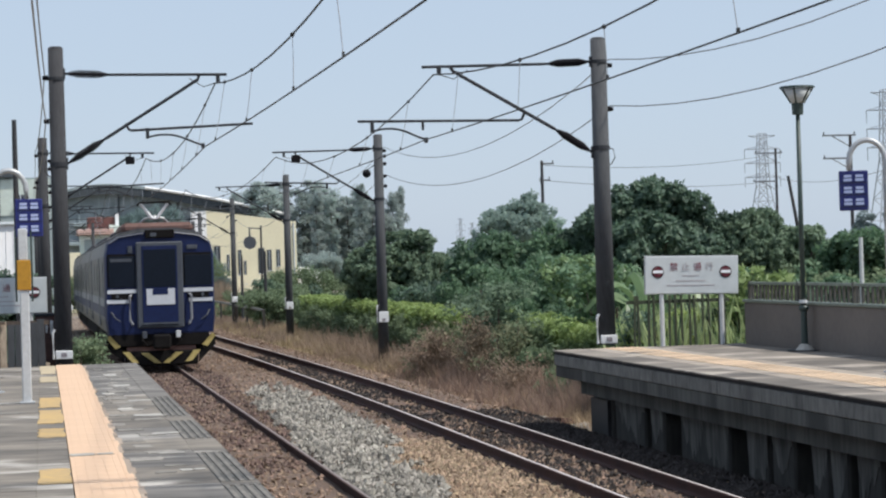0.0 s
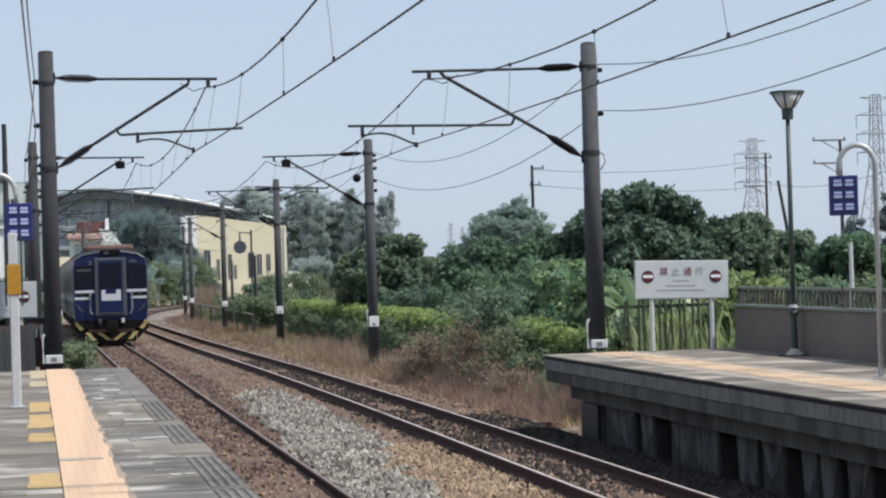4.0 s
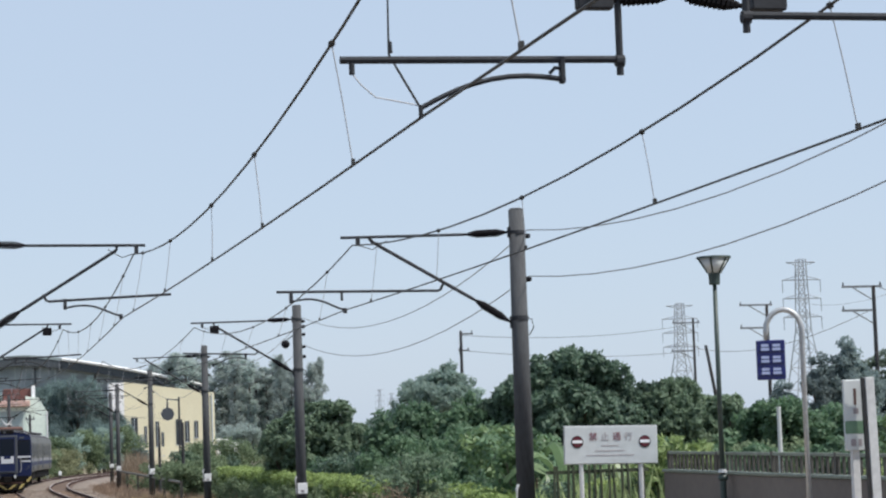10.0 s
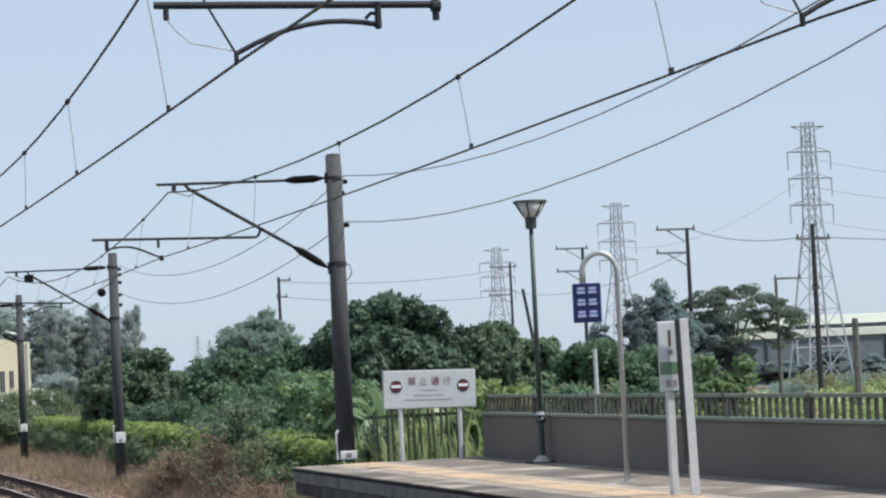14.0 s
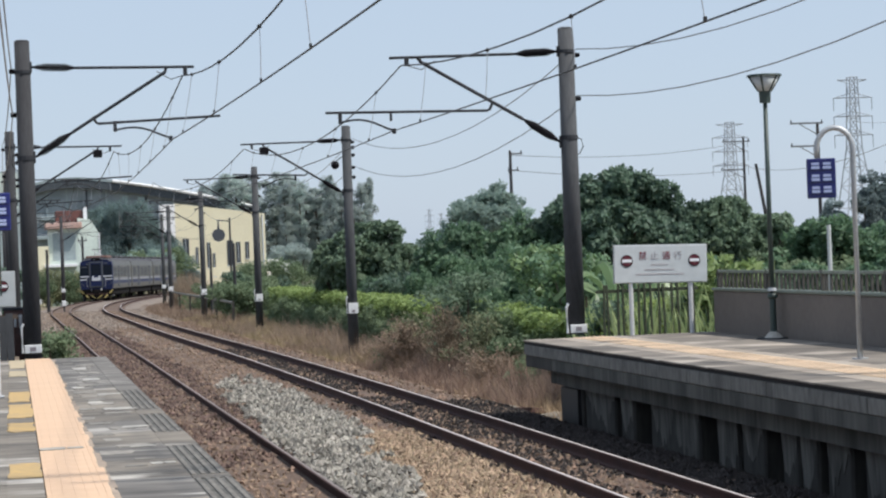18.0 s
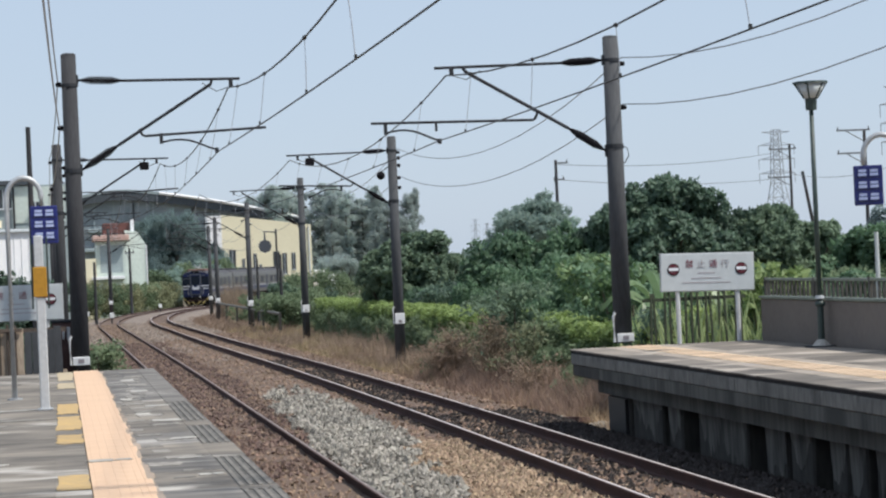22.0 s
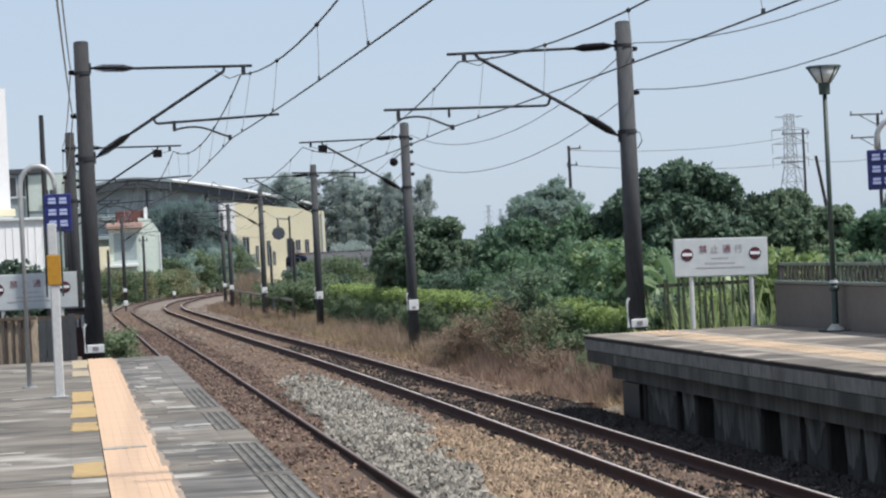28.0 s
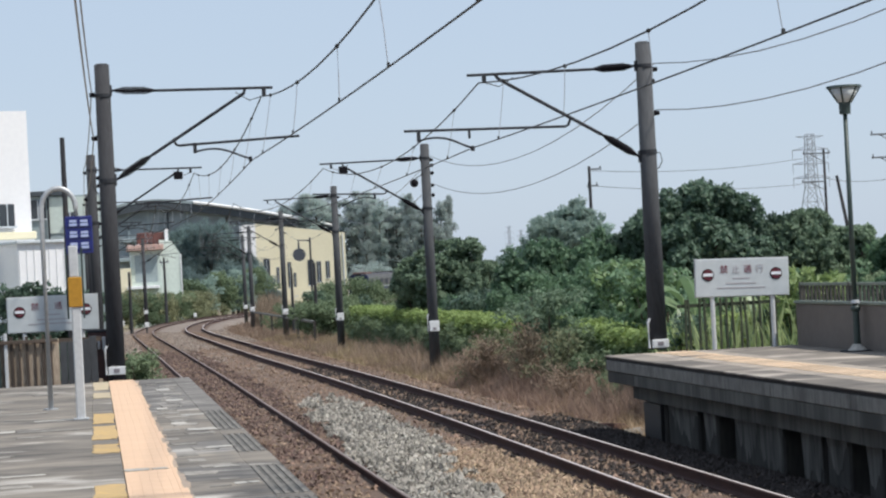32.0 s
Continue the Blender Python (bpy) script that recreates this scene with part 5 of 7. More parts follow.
def crown_points(seed, n, rx, ry, rz, z, lumps=0.35):
    """Clump centres on boughs: a few big lobes of uneven size, each with its own clumps."""
    rng = np.random.default_rng(seed)
    lobes = []
    for i in range(15):
        a = i * 2.399 + rng.uniform(-0.4, 0.4)
        v = -0.45 + 1.35 * ((i * 0.618) % 1.0)
        q = math.sqrt(max(1 - v * v, 0.15)) * rng.uniform(0.48, 0.70)
        lobes.append((q * math.cos(a), q * math.sin(a), v * rng.uniform(0.55, 0.72), rng.uniform(0.32, 0.50)))
    lobes.append((rng.uniform(-0.2, 0.2), 0, 0.55, 0.45))
    out = []
    for i in range(n):
        lx, ly, lz, lr = lobes[i % len(lobes)]
        d = rng.normal(size=3)
        d /= np.linalg.norm(d)
        d[2] = d[2] if d[2] > -0.3 else -d[2] * 0.6
        k = lr * rng.uniform(0.55, 1.0)
        out.append(((lx + d[0] * k) * rx, (ly + d[1] * k) * ry, (lz + d[2] * k) * rz + z))
    for i in range(n // 2):
        d = rng.normal(size=3)
        d *= rng.uniform(0.35, 0.80) / np.linalg.norm(d)
        out.append((d[0] * rx, d[1] * ry, (abs(d[2]) * 1.3 - 0.42) * rz + z))
    return np.array(out)


def tree(name, label, seed, h, rx, rz, leafmat, clumps, per, leaf, clump_r, flat=0.0, trunk=0.16, m=None, squash=0.8):
    t = thing(name, label, "tree", m, "trees")
    zc = h - rz * 1.0
    cs = crown_points(seed, clumps, rx, rx, rz, zc)
    bm = B()
    rng = random.Random(seed)
    rod(bm, (0, 0, -0.3), (0.1, 0, zc * 0.75), trunk * 1.3, trunk * 0.8, 8)
    for i in range(9):
        q = cs[(i * 11) % len(cs)]
        tube(bm, [(0.1, 0, zc * (0.45 + 0.03 * i)), (q[0] * 0.45, q[1] * 0.45, zc * 0.75 + q[2] * 0.12), (q[0] * 0.9, q[1] * 0.9, q[2])], trunk * 0.32, 5)
    part("trunk", bm, BARK, t, "rough brown trunk and limbs")
    rad = [clump_r * rng.uniform(0.55, 1.1) for _ in range(len(cs))]
    part("crown", leaf_mesh("crown", cs, rad, per, leaf, leafmat, seed, flat, squash), None, t)
    return t


GZ = -0.75


def plant(ob, m):
    """A copy of a tree at m, whatever the first one's own size."""
    return copy_thing(ob, m @ Matrix.Diagonal((1 / ob.scale.x, 1 / ob.scale.y, 1 / ob.scale.z, 1)))


def sized(x, y, z, rz, sx, sz):
    return pose(x, y, z, 0, 0, rz) @ Matrix.Diagonal((sx, sx, sz, 1))


mango = tree("mango_tree", "broad dark-leaved mango tree with a dense rounded crown", 3, 6.0, 2.7, 2.5, LEAF_D, 130, 120, 0.24, 0.42, m=sized(20.3, 74, GZ, 0, 0.98, 1.06))
bushy = tree("fruit_tree", "bushy mid-green fruit tree with an uneven crown", 5, 4.4, 2.3, 1.9, LEAF_M, 105, 100, 0.22, 0.40, m=sized(15.4, 76.5, GZ, 0, 0.82, 1.06))
dense = tree("fruit_tree", "dense green fruit tree behind the clipped hedge", 8, 4.0, 2.6, 1.7, LEAF_M, 105, 100, 0.22, 0.42, m=sized(17.4, 76, GZ, 0, 0.78, 1.14))
darkt = tree("longan_tree", "dull green tree with a rounded uneven crown", 17, 5.0, 1.9, 2.1, LEAF_G, 120, 110, 0.21, 0.34, m=pose(13.9, 88, GZ))
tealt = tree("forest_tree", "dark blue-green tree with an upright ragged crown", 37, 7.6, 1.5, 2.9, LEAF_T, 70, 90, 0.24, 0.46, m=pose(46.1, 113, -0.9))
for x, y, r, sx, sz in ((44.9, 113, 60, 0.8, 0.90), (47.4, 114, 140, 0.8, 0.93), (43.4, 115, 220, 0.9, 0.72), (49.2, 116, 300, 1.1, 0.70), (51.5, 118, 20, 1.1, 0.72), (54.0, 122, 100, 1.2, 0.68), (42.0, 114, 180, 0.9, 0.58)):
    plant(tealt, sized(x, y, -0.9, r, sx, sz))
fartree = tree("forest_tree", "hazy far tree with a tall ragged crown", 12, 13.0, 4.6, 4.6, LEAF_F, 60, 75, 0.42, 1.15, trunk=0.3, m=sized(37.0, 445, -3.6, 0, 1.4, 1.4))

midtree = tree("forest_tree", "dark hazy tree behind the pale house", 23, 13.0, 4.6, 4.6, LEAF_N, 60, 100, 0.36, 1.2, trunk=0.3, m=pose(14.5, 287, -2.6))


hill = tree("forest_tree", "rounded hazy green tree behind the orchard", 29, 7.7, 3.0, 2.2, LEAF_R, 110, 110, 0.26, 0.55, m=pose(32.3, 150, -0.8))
for x, y, r, sx, sz in ((34.4, 152, 80, 0.85, 0.84), (30.6, 151, 190, 0.8, 0.80), (36.3, 153, 260, 0.8, 0.68), (29.2, 153, 20, 0.6, 0.62)):
    plant(hill, sized(x, y, -0.8, r, sx, sz))


def wispy_tree(m):
    """A tall airy tree: foliage in loose tiers along a bare trunk."""
    t = thing("casuarina_tree", "tall airy far tree with loose grey-green tiers", "tree", m, "trees")
    rng = np.random.default_rng(77)
    bm = B()
    rod(bm, (0, 0, -0.5), (0.3, 0, 13.4), 0.26, 0.06, 7)
    cs, rad = [], []
    for i in range(26):
        z = 4.0 + 9.6 * (i / 25) ** 0.9
        a = i * 2.4 + rng.uniform(-0.5, 0.5)
        r = rng.uniform(0.8, 2.6) * (1.15 - 0.055 * z)
        tip = (r * math.cos(a), r * math.sin(a), z + rng.uniform(0, 0.5))
        tube(bm, [(0.02 * z, 0, z - 0.6), (tip[0] * 0.6, tip[1] * 0.6, z), tip], 0.05, 4)
        for u in (0.55, 0.85, 1.1):
            cs.append((tip[0] * u, tip[1] * u, tip[2] + rng.uniform(-0.2, 0.3)))
            rad.append(rng.uniform(0.4, 0.9))
    part("trunk", bm, BARK, t, "slim bare trunk and limbs")
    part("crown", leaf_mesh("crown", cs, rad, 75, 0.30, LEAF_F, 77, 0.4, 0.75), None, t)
    return t


wispy = wispy_tree(sized(59.2, 420, -4.1, 0, 1.4, 1.4))
for x, r, sx, sz in ((49.3, 215, 1.1, 1.40), (51.9, 300, 1.2, 1.42), (57.0, 75, 1.0, 1.46), (59.6, 260, 1.1, 1.28), (60.9, 10, 1.2, 1.10), (63.2, 170, 1.05, 1.36), (62.2, 95, 1.2, 0.95)):
    plant(wispy, sized(x, 402 + 0.02 * r, -4.1, r, sx, sz))


for x, y, r, sx, sz in ((22.2, 74.5, 70, 0.60, 0.92), (18.5, 76, 150, 0.42, 0.82), (23.2, 75, 200, 0.6, 0.84), (19.3, 75.5, 290, 0.6, 0.94), (21.3, 75.5, 20, 0.7, 1.0), (22.6, 90, 260, 0.7, 0.92)):
    plant(mango, sized(x, y, GZ, r, sx, sz))
for x, y, r, sx, sz in ((12.7, 89, 60, 0.62, 0.86), (15.0, 92, 150, 0.55, 0.86), (13.3, 94, 220, 0.40, 0.55), (14.9, 87, 20, 0.5, 0.8), (15.9, 91, 240, 0.55, 0.80), (16.6, 90, 330, 0.5, 0.74), (16.6, 95, 70, 0.62, 0.78), (17.6, 97, 10, 0.5, 0.64), (24.1, 74, 40, 0.82, 1.05), (25.4, 74, 310, 0.78, 0.91), (27.6, 72, 120, 1.0, 0.82), (27.0, 80, 200, 0.9, 0.93), (28.2, 80, 60, 0.9, 0.83), (29.3, 79, 280, 0.8, 0.85), (19.3, 70, 300, 0.6, 0.62), (17.6, 68, 90, 0.6, 0.60)):
    plant(darkt, sized(x, y, GZ, r, sx, sz))
for x, y, r, sx, sz in ((14.3, 70, 120, 0.55, 0.78), (17.9, 80, 200, 0.9, 1.0), (20.3, 66, 250, 0.6, 0.70), (16.4, 60, 20, 0.55, 0.66), (26.3, 71, 200, 1.0, 0.98), (28.6, 70, 10, 0.9, 0.92), (15.2, 65, 80, 0.55, 0.70)):
    plant(bushy, sized(x, y, GZ, r, sx, sz))
for x, y, r, sx, sz in ((13.4, 62, 40, 0.45, 0.62), (18.3, 72, 140, 0.6, 0.82), (13.5, 74, 220, 0.4, 0.72), (22.6, 64, 300, 0.75, 0.70), (26, 63, 80, 0.8, 0.74), (25.2, 60, 180, 0.6, 0.62), (12.9, 56, 90, 0.36, 0.58), (16.0, 72, 10, 0.6, 0.86)):
    plant(dense, sized(x, y, GZ, r, sx, sz))
UNDER = []
# understorey that closes the gaps between the trunks
for i, (x, y, h, r) in enumerate(((13.6, 86, 2.3, 1.0), (14.2, 83, 2.4, 1.1), (15.0, 84, 2.5, 1.3), (16.6, 82, 2.6, 1.4), (18.2, 82, 2.6, 1.4), (20.0, 80, 2.8, 1.5), (21.8, 80, 2.8, 1.5), (23.6, 79, 3.0, 1.5), (25.6, 78, 3.0, 1.6), (27.8, 77, 3.0, 1.6), (18.8, 66, 2.3, 1.2), (21.0, 62, 2.3, 1.2), (24.3, 66, 2.5, 1.3), (30.0, 76, 2.6, 1.4))):
    UNDER.append((x, y, h, r, i))
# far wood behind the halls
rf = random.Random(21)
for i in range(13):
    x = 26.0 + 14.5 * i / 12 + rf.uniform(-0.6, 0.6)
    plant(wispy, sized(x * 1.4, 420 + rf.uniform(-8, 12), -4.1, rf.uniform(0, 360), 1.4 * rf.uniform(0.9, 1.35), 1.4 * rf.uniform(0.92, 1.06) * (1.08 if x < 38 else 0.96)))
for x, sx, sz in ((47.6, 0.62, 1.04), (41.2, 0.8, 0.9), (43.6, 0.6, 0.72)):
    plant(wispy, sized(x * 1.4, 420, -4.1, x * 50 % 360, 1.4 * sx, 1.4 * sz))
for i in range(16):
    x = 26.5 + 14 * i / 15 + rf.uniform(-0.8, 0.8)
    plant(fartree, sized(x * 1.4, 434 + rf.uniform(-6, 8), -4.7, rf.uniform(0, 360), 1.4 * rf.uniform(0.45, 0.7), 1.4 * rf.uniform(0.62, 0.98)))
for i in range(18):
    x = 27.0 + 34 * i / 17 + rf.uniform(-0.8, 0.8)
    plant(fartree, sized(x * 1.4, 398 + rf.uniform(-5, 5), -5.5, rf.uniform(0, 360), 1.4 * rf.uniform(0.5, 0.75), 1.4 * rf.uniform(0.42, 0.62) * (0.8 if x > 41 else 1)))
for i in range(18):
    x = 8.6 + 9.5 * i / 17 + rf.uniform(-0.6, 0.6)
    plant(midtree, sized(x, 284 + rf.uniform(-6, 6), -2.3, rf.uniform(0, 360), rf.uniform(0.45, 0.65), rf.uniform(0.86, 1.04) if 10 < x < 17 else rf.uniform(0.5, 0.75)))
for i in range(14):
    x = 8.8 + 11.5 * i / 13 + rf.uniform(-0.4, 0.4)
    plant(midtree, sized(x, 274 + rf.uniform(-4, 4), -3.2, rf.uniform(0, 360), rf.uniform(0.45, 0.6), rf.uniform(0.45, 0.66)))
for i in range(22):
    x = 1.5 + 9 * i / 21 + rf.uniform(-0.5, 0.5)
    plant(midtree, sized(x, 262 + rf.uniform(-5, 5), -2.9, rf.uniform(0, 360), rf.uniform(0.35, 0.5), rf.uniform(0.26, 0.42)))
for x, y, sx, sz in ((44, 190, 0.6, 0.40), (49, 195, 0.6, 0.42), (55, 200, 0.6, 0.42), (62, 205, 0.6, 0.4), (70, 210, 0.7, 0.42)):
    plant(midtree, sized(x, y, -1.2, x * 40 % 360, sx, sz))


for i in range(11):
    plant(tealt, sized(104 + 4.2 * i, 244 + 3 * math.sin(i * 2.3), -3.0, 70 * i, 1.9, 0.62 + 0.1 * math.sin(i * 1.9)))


def umbrella_tree(m):
    t = thing("rain_tree", "wide flat-topped rain tree with gaps between its layers", "tree", m, "trees")
    rng = np.random.default_rng(31)
    cs, rad = [], []
    for i in range(130):
        a, r = rng.uniform(0, 6.28), 4.1 * rng.uniform(0.05, 1.0) ** 0.6
        z = 6.9 - 0.12 * r * r + rng.uniform(-0.25, 0.25) - (1.3 if i % 3 == 0 else 0)
        cs.append((r * math.cos(a), r * math.sin(a), z))
        rad.append(rng.uniform(0.38, 0.70))
    bm = B()
    rod(bm, (0, 0, -0.3), (0, 0, 3.0), 0.28, 0.18, 8)
    for i in range(12):
        q = cs[i * 6]
        tube(bm, [(0, 0, 2.4), (q[0] * 0.5, q[1] * 0.5, 4.2), (q[0], q[1], q[2])], 0.06, 5)
    part("trunk", bm, BARK, t, "pale forked trunk")
    part("crown", leaf_mesh("crown", cs, rad, 110, 0.20, LEAF_U, 31, 0.5, 0.40), None, t)


umbrella_tree(pose(53.5, 120, -0.6))


def hedge():
    """Clipped hedge along the line, behind the masts: leaves outside, unseen light-blocking boxes inside."""
    cs, rad, side = [], [], []
    rng = np.random.default_rng(4)
    for i in range(2600):
        y = 42 + 66 * rng.uniform(0, 1) ** 1.25
        x = 11.95 + 0.012 * (y - 42) + rng.uniform(-0.55, 0.55)
        top = 1.10 + 0.12 * noise.noise((y * 0.5, x, 2)) + 0.10 * noise.noise((y * 1.7, x, 6))
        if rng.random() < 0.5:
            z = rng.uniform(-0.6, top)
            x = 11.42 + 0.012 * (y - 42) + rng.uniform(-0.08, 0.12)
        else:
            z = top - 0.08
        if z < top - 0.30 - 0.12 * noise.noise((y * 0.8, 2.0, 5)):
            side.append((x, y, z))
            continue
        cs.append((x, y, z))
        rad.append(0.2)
    # flank leaves take a darker green that carries the shade of that side
    solo("hedge_side", leaf_mesh("hedge_side", side, [0.2] * len(side), 60, 0.11, LEAF_S, 6, 0.3), None, "flank of the clipped hedge in darker, shade-toned leaves", "hedge", "stuff")
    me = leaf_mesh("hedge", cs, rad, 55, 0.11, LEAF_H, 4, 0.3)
    bm = bmesh.new()
    bm.from_mesh(me)
    # boxes hidden in the leaves, added to keep light from leaking through
    for i in range(33):
        y = 42 + 2 * i
        x = 11.95 + 0.012 * (y - 41)
        box(bm, x - 0.42, x + 0.45, y, y + 2.0, -0.8, 0.94)
    bm.to_mesh(me)
    bm.free()
    solo("hedge", me, None, "long clipped green hedge with a bright flat top", "hedge", "stuff")


hedge()


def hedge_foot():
    """Dull weeds in uneven clumps, added to darken the shaded front of the hedge."""
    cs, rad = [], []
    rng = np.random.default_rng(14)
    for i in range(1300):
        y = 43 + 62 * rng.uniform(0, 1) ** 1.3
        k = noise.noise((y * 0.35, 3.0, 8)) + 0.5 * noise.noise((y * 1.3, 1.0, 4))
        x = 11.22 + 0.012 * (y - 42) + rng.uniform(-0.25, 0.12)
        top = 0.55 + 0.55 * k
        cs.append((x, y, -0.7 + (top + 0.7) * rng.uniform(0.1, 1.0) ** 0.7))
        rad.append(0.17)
    solo("hedge_weeds", leaf_mesh("hedge_weeds", cs, rad, 36, 0.10, LEAF_O, 14, 0.2), None, "dull olive weeds added to darken the front of the hedge", "weeds", "stuff")


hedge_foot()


def blades(name, label, material, n, spot, height, width, seed, cat="grass", lean=0.35):
    rng = np.random.default_rng(seed)
    base = spot(rng, n)
    n = len(base)
    h = height * rng.uniform(0.35, 1.2, n) * base[:, 3]
    a = rng.uniform(0, 6.28, n)
    dx, dy = np.cos(a), np.sin(a)
    ln = h * rng.uniform(0.05, lean, n)
    w = width * rng.uniform(0.6, 1.4, n)
    b = rng.uniform(0, 6.28, n)
    sx, sy = np.cos(b) * w, np.sin(b) * w
    p = base[:, :3]
    z0 = np.zeros(n)
    v = np.stack([p + np.stack([sx, sy, z0], 1), p - np.stack([sx, sy, z0], 1),
                  p + np.stack([dx * ln * 0.4 - sx * 0.7, dy * ln * 0.4 - sy * 0.7, h * 0.6], 1), p + np.stack([dx * ln * 0.4 + sx * 0.7, dy * ln * 0.4 + sy * 0.7, h * 0.6], 1),
                  p + np.stack([dx * ln, dy * ln, h], 1)], 1)
    f = [(0, 1, 2), (0, 2, 3), (3, 2, 4)]
    ff = np.array(f)[None] + 5 * np.arange(n)[:, None, None]
    solo(name, raw_mesh(name, v.reshape(-1, 3).tolist(), ff.reshape(-1, 3).tolist(), material), None, label, cat, "stuff")


def tufts(y0, y1, x0, x1, per, cut, pw=1.4, shift=9.0, spread=0.16):
    """Blades gathered in tufts, tufts gathered in patches; x from the far rail to the hedge."""
    def spot(rng, n):
        o = []
        tries = n // per * 2
        for _ in range(tries):
            if len(o) >= n:
                break
            y = y0 + (y1 - y0) * rng.uniform() ** pw
            xa, xb = rtx(y) + x0, 11.5 + 0.012 * (y - 42) + x1
            b = rng.uniform()
            x = xa + (xb - xa) * b
            k = noise.noise((x * 0.6, y * 0.22, shift)) + 0.5 * noise.noise((x * 1.9, y * 0.8, shift + 3))
            if k < cut:
                continue
            g = ground_z(x, y) - 0.03
            hm = (0.35 + 0.75 * rng.uniform()) * (0.55 + 0.6 * min(b * 1.5, 1.0)) * (0.7 + 0.7 * min(max(k - cut, 0), 0.7))
            for _k in range(per):
                o.append((x + spread * rng.normal(), y + spread * rng.normal(), g, hm))
        return np.array(o)
    return spot


blades("straw_litter", "flattened pale straw on bare ground beside the far track", STRAW, 30000, tufts(37, 125, 2.1, 0.3, 14, -0.5, 1.6, 2.0, 0.3), 0.24, 0.013, 21, "grass", 2.2)
blades("dry_grass", "red-brown dry weeds in patches along the far track", STRAWR, 26000, tufts(42, 84, 2.6, 0, 22, 0.02, 1.5, 9.0), 0.78, 0.010, 1, "grass", 0.8)
blades("straw_grass", "pale straw-coloured dry grass under the masts", STRAW, 26000, tufts(56, 125, 2.5, 0.2, 22, -0.05, 1.2, 30.0), 0.62, 0.014, 2, "grass", 0.9)
blades("straw_grass", "bleached straw tufts beside the far platform end", STRAW, 9000, tufts(38.2, 50, 2.3, -0.2, 20, -0.1, 1.0, 41.0), 0.55, 0.009, 12, "grass", 1.0)
blades("dry_grass", "red-brown dry grass along the bend of the line", STRAWR, 16000, tufts(92, 178, 1.75, 0.6, 20, -0.35, 1.0, 55.0, 0.25), 0.55, 0.022, 31, "grass", 0.9)
blades("dead_weeds", "grey-brown dead weeds in front of the hedge", TWIG, 24000, tufts(41, 100, 2.9, 0.2, 24, -0.2, 1.5, 17.0), 0.85, 0.011, 3, "grass", 0.7)


blades("dry_grass", "dense red-brown weeds in front of the brushwood", STRAWR, 16000, tufts(40.5, 60, 2.2, -0.7, 22, -0.45, 1.0, 71.0), 0.80, 0.011, 33, "grass", 0.7)


def left_spot(rng, n):
    y = 40 + 120 * rng.uniform(0, 1, n) ** 1.5
    o = []
    for a in y:
        x = ltx(a) - rng.uniform(2.0, 5.5)
        o.append((x, a, ground_z(x, a) - 0.02, 1.0))
    return np.array(o)


blades("dry_grass", "dry and green weeds along the near track", STRAWG, 16000, left_spot, 0.55, 0.016, 8)


def shrub(m, label, seed, h, r, leafmat, n, per, leaf, stems=True):
    t = thing("shrub", label, "shrub", m, "shrubs")
    rng = np.random.default_rng(seed)
    cs = [(r * rng.normal() * 0.5, r * rng.normal() * 0.5, h * rng.uniform(0.15, 1.0) ** 0.8) for _ in range(n)]
    if stems:
        bm = B()
        for q in cs[:14]:
            tube(bm, [(q[0] * 0.2, q[1] * 0.2, -0.1), (q[0] * 0.6, q[1] * 0.6, q[2] * 0.55), q], 0.018, 4)
        part("brushwood", bm, BARK, t, "thin dry stems")
    part("foliage", leaf_mesh("foliage", cs, [0.24 * r + 0.1] * n, per, leaf, leafmat, seed), None, t)
    return t


def dead_shrub(m, label, seed, h, r, n):
    """A withered shrub: a sheaf of bare forking twigs with a few shrivelled leaves."""
    t = thing("dead_shrub", label, "shrub", m, "withered shrubs")
    rng = np.random.default_rng(seed)
    bm = B()
    tips = []
    for i in range(n):
        a, q = rng.uniform(0, 6.28), r * rng.uniform(0.1, 1.0)
        z = h * rng.uniform(0.45, 1.0) * (1.05 - 0.45 * q / r)
        p = Vector((q * math.cos(a), q * math.sin(a), z))
        mid = Vector((p.x * 0.45, p.y * 0.45, z * 0.55))
        tube(bm, [(p.x * 0.15, p.y * 0.15, -0.1), mid, p], 0.011, 3)
        for k in range(4):
            c = mid.lerp(p, rng.uniform(0.1, 1.0))
            e = c + Vector((rng.normal() * 0.22, rng.normal() * 0.22, rng.uniform(0.05, 0.35)))
            tube(bm, [c, e], 0.007, 3)
            tips.append(tuple(e))
    part("brushwood", bm, TWIG, t, "bare grey-brown twigs")
    part("foliage", leaf_mesh("foliage", tips, [0.12] * len(tips), 7, 0.06, TWIG, seed), None, t, "shrivelled leaves")


dead_shrub(pose(10.1, 52.5, -0.75), "tall withered grey-brown shrub beside the hedge", 41, 2.1, 0.7, 60)
shrub(pose(10.75, 53.5, -0.8), "ragged grey-green shrub rising out of dead weeds", 56, 2.75, 0.75, LEAF_G, 60, 60, 0.11)
shrub(pose(11.1, 56.0, -0.8), "ragged grey-green shrub rising out of dead weeds", 57, 2.5, 0.6, LEAF_G, 50, 60, 0.11)
shrub(pose(10.5, 50.5, -0.8), "ragged olive weed shrub among dead stalks", 51, 1.9, 0.6, STRAWG, 40, 50, 0.09)
shrub(pose(10.3, 58.5, -0.8), "ragged olive weed shrub beside the hedge", 52, 1.7, 0.8, STRAWG, 40, 50, 0.10)
dead_shrub(pose(10.4, 62, -0.75), "low reddish dead weed clump beside the mast", 53, 1.2, 0.8, 70)
dead_shrub(pose(10.6, 54.5, -0.75), "withered grey shrub of bare twigs in dry grass", 42, 2.4, 0.7, 60)
dead_shrub(pose(9.8, 57.0, -0.75), "low withered reddish shrub in dry grass", 44, 1.7, 0.8, 90)
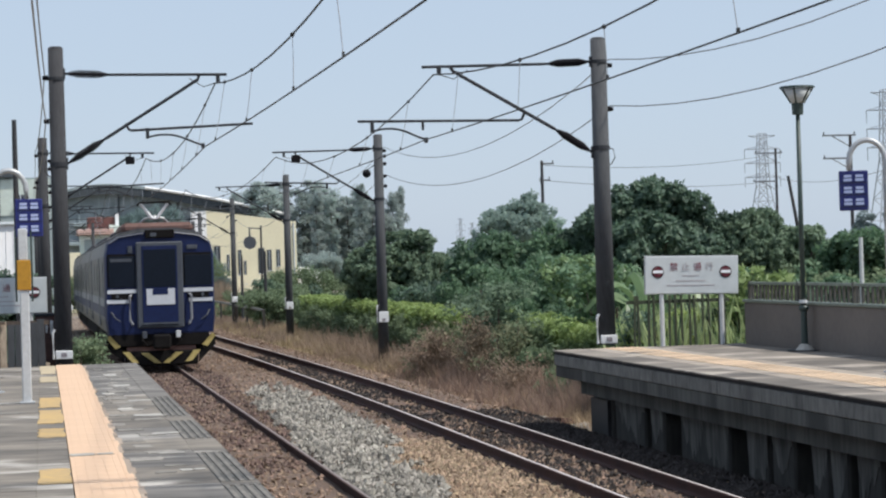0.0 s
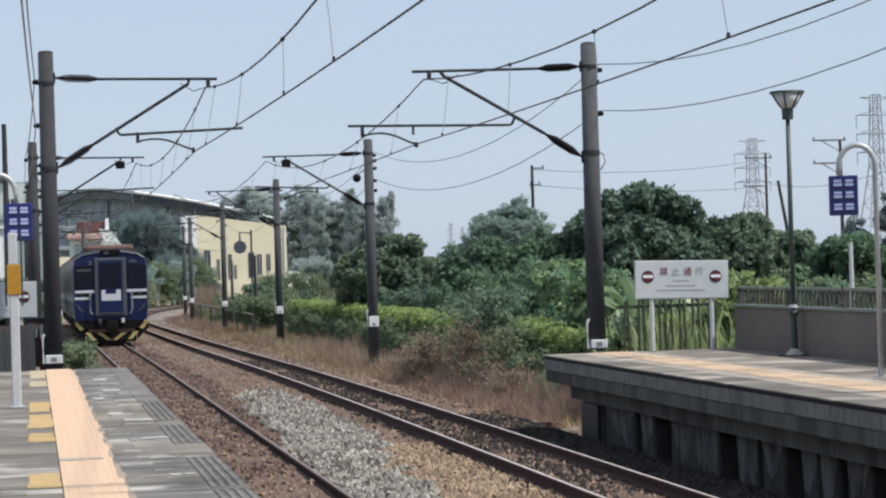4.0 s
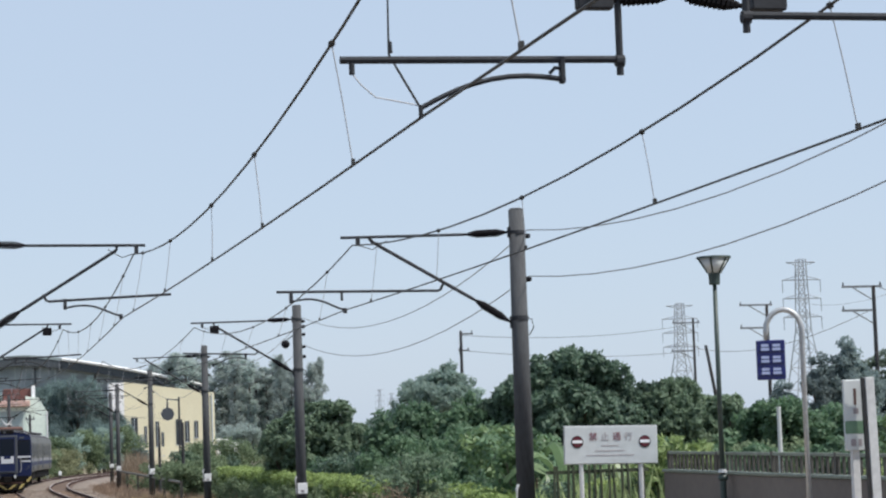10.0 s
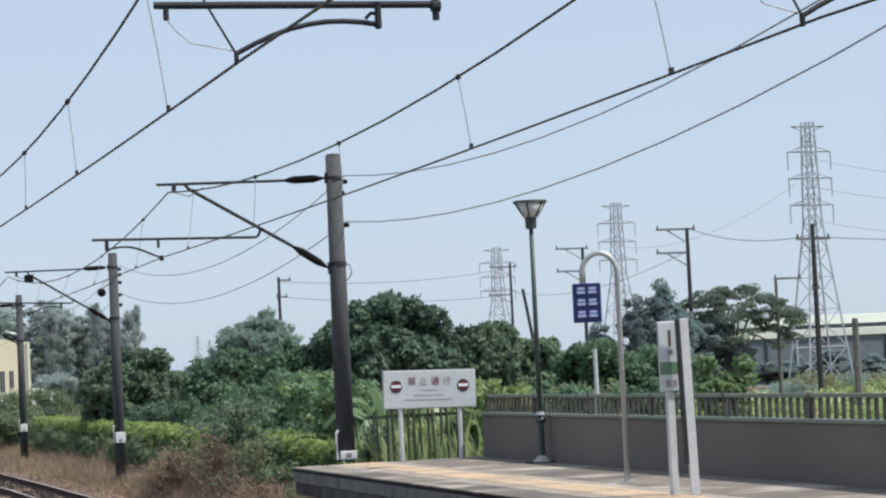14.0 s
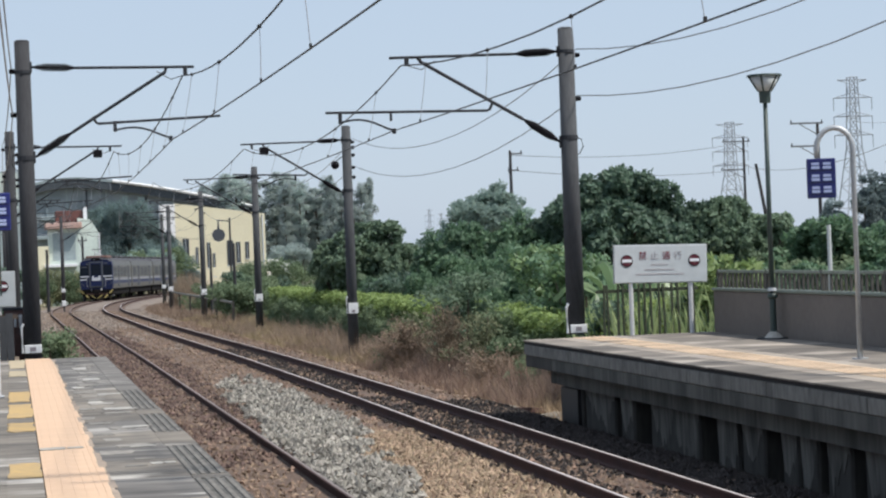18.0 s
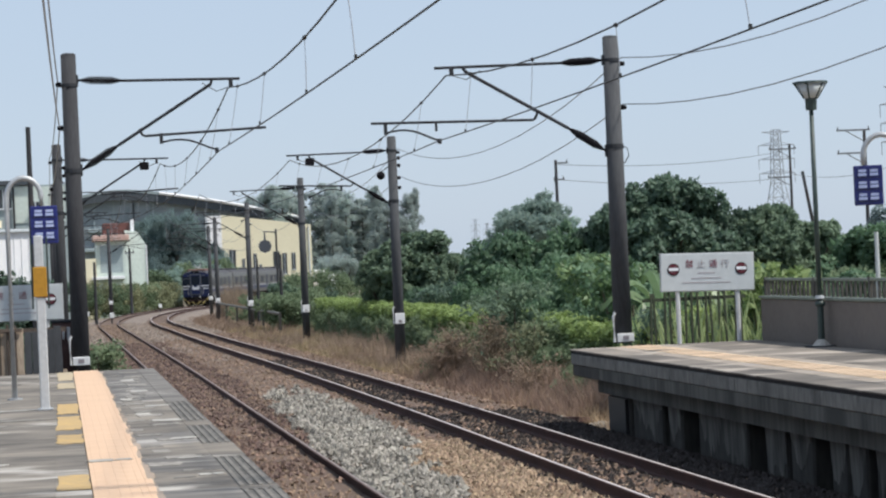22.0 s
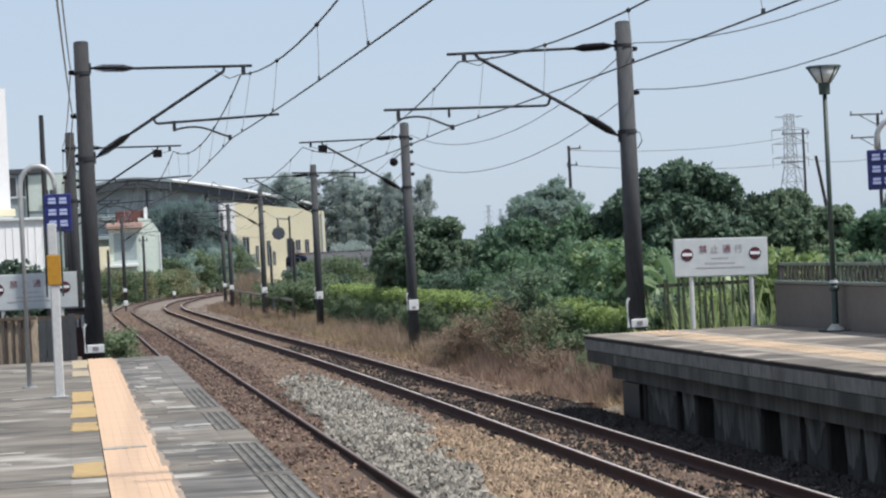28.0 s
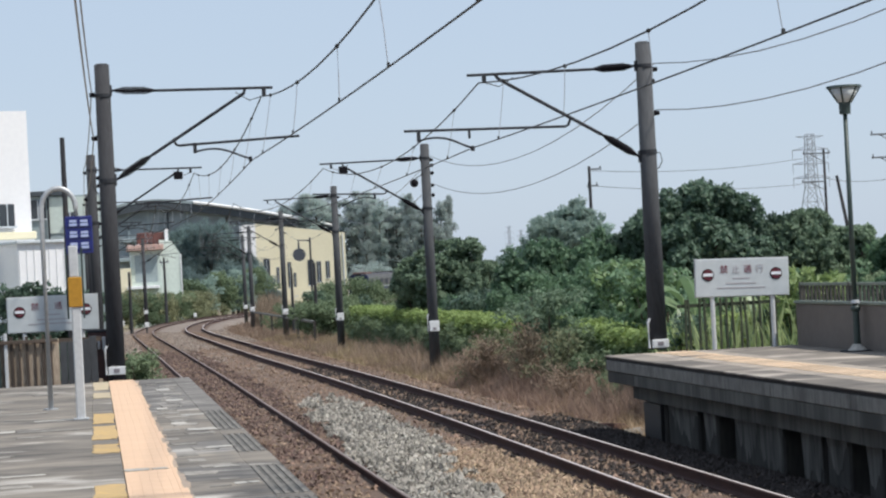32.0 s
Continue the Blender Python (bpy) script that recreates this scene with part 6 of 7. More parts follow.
dead_shrub(pose(10.2, 48.0, -0.75), "low withered weed clump near the platform end", 45, 1.3, 0.6, 70)
shrub(pose(10.9, 51.2, -0.8), "grey-green shrub growing into the hedge", 46, 1.9, 0.45, LEAF_O, 60, 80, 0.10)
shrub(pose(10.8, 48.9, -0.8), "dull green weed shrub beside the withered one", 54, 1.35, 0.5, LEAF_O, 48, 90, 0.10)
shrub(pose(10.9, 45.6, -0.8), "dull green weeds near the far platform end", 55, 1.15, 0.6, LEAF_O, 36, 90, 0.09)
shrub(pose(12.5, 46.5, -0.8), "leafy green shrub beside the far platform", 43, 2.0, 0.8, LEAF_M, 60, 110, 0.10)
shrub(pose(11.9, 43.5, -0.8), "leafy green shrub against the picket fence", 49, 1.9, 0.7, LEAF_H, 50, 110, 0.10)
shrub(pose(0.76, 43.0, 0.2), "small ragged green weed bush at the platform end", 47, 1.08, 0.34, LEAF_O, 40, 60, 0.08)
shrub(pose(0.80, 44.5, 0.0), "thin grey-green weeds behind the bush", 50, 1.35, 0.30, LEAF_O, 40, 40, 0.07)
shrub(pose(0.85, 47, -0.5), "low pale green bush beside the near track", 48, 1.0, 0.5, STRAWG, 35, 70, 0.08)
for x, y, h, r, i in UNDER:
    shrub(pose(x, y, -0.8), "dark leafy undergrowth between the fruit trees", 200 + i, h, r, LEAF_O if x > 24 else LEAF_D if i % 3 else LEAF_M, 60, 70, 0.18)
for i, (x, y, h, r) in enumerate(((-2.6, 47, 2.1, 1.0), (-1.2, 52, 1.8, 1.0), (-3.6, 55, 2.4, 1.3), (-1.2, 62, 1.8, 1.0), (-3.2, 110, 3.4, 1.5), (-1.7, 112, 3.2, 1.3), (-1.0, 105, 2.2, 1.2))):
    shrub(pose(x, y, -0.6), "dark leafy bush behind the plank fence" if y < 70 else "dark bush in front of the white building", 60 + i, h, r, LEAF_D, 55, 55, 0.16 if y < 70 else 0.3)
for i, (x, y, h, r) in enumerate(((13.2, 150, 2.0, 1.6), (16, 152, 3.2, 1.6), (18.6, 152, 3.4, 1.8), (21.5, 150, 3.0, 1.8), (11.8, 118, 2.2, 1.3), (13, 122, 2.4, 1.5), (14.6, 102, 2.3, 1.2), (15.8, 104, 2.4, 1.3), (14.4, 110, 2.2, 1.2))):
    shrub(pose(x, y, -1.2), "dull green bush in front of the yellow hall", 80 + i, h, r, LEAF_O, 60, 90, 0.17)


def mound_spot(rng, n):
    u, v = rng.normal(size=n), rng.normal(size=n)
    x, y = 13.0 + 0.8 * u, 168 + 4.0 * v
    return np.stack([x, y, -1.6 + 0 * x, np.clip(1.25 - 0.22 * (u * u + v * v), 0.35, 1.2)], 1)


blades("dry_reeds", "tan mound of tall dry reeds beside the bend", TWIG, 5000, mound_spot, 2.5, 0.03, 71, "reeds", 0.35)



for i, (x, y, h, r) in enumerate(((1.6, 212, 3.8, 2.2), (3.2, 214, 4.0, 2.0), (4.8, 216, 3.6, 2.0), (6.4, 222, 3.6, 2.0), (8.0, 230, 3.6, 2.0), (9.6, 236, 3.4, 2.0), (0.2, 208, 3.6, 2.2), (11.5, 246, 3.4, 2.2))):
    shrub(pose(x, y, -1.6), "dull green bush in front of the pale house", 95 + i, h * 0.88, r, STRAWG if i % 2 else LEAF_O, 60, 80, 0.22)


for i, (x, y, h, r) in enumerate(((10.2, 250, 4.6, 2.0), (12.2, 254, 5.0, 2.0), (14.4, 258, 5.2, 2.2), (16.6, 262, 5.4, 2.2), (18.6, 266, 5.6, 2.2))):
    shrub(pose(x, y, -1.8), "grey-green bush below the dark wood", 110 + i, h, r, LEAF_R if i % 2 else LEAF_O, 60, 80, 0.26)


for i, (x, y, h, r) in enumerate(((14.5, 149, 2.5, 0.7), (15.2, 150, 2.4, 0.8), (16.4, 148, 2.1, 1.0), (17.4, 149, 2.0, 1.0))):
    shrub(pose(x, y, -0.9), "dark bush in front of the yellow hall", 130 + i, h, r, (LEAF_D, LEAF_G, LEAF_O)[i % 3], 55, 60, 0.16)


def banana(m, seed, label="banana plant with broad torn light-green leaves"):
    t = thing("banana_plant", label, "plant", m, "banana plants")
    rng = random.Random(seed)
    part("stem", rod(B(), (0, 0, -1.6), (0, 0, 1.1), 0.10, 0.06, 8), LEAF_L, t)
    for i in range(11):
        a = i * 2.4 + rng.uniform(-0.3, 0.3)
        L, rise = rng.uniform(1.0, 1.5), rng.uniform(0.5, 1.25)
        bm = B()
        rows = []
        for k in range(9):
            u = k / 8
            r = L * u
            z = 1.0 + rise * math.sin(u * 2.2) * 1.1 - 0.25 * u * u
            w = 0.12 * math.sin(math.pi * min(u * 0.92 + 0.06, 1)) + 0.012
            c, s = math.cos(a), math.sin(a)
            rows.append([bm.verts.new((r * c - s * q * w, r * s + c * q * w, z - 0.10 * abs(q) + rng.uniform(-0.015, 0.015))) for q in (-1, 0, 1)])
        for p_, q_ in zip(rows, rows[1:]):
            bm.faces.new((p_[0], p_[1], q_[1], q_[0]))
            bm.faces.new((p_[1], p_[2], q_[2], q_[1]))
        part("leaf", bm, LEAF_B, t)
    return t


b0 = banana(pose(11.9, 43.4, 0.15), 3)
for i, (x, y, z, k) in enumerate(((11.0, 42.2, 0.55, 0.36), (13.1, 42.6, 0.2, 0.7), (12.2, 41.2, -0.1, 0.7), (14.9, 35.2, 0.30, 0.6))):
    copy_thing(b0, sized(x, y, z, 31 + 80 * i, k, k))
for i, (x, y, z, h, r) in enumerate(((12.70, 39.2, 0.3, 2.05, 0.42), (13.15, 39.4, 0.3, 1.9, 0.40), (12.35, 40.2, 0.0, 2.0, 0.4))):
    shrub(pose(x, y, z - 0.9), "bright yellow-green broad-leaved shrub behind the wall end", 320 + i, h + 0.9, r, LEAF_L, 40, 30, 0.20)
shrub(pose(19.7, 45, -0.8), "bright green broad-leaved bush beyond the railing", 330, 3.3, 0.5, LEAF_B, 60, 60, 0.17)
for i in range(16):
    x, y = 23.5 + 1.25 * i, 52 + 5 * math.sin(i * 2.1)
    shrub(pose(x, y, -0.8), "low bright weeds in the open field beyond the railing", 340 + i, 1.95 + 0.25 * math.sin(i * 1.7), 1.1, (LEAF_H, REED, LEAF_L)[i % 3], 55, 50, 0.14, False)
for i in range(10):
    shrub(pose(66 + 2.2 * i, 152 + 5 * math.sin(i * 1.9), -1.0), "low grey-green brush along the field's far edge", 400 + i, 1.3 + 0.3 * math.sin(i * 2.6), 2.4, (STRAWG, LEAF_O, LEAF_R)[i % 3], 45, 50, 0.24, False)
for i in range(14):
    x, y = 43 + 1.8 * i, 98 + 4 * math.sin(i * 1.3)
    shrub(pose(x, y, -0.9), "low pale-green brush at the far side of the field", 380 + i, 1.45 + 0.25 * math.sin(i * 2.2), 1.9, (LEAF_L, STRAWG, REED)[i % 3], 45, 50, 0.2, False)
for i, (x, y, h, r, m_) in enumerate(((12.9, 50.5, 3.0, 0.7, LEAF_B), (13.3, 54, 3.2, 0.8, LEAF_M), (13.9, 58, 3.3, 0.8, LEAF_B), (14.6, 62, 3.4, 0.9, LEAF_M), (12.8, 47.5, 2.7, 0.6, LEAF_M))):
    shrub(pose(x, y, -0.8), "broad-leaved shrub rising behind the clipped hedge", 360 + i, h, r, m_, 55, 45, 0.19)
for i, (x, y) in enumerate(((10.75, 40.6), (11.6, 40.2), (12.5, 40.0), (13.3, 39.6), (12.0, 41.4))):
    shrub(pose(x, y, -0.8), "dark leafy weeds behind the picket fence", 300 + i, 2.3, 0.55, LEAF_H if i % 2 else LEAF_D, 50, 80, 0.10)


def reed_spot(rng, n):
    x = rng.uniform(10.75, 13.4, n)
    y = 38.45 + 4.5 * rng.uniform(0, 1, n) ** 1.6
    return np.stack([x, y, -0.7 + 0 * x, rng.uniform(0.55, 1.1, n)], 1)


blades("tall_reeds", "tall yellow-green reeds behind the picket fence", REED, 2000, reed_spot, 2.35, 0.05, 61, "reeds", 0.4)
blades("tall_reeds", "darker green weeds among the reeds", LEAF_D, 900, reed_spot, 2.0, 0.04, 62, "reeds", 0.5)


# ---- buildings and distance ----
def window(parent, x, y, z, w, h, name="window"):
    wv = part(name, box(B(), x - w / 2, x + w / 2, y - 0.05, y + 0.12, z, z + h), WINDK, parent)
    part("sill", box(B(), x - w / 2 - 0.08, x + w / 2 + 0.08, y - 0.14, y - 0.051, z - 0.1, z), ROOFE, wv)
    part("mullion", box(B(), x - 0.03, x + 0.03, y - 0.09, y - 0.051, z, z + h), ROOFE, wv)
    return wv


def yellow_hall():
    """Its front wall falls towards the right under the slope of the roof behind."""
    h = thing("yellow_hall", "pale yellow hall with narrow dark windows beside the line", "building", pose(0, 351.5, -5.8))
    bm = B()
    vs = [bm.verts.new(p) for p in ((25.4, 0, 0), (39.3, 0, 0), (39.3, 0, 15.1), (25.4, 0, 17.1), (25.4, 10, 0), (39.3, 10, 0), (39.3, 10, 15.1), (25.4, 10, 17.1))]
    for q in ((0, 1, 2, 3), (5, 4, 7, 6), (1, 5, 6, 2), (4, 0, 3, 7), (3, 2, 6, 7)):
        bm.faces.new([vs[k] for k in q])
    part("wall", bm, CREAM, h, "pale yellow rendered wall")
    part("plinth", box(B(), 25.5, 39.2, -0.12, -0.01, 0, 7.0), CREAM, h, "paler lower wall")
    part("corner_wall", box(B(), 23.2, 25.38, -0.1, 4.5, 0, 17.0), BWHITE, h, "white corner bay")
    for x, z, w, t in ((26.9, 6.4, 1.0, 5.2), (28.6, 6.6, 0.45, 3.6), (30.4, 7.0, 0.55, 3.9), (31.2, 5.6, 0.4, 3.6), (33.75, 7.2, 0.95, 3.9), (35.0, 7.6, 0.7, 3.2), (36.4, 8.2, 0.6, 2.6), (37.8, 7.4, 0.5, 2.2)):
        window(h, x, -0.02, z, w, t)
    window(h, 24.3, -0.12, 8.4, 0.8, 4.6)
    part("downpipe", rod(B(), (38.9, -0.12, 0), (38.9, -0.12, 14.9), 0.1, 0.1, 8), ROOFE, h)
    part("annex", box(B(), 39.5, 41.3, 1, 12, 0, 7.9, 0.05), BWHITE, h, "low white annex")
    part("annex", box(B(), 41.3, 43.2, 1.5, 12, 0, 7.2, 0.05), BWHITE, h, "low white annex")


def arched_hall():
    a = thing("arched_hall", "wide weathered hall with a low arched metal roof", "building", pose(0, 420, -4.4))
    xs = [2.0 + 44.6 * i / 34 for i in range(35)]

    def top(x):
        d = x - 12.1
        return 22.6 - (0.016 * d * d if d < 0 else 0.13 * (math.sqrt(d * d + 9) - 3) + 0.0022 * d * d)
    bm = B()
    for x0, x1 in zip(xs, xs[1:]):
        bm.faces.new([bm.verts.new(p) for p in ((x0, 0, 0), (x1, 0, 0), (x1, 0, top(x1) - 0.4), (x0, 0, top(x0) - 0.4))])
    bmesh.ops.remove_doubles(bm, verts=bm.verts, dist=0.001)
    r = bmesh.ops.extrude_face_region(bm, geom=bm.faces[:])
    bmesh.ops.translate(bm, vec=(0, 40, 0), verts=[v for v in r["geom"] if isinstance(v, bmesh.types.BMVert)])
    part("gable_wall", bm, HALLD, a, "weathered grey sheet gable wall")
    for k, (x0, x1) in enumerate(zip(xs, xs[1:])):
        # the dark lower strip stands for the shade under the eave
        for name, y0, y1, lo, hi, material in (("roof_panel", -1.6, 41, -0.35, 0.15, ROOFE if x0 > 18 else ROOFM), ("eave_shade_panel", -1.5, -1.2, -1.75, -0.36, ROOFD)):
            bm = B()
            vs = [bm.verts.new(p) for p in ((x0, y0, top(x0) + lo), (x1 - 0.03, y0, top(x1) + lo), (x1 - 0.03, y1, top(x1) + lo), (x0, y1, top(x0) + lo), (x0, y0, top(x0) + hi), (x1 - 0.03, y0, top(x1) + hi), (x1 - 0.03, y1, top(x1) + hi), (x0, y1, top(x0) + hi))]
            for q in ((3, 2, 1, 0), (4, 5, 6, 7), (0, 1, 5, 4), (1, 2, 6, 5), (2, 3, 7, 6), (3, 0, 4, 7)):
                bm.faces.new([vs[i] for i in q])
            part(name, bm, material, a, "dark panel standing for the shade under the eave" if material is ROOFD else "")
        if x0 > 18:
            part("eave_board", tube(B(), [(x0, -1.75, top(x0) - 0.02), (x1, -1.75, top(x1) - 0.02)], 0.30, 6), BWHITE, a, "white eave board")
    for i in range(12):
        x = 3.5 + 3.6 * i
        part("gable_rib", box(B(), x - 0.15, x + 0.15, -0.3, -0.02, 0, top(x) - 1.9), ROOFM if i % 3 else ROOFD, a)
    for x, z, w in ((7.5, 15.0, 3.5), (11.5, 12.5, 5.5), (6.0, 11.5, 3.0)):
        part("lean_roof", box(B(), x - w / 2, x + w / 2, -2.2, -0.05, z, z + 0.7, 0.1), ROOFM, a, "pale lean-to roof")


def house():
    h = thing("trackside_house", "pale mint two-storey house with a pinkish awning roof", "house", pose(6.4, 235, -1.9))
    part("wall", box(B(), -2.4, 0.6, 0, 6, 0, 8.1), HOUSEW, h, "pale mint wall")
    bm = B()
    vs = [bm.verts.new(p) for p in ((0.6, 0, 0), (2.75, 0.6, 0), (2.75, 0.6, 7.6), (1.9, 0.4, 9.0), (0.6, 0, 9.2), (0.6, 6, 0), (2.75, 6, 0), (2.75, 6, 7.6), (1.9, 6, 9.0), (0.6, 6, 9.2))]
    bm.faces.new(vs[:5])
    bm.faces.new(vs[5:][::-1])
    for i in range(5):
        j = (i + 1) % 5
        bm.faces.new((vs[j], vs[i], vs[i + 5], vs[j + 5]))
    part("gable_wing", bm, HOUSEW, h, "pale gable wing")
    part("awning_roof", box(B(), -2.7, 1.0, -0.9, 6.2, 8.15, 8.75, 0.05), HOUSER, h, "pinkish awning roof")
    part("parapet", box(B(), -1.6, 1.2, 1.5, 6, 8.76, 10.0, 0.05), REDROOF, h, "dark red roof box")
    part("chimney", box(B(), 1.25, 1.6, 1.0, 1.5, 8.5, 10.3), BWHITE, h, "white flue")
    part("porch_roof", box(B(), -2.9, 0.4, -1.4, -0.02, 4.2, 4.5, 0.03), BWHITE, h, "white porch slab")
    part("shed_wall", box(B(), -4.0, -2.45, -0.5, 4, 0, 6.4), CREAM, h, "cream side wall")
    part("shutter", box(B(), -2.0, 0.3, -0.05, -0.002, 4.9, 7.7), HALLG, h, "grey-green shuttered upper front")
    part("corner_board", box(B(), 2.70, 2.82, 0.5, 0.75, 0, 7.6), BWHITE, h)


def white_building():
    b = thing("white_building", "tall white rendered building with cream lower storeys", "building", pose(-2.98, 120, -0.8, 0, 0, 22))
    part("upper_wall", box(B(), -7.5, 0, 0, 10, 6.4, 12.9), BWHITE, b, "white upper wall")
    part("lower_wall", box(B(), -7.5, 0.1, -0.05, 10, 0, 6.38), BWHITE, b)
    part("string_course", box(B(), -7.5, 0.2, -0.15, 10, 6.2, 6.6, 0.03), CREAM, b, "cream string course")
    for x in (-1.35, -3.0):
        for z in (6.9, 4.3):
            window(b, x, -0.06, z, 0.8, 1.15)
    part("balcony", box(B(), -1.9, -0.5, -0.6, -0.06, 3.6, 4.0), REDROOF, b, "reddish balcony")
    a = thing("white_shed", "long white sheet-metal shed beside the line", "shed", pose(-2.55, 117, -0.8, 0, 0, 22))
    part("wall", box(B(), -1.2, 1.45, 0, 6, 0, 5.9), BWHITE, a, "white ribbed sheet wall")
    for i in range(7):
        part("wall_rib", box(B(), -1.15 + 0.4 * i, -1.12 + 0.4 * i, -0.04, -0.002, 0.1, 5.8), BWHITE, a)
    part("roof", box(B(), -1.3, 1.55, -0.2, 6.2, 5.9, 6.05, 0.02), ROOFE, a)
    g = thing("grey_block", "grey-green block with a flat dark-edged roof behind the white shed", "building", pose(-1.4, 135, -1.0))
    part("wall", box(B(), -3.2, 2.2, 0, 8, 0, 9.2), HALLG, g, "grey-green wall")
    part("roof", box(B(), -3.3, 0.2, -0.3, 8, 9.22, 9.5, 0.02), ROOFD, g, "dark flat roof edge")
    part("upper_wall", box(B(), -0.9, 2.0, -0.06, -0.002, 7.0, 9.1), HOUSEW, g, "paler panel")
    window(g, -1.55, 0, 7.9, 0.9, 1.1)
    window(g, 0.3, -0.06, 7.5, 0.7, 0.7)
    part("downpipe", rod(B(), (-0.95, -0.14, 0), (-0.95, -0.14, 9.1), 0.06, 0.06, 8), GALV, g)


yellow_hall()
arched_hall()
house()
white_building()


def warehouse():
    w = thing("warehouse", "long low warehouse with a pale roof and shade-dark slate walls", "warehouse", pose(120, 262, -1.5))
    # wall colour is darkened for the shade below the big roof
    part("wall", box(B(), -4, 60, 0, 20, -1, 5.6), SHADED, w, "slate blue wall with the roof's shade in its tone")
    part("roof", box(B(), -4.5, 60, -0.3, 20, 5.6, 6.6, 0.05), ROOFP, w, "pale greenish-white roof edge")
    part("roof", box(B(), 2, 60, 6, 20, 7.2, 8.4, 0.05), ROOFP, w, "pale upper roof")
    part("upper_wall", box(B(), 6.5, 60, 7, 20, 6.6, 7.2), SHADED, w)
    for i in range(14):
        part("wall_post", box(B(), -3 + 4.2 * i, -2.75 + 4.2 * i, -0.2, -0.02, -1, 5.5), WINDK if i % 2 else HALLG, w)


warehouse()


def pylon(x, y, h, w, label, k0=0.11):
    p = thing("pylon", label, "pylon", pose(x, y, -2.0), "pylons")
    H = h + 2.0
    def half(z):
        u = z / H
        return w * (0.5 - 0.36 * min(u / 0.62, 1)) if u < 0.62 else w * 0.14 * (1 - (u - 0.62) * 0.9)
    lv = [0, 0.16, 0.30, 0.42, 0.52, 0.62, 0.70, 0.78, 0.86, 0.93, 1.0]
    for sx in (-1, 1):
        for sy in (-1, 1):
            part("leg", tube(B(), [(sx * half(a * H), sy * half(a * H), a * H) for a in lv], k0, 4), PYLON, p)
    for a, b in zip(lv, lv[1:]):
        for sy in (-1, 1):
            for s in (-1, 1):
                part("brace", rod(B(), (-s * half(a * H), sy * half(a * H), a * H), (s * half(b * H), sy * half(b * H), b * H), 0.58 * k0, 0.58 * k0, 4), PYLON, p)
            part("brace", rod(B(), (-half(b * H), sy * half(b * H), b * H), (half(b * H), sy * half(b * H), b * H), 0.54 * k0, 0.54 * k0, 4), PYLON, p)
    for k, u in enumerate((0.69, 0.79, 0.89, 0.985)):
        z = u * H
        arm = w * (0.47 if k < 3 else 0.36)
        bm = B()
        rod(bm, (-arm, 0, z), (arm, 0, z), k0, k0, 5)
        rod(bm, (-arm, 0, z), (0, 0, z + 0.045 * H * (0.6 if k < 3 else -0.5)), 0.54 * k0, 0.54 * k0, 4)
        rod(bm, (arm, 0, z), (0, 0, z + 0.045 * H * (0.6 if k < 3 else -0.5)), 0.54 * k0, 0.54 * k0, 4)
        c = part("cross_arm", bm, PYLON, p)
        if k < 3:
            for s in (-1, 1):
                part("insulator_string", rod(B(), (s * arm, 0, z), (s * arm, 0, z - 0.07 * H), 0.77 * k0, 0.54 * k0, 5), PYLON, c)


pylon(138.0, 420, 25.2, 7.6, "far grey lattice power pylon")
pylon(128.4, 330, 26.8, 6.6, "grey lattice power pylon behind the lamp")
pylon(111.7, 600, 13.6, 2.6, "faint far lattice power pylon above the orchard", 0.045)
pylon(114.9, 600, 12.4, 2.4, "faint far lattice power pylon above the orchard", 0.045)
pylon(113.0, 230, 28.0, 5.6, "tall grey lattice power pylon")


def utility_pole(x, y, top, arms, label, lean=0.0, r=0.13, shaft=None):
    p = thing("utility_pole", label, "utility pole", pose(x, y, -1.2, 0, lean, 0), "utility poles")
    part("pole", rod(B(), (0, 0, 0), (0, 0, top + 1.2), r * 1.2, r * 0.8, 9), shaft or POLE_D, p)
    for z, x0, x1 in arms:
        c = part("cross_arm", box(B(), x0, x1, -0.06, 0.06, z + 1.2 - 0.06, z + 1.2 + 0.06), POLE_G, p)
        for xx in (x0 + 0.08, x1 - 0.08):
            part("pin_insulator", rod(B(), (xx, 0, z + 1.26), (xx, 0, z + 1.45), 0.05, 0.03, 6), INSUL, c)
        part("brace", tube(B(), [(x0 * 0.7, 0, z + 1.2), (0, 0, z + 0.4)], 0.035, 4), POLE_G, c)


utility_pole(51.0, 120, 9.9, ((9.85, -1.9, 0.5), (8.5, -1.95, 0.1)), "utility pole with two offset cross-arms")
utility_pole(55.7, 150, 10.5, ((10.5, -2.0, 0.4), (8.9, -2.0, 0.1)), "utility pole with two offset cross-arms")
utility_pole(35.9, 160, 9.6, ((9.4, -0.1, 0.9), (8.2, -0.2, 0.6)), "far utility pole rising behind the trees")
utility_pole(49.1, 100, 8.7, ((8.0, -0.9, 0.9), (5.6, -0.2, 0.2)), "dark utility pole with a transformer box")
utility_pole(67.0, 200, 12.0, ((11.6, -2.0, 0.6), (9.0, -2.2, 0.1)), "far utility pole beside the lattice pylon")
utility_pole(46.0, 90, 3.9, (), "short plain pale concrete post", 0, 0.17, CONC_F)
utility_pole(22.5, 60, 2.95, (), "slim pale post among the trees behind the wall", 0, 0.07, POSTW)
utility_pole(56.4, 120, 6.8, ((6.8, -0.1, 1.6),), "slim pale utility pole", 0, 0.11, CONC_F)
utility_pole(52.6, 150, 7.9, (), "leaning dark wooden pole behind trees", -9.5)
utility_pole(-1.0, 100, 9.3, (), "plain slim pole behind the near platform", 0, 0.13)
utility_pole(6.3, 200, 5.0, ((4.6, -0.4, 0.4),), "short pole in front of the pale house", 0, 0.12)
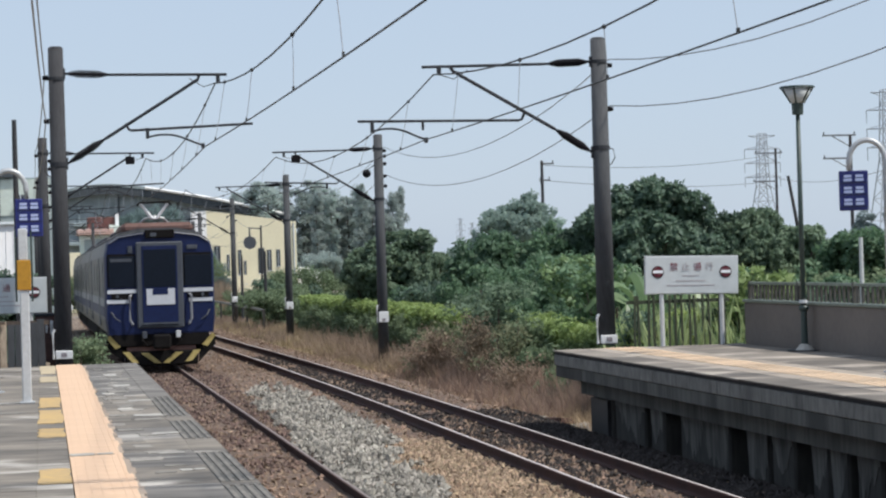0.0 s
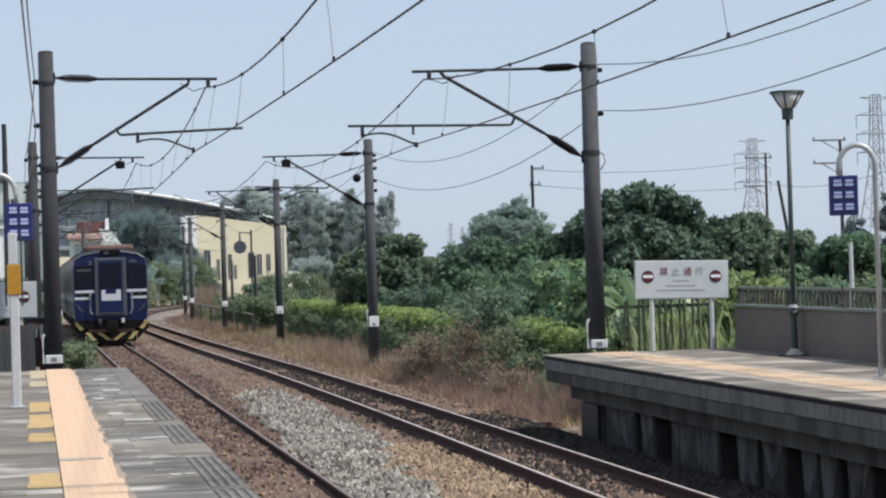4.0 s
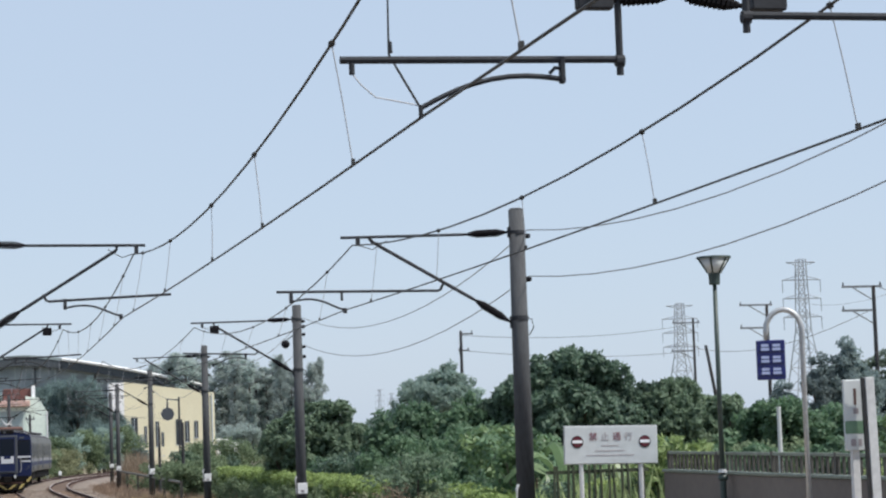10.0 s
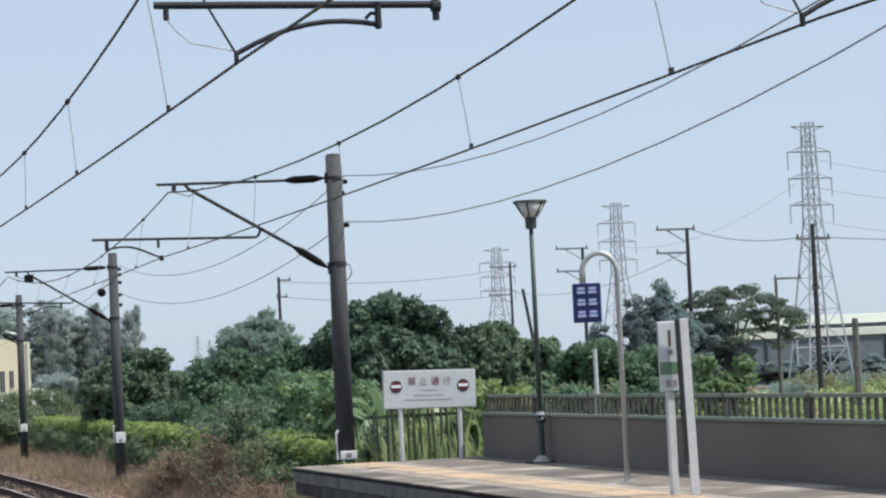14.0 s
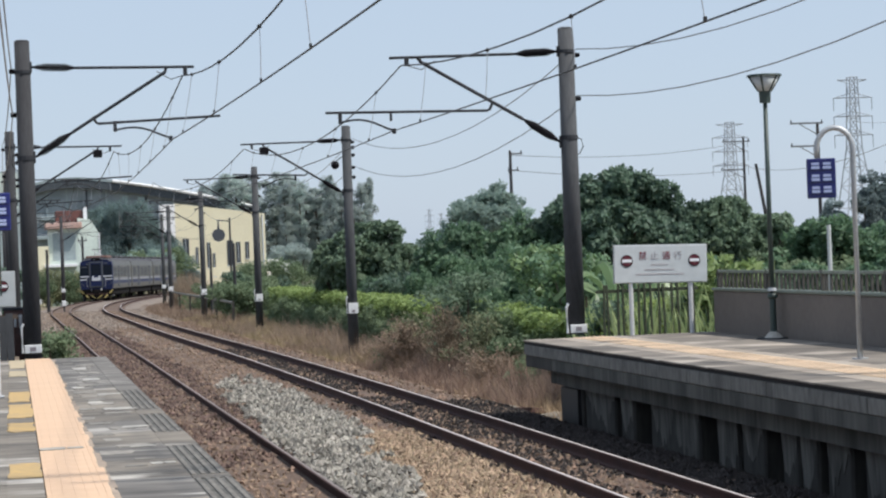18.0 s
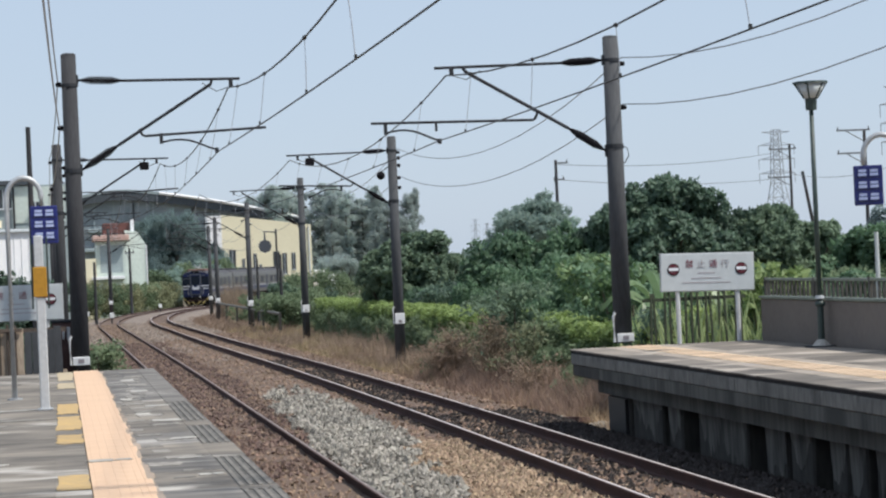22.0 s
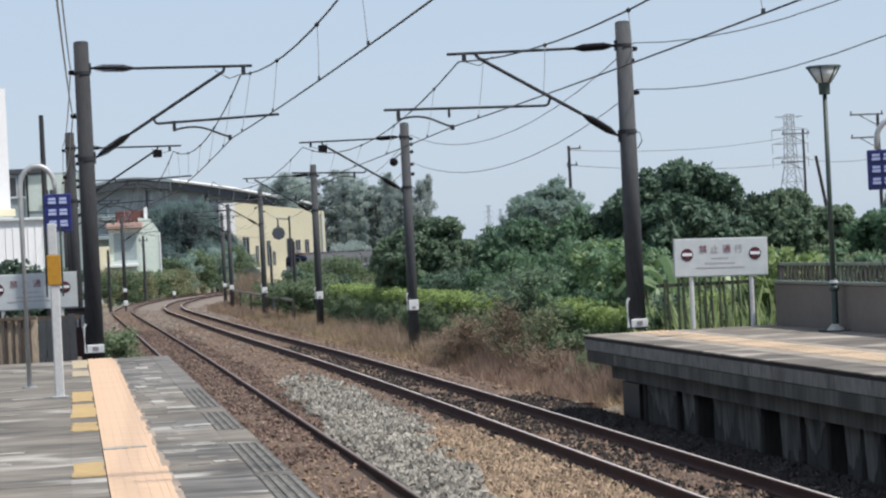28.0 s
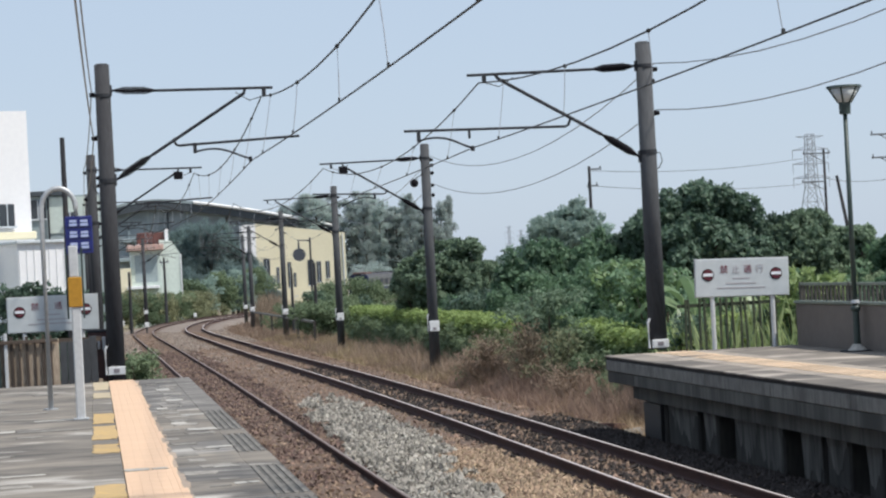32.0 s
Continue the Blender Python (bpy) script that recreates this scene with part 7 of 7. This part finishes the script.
utility_pole(2.4, 150, 3.6, (), "low dark signal post", 0, 0.1)
for a, b, s in (((51, 120, 9.9), (49.1, 100, 8.2), 0.5), ((35.9, 160, 9.3), (67, 200, 11.5), 0.6), ((67, 200, 9.3), (51, 120, 8.6), 1.2), ((113, 230, 20.8), (170, 260, 22), 2.0), ((113, 230, 24), (170, 260, 25), 2.0), ((113, 230, 17), (170, 260, 18), 2.0), ((49.1, 100, 8.1), (70, 95, 9), 0.8), ((128.4, 330, 20), (111, 230, 21), 2.5), ((35.9, 160, 8.2), (67, 200, 9.0), 0.5)):
    pts = []
    for i in range(13):
        u = i / 12
        q = Vector(a).lerp(Vector(b), u)
        q.z -= 4 * s * u * (1 - u)
        pts.append(q)
    solo("power_line", tube(B(), pts, 0.018, 4), WIRE, "thin sagging power line between far poles", "power line", "", "power lines")


def signal_board(x, y):
    s = thing("trackside_signal", "dull grey trackside signal disc hung from a bracket post", "signal", pose(x, y, -0.35))
    part("post", rod(B(), (0.85, 0, -1.6), (0.85, 0, 5.95), 0.09, 0.07, 8), POLE_D, s)
    part("arm", rod(B(), (0.85, 0, 5.72), (-0.1, 0, 5.80), 0.05, 0.04, 6), POLE_D, s)
    part("head", disc(B(), (0, -0.06, 4.7), 0.50, 0.1, 8), TGREY, s, "dull grey eight-sided disc")
    part("hanger", rod(B(), (0, 0, 5.12), (0, 0, 5.82), 0.09, 0.05, 6), TGREY, s)


signal_board(15.3, 168)
for x, y in ((3.4, 150), (9.0, 205), (12.5, 152), (2.0, 165)):
    k = thing("marker_post", "small white-topped trackside marker post", "marker post", pose(x, y, drop(y) - 0.5), "marker posts")
    part("post", rod(B(), (0, 0, 0), (0, 0, 0.75), 0.06, 0.06, 6), GALV, k)
    part("top", box(B(), -0.14, 0.14, -0.1, 0.1, 0.75, 1.1, 0.03), WHITE, k, "white top")
for i, (x, y) in enumerate(((12.2, 140), (13.0, 156), (11.5, 118))):
    utility_pole(x, y, 3.6 + drop(y), (), "slim dark post beside the yellow hall", 0, 0.09)


# low guard rail in the grass by the bend
def guard_rail():
    g = thing("guard_rail", "low pale concrete rail in the grass by the bend", "guard rail", pose(0, 0, 0))
    for i in range(6):
        y = 110 + 10.6 * i
        x, z = 10.6 + 0.012 * (y - 110), 0.46 - 0.02 * i
        part("rail_post", box(B(), x - 0.06, x + 0.06, y - 0.06, y + 0.06, drop(y) - 1.0, z + 0.06), CONC_D, g)
        if i < 5:
            part("rail_beam", tube(B(), [(x, y, z), (x + 0.127, y + 10.6, z - 0.02)], 0.07, 6), CONC_F, g)


guard_rail()


# ---- train ----
CAR = 17.5


def car_mesh_parts(t, tail):
    """One car: its rear end at y = 0, its length along +y, rail level at z = 0."""
    prof = [(-1.38, 1.0), (-1.43, 1.35), (-1.43, 3.0), (-1.34, 3.38), (-1.05, 3.58), (-0.5, 3.68), (0.5, 3.68), (1.05, 3.58), (1.34, 3.38), (1.43, 3.0), (1.43, 1.35), (1.38, 1.0)]
    L0, L1 = (0.35 if tail else 0.25), CAR - 0.25
    bm = B()
    a = [bm.verts.new((x, L0, z)) for x, z in prof]
    b = [bm.verts.new((x, L1, z)) for x, z in prof]
    n = len(prof)
    for i in range(n):
        bm.faces.new((a[i], a[(i + 1) % n], b[(i + 1) % n], b[i]))
    bm.faces.new(a)
    bm.faces.new(b[::-1])
    body = part("body", bm, TSTEEL, t, "corrugated stainless body shell")
    rf = B()
    rp = [(-1.30, 3.44), (-1.0, 3.63), (-0.5, 3.73), (0.5, 3.73), (1.0, 3.63), (1.30, 3.44)]
    ra = [rf.verts.new((x, L0 + 0.1, z)) for x, z in rp]
    rb = [rf.verts.new((x, L1 - 0.1, z)) for x, z in rp]
    for i in range(5):
        rf.faces.new((ra[i], ra[i + 1], rb[i + 1], rb[i]))
    rf.faces.new(ra[::-1])
    rf.faces.new(rb)
    part("roof_skin", rf, TROOFG, t, "dusty dark grey roof skin")
    for s in (-1, 1):
        x = s * 1.432
        part("blue_band", box(B(), x - 0.006, x + 0.006, L0 + 0.4, L1 - 0.3, 1.42, 1.68), TBLUE, t, "dark blue side band")
        part("white_band", box(B(), x - 0.007, x + 0.007, L0 + 0.4, L1 - 0.3, 1.70, 1.90), TBAND, t, "pale side band")
        for i in range(5):
            y = 2.4 + 3.0 * i
            if i in (1, 4):
                continue
            part("side_window", box(B(), x - 0.008, x + 0.008, y - 0.95, y + 0.95, 2.05, 2.85, 0.002), TGLASS, t)
        for y in (5.4, 14.4):
            d = part("side_door", box(B(), x - 0.009, x + 0.009, y - 0.7, y + 0.7, 1.12, 3.0, 0.002), TGREY, t)
            for k in (-0.35, 0.35):
                part("door_window", box(B(), x - 0.013, x + 0.013, y + k - 0.22, y + k + 0.22, 2.0, 2.75), TGLASS, d)
    part("underframe", box(B(), -1.2, 1.2, L0 + 0.2, L1 - 0.2, 0.45, 1.02, 0.03), TUNDER, t, "dirty dark underframe")
    for y in (3.4, CAR - 3.4):
        bg = part("bogie", box(B(), -0.95, 0.95, y - 1.3, y + 1.3, 0.35, 0.62, 0.04), TUNDER, t)
        for dy in (-1.05, 1.05):
            for s in (-1, 1):
                part("wheel", rod(B(), (s * 0.50, y + dy, 0.43), (s * 0.62, y + dy, 0.43), 0.43, 0.43, 16), TUNDER, bg)
    for y in (6.0, 11.0, 15.5):
        part("roof_unit", box(B(), -0.75, 0.75, y - 1.3, y + 1.3, 3.735, 3.90, 0.06), TROOFG, t, "grey roof cooling unit")
    return body


def tail_car():
    t = thing("train_car", "tail car of a navy-fronted electric train with yellow-striped skirt", "train", pose(0, 0, 0), "train cars")
    car_mesh_parts(t, True)
    # end face
    bm = B()
    prof = [(-1.38, 0.95), (-1.43, 1.35), (-1.43, 3.0), (-1.36, 3.34), (-1.08, 3.52), (-0.5, 3.62), (0.5, 3.62), (1.08, 3.52), (1.36, 3.34), (1.43, 3.0), (1.43, 1.35), (1.38, 0.95)]
    a = [bm.verts.new((x * 0.97, -0.02, z)) for x, z in prof]
    c = [bm.verts.new((x, 0.16, z)) for x, z in prof]
    b = [bm.verts.new((x * 1.002, 0.5, z)) for x, z in prof]
    n = len(prof)
    bm.faces.new(a)
    for p0, p1 in ((a, c), (c, b)):
        for i in range(n):
            bm.faces.new((p0[(i + 1) % n], p0[i], p1[i], p1[(i + 1) % n]))
    bm.faces.new(b[::-1])
    face = part("end_face", bm, TBLUE, t, "navy blue cab end")
    part("eave_line", tube(B(), [(-1.30, -0.03, 3.34), (-1.05, -0.04, 3.50), (-0.5, -0.05, 3.585), (-0.40, -0.05, 3.59)], 0.018, 5), TBAND, face, "white line under the roof")
    part("eave_line", tube(B(), [(1.30, -0.03, 3.34), (1.05, -0.04, 3.50), (0.5, -0.05, 3.585), (0.40, -0.05, 3.59)], 0.018, 5), TBAND, face, "white line under the roof")
    part("destination_box", box(B(), -0.36, 0.40, -0.10, -0.022, 3.46, 3.68, 0.02), TUNDER, face, "dark destination box")
    part("box_lamp", box(B(), -0.22, -0.06, -0.112, -0.101, 3.50, 3.60), TGREY, face)
    part("gangway_frame", box(B(), -0.61, 0.61, -0.10, -0.0215, 1.10, 3.36, 0.03), TGREY, face, "grey gangway frame")
    part("gangway_door", box(B(), -0.46, 0.46, -0.115, -0.101, 1.18, 3.26, 0.004), TBLUE, face, "navy gangway door")
    part("door_glass", box(B(), -0.42, 0.42, -0.124, -0.116, 2.18, 3.16, 0.002), TGLASS, face)
    part("door_plate", box(B(), -0.36, 0.38, -0.130, -0.116, 1.71, 2.13, 0.004), TWHITE, face, "white door plate")
    part("plate_badge", box(B(), -0.20, 0.20, -0.138, -0.131, 1.98, 2.14, 0.002), TBLUE, face)
    part("door_sill", box(B(), -0.50, 0.50, -0.17, -0.118, 1.20, 1.25), TGREY, face)
    for s in (-1, 1):
        x = s * 0.99
        part("cab_window", box(B(), x - 0.34, x + 0.37, -0.045, -0.021, 2.19, 3.00, 0.01), TGLASS, face, "dark cab window")
        part("window_frame", box(B(), x - 0.37, x + 0.37, -0.034, -0.0205, 2.20, 3.06, 0.01), TUNDER, face)
        part("white_stripe", box(B(), x - 0.38, x + 0.40, -0.040, -0.0205, 2.03, 2.13), TWHITE, face, "white stripe")
        part("white_stripe", box(B(), x - 0.40 + (0.0 if s < 0 else 0.16), x + 0.38 - (0.16 if s < 0 else 0.0), -0.040, -0.0205, 1.77, 1.87), TWHITE, face, "white stripe")
        part("lamp_recess", box(B(), x - 0.28, x + 0.28, -0.05, -0.0205, 1.88, 2.02), TUNDER, face)
        part("tail_lamp", disc(B(), (x + s * 0.12, -0.055, 1.955), 0.045, 0.02, 10), TGREY, face)
        part("handrail", tube(B(), [(s * 0.76, -0.03, 1.98), (s * 0.80, -0.14, 1.95), (s * 0.80, -0.14, 1.32), (s * 0.74, -0.14, 1.22), (s * 0.74, -0.03, 1.2)], 0.036, 6), TBAND, face, "pale grey handrail")
        part("step_rail", tube(B(), [(s * 1.28, -0.03, 1.55), (s * 1.20, -0.12, 1.40), (s * 1.05, -0.12, 1.30)], 0.02, 5), TGREY, face)
        part("jumper_cable", tube(B(), [(s * 0.48, -0.1, 1.0), (s * 0.5, -0.22, 0.78), (s * 0.36, -0.2, 0.62)], 0.03, 6), TUNDER, face)
        part("jumper_socket", box(B(), s * 0.44 - 0.06, s * 0.44 + 0.06, -0.2, -0.05, 0.84, 1.02, 0.01), POSTW if s > 0 else TGREY, face)
    part("number_bar", box(B(), -1.28, -0.72, -0.049, -0.0455, 2.86, 2.94), TGREY, face)
    part("corner_light", box(B(), 0.72, 1.0, -0.05, -0.021, 3.15, 3.26, 0.01), TGREY, face)
    part("corner_light", box(B(), -0.82, -0.70, -0.05, -0.021, 3.08, 3.26, 0.01), TGREY, face)
    # skirt and coupler
    sk = part("skirt", box(B(), -0.95, 0.95, -0.06, 0.25, 0.12, 0.50, 0.04), TUNDER, t, "dark skirt with yellow chevrons")
    for s in (-1, 1):
        bm = B()
        vs = [bm.verts.new(p) for p in ((s * 0.98, -0.02, 0.2), (s * 1.42, 0.10, 0.62), (s * 1.42, 0.10, 0.92), (s * 0.98, -0.02, 0.5))]
        r = bmesh.ops.extrude_face_region(bm, geom=[bm.faces.new(vs if s > 0 else vs[::-1])])
        bmesh.ops.translate(bm, vec=(0, 0.12, 0), verts=[v for v in r["geom"] if isinstance(v, bmesh.types.BMVert)])
        part("side_guard", bm, TUNDER, t)
    for s in (-1, 1):
        bm = B()
        for q in (((s * 1.06, -0.04, 0.64), (s * 1.20, -0.01, 0.58), (s * 1.42, 0.05, 0.86), (s * 1.34, 0.0, 0.94)), ((s * 0.02, -0.075, 0.18), (s * 0.18, -0.075, 0.18), (s * 0.56, -0.075, 0.46), (s * 0.34, -0.075, 0.46)), ((s * 0.60, -0.075, 0.20), (s * 0.78, -0.075, 0.22), (s * 1.02, -0.03, 0.50), (s * 0.84, -0.04, 0.50))):
            vs = [bm.verts.new((p[0], p[1] - 0.03, p[2])) for p in q]
            r = bmesh.ops.extrude_face_region(bm, geom=[bm.faces.new(vs)])
            bmesh.ops.translate(bm, vec=(0, 0.02, 0), verts=[v for v in r["geom"] if isinstance(v, bmesh.types.BMVert)])
        part("chevron", bm, TYELL, sk, "yellow warning chevron")
    part("tail_recess", box(B(), -0.9, 0.9, 0.02, 0.5, 0.5, 1.0, 0.02), TROOF, t, "rusty recess behind the coupler")
    part("coupler", box(B(), -0.16, 0.16, -0.32, 0.3, 0.62, 0.90, 0.05), TROOF, t, "rusty coupler")
    part("coupler_head", box(B(), -0.24, 0.24, -0.42, -0.24, 0.56, 0.94, 0.05), TUNDER, t)
    part("buffer_beam", box(B(), -1.25, 1.25, -0.02, 0.4, 0.62, 1.02, 0.03), TUNDER, t)
    # folded pantograph near the tail
    pg = part("pantograph", tube(B(), [(-0.5, 2.3, 3.80), (-0.25, 2.0, 4.02), (0.0, 1.9, 4.08), (0.25, 2.0, 4.02), (0.5, 2.3, 3.80)], 0.03, 6), STAIN, t, "pale folded pantograph")
    part("horn", tube(B(), [(0.0, 1.8, 4.02), (-0.07, 1.8, 4.03), (-0.36, 1.75, 4.42)], 0.045, 6), WHITE, pg)
    part("horn", tube(B(), [(0.0, 1.8, 4.02), (0.07, 1.8, 4.03), (0.36, 1.75, 4.42)], 0.045, 6), WHITE, pg)
    part("collector_bar", tube(B(), [(-0.46, 1.7, 4.36), (-0.40, 1.7, 4.45), (0.40, 1.7, 4.45), (0.46, 1.7, 4.36)], 0.03, 6), TUNDER, pg, "dark collector bar")
    part("roof_step", box(B(), -0.95, 0.95, 0.5, 4.4, 3.60, 3.88, 0.10), TROOF, t, "raised red-brown roof well")
    return t


def middle_car():
    t = thing("train_car", "silver-grey car of the electric train with dark windows", "train", pose(0, 0, 0), "train cars")
    car_mesh_parts(t, False)
    part("gangway", box(B(), -0.55, 0.55, -0.02, 0.24, 1.1, 3.2, 0.03), TUNDER, t, "dark gangway bellows")
    return t


TAIL = tail_car()
CARS = [TAIL, middle_car()]
CARS.append(copy_thing(CARS[1], pose(0, 0, 0)))

# the tail's way along the line: seconds, metres along +y
WAY = [(0, 59.7), (1, 66.2), (2, 73.0), (3, 80.4), (4, 88.3), (5, 96.2), (6, 104.2), (7, 112.2), (8, 120.2), (9, 128.6), (10, 136.8), (11.5, 147.6), (13, 158.2), (14.5, 168.6), (16, 179.8), (17.5, 193.2), (18.5, 203.6), (19.5, 214.3), (21, 230.6), (22.5, 245.4), (24.5, 267.5), (26.5, 286), (28.5, 302.4), (30.5, 316.3), (32, 324.5)]


def on_line(s):
    """The point of the near track s metres along it from y = 0."""
    y, left = 0.0, s
    while left > 0:
        d = min(1.0, left)
        g = (ltx(y + 0.5) - ltx(y - 0.5))
        y += d / math.sqrt(1 + g * g)
        left -= d
    return Vector((ltx(y), y, drop(y)))


def car_pose(s):
    a, b = on_line(s + 3.4), on_line(s + CAR - 3.4)
    d = (b - a).normalized()
    o = a - d * 3.4
    rz = -math.degrees(math.atan2(d.x, d.y))
    rx = math.degrees(math.asin(d.z))
    return pose(o.x + 0.08, o.y, o.z, rx, 0, rz)


def motions():
    for i, c in enumerate(CARS):
        walk(c, [(t, car_pose(y + 0.0 + CAR * i)) for t, y in WAY])


motions()
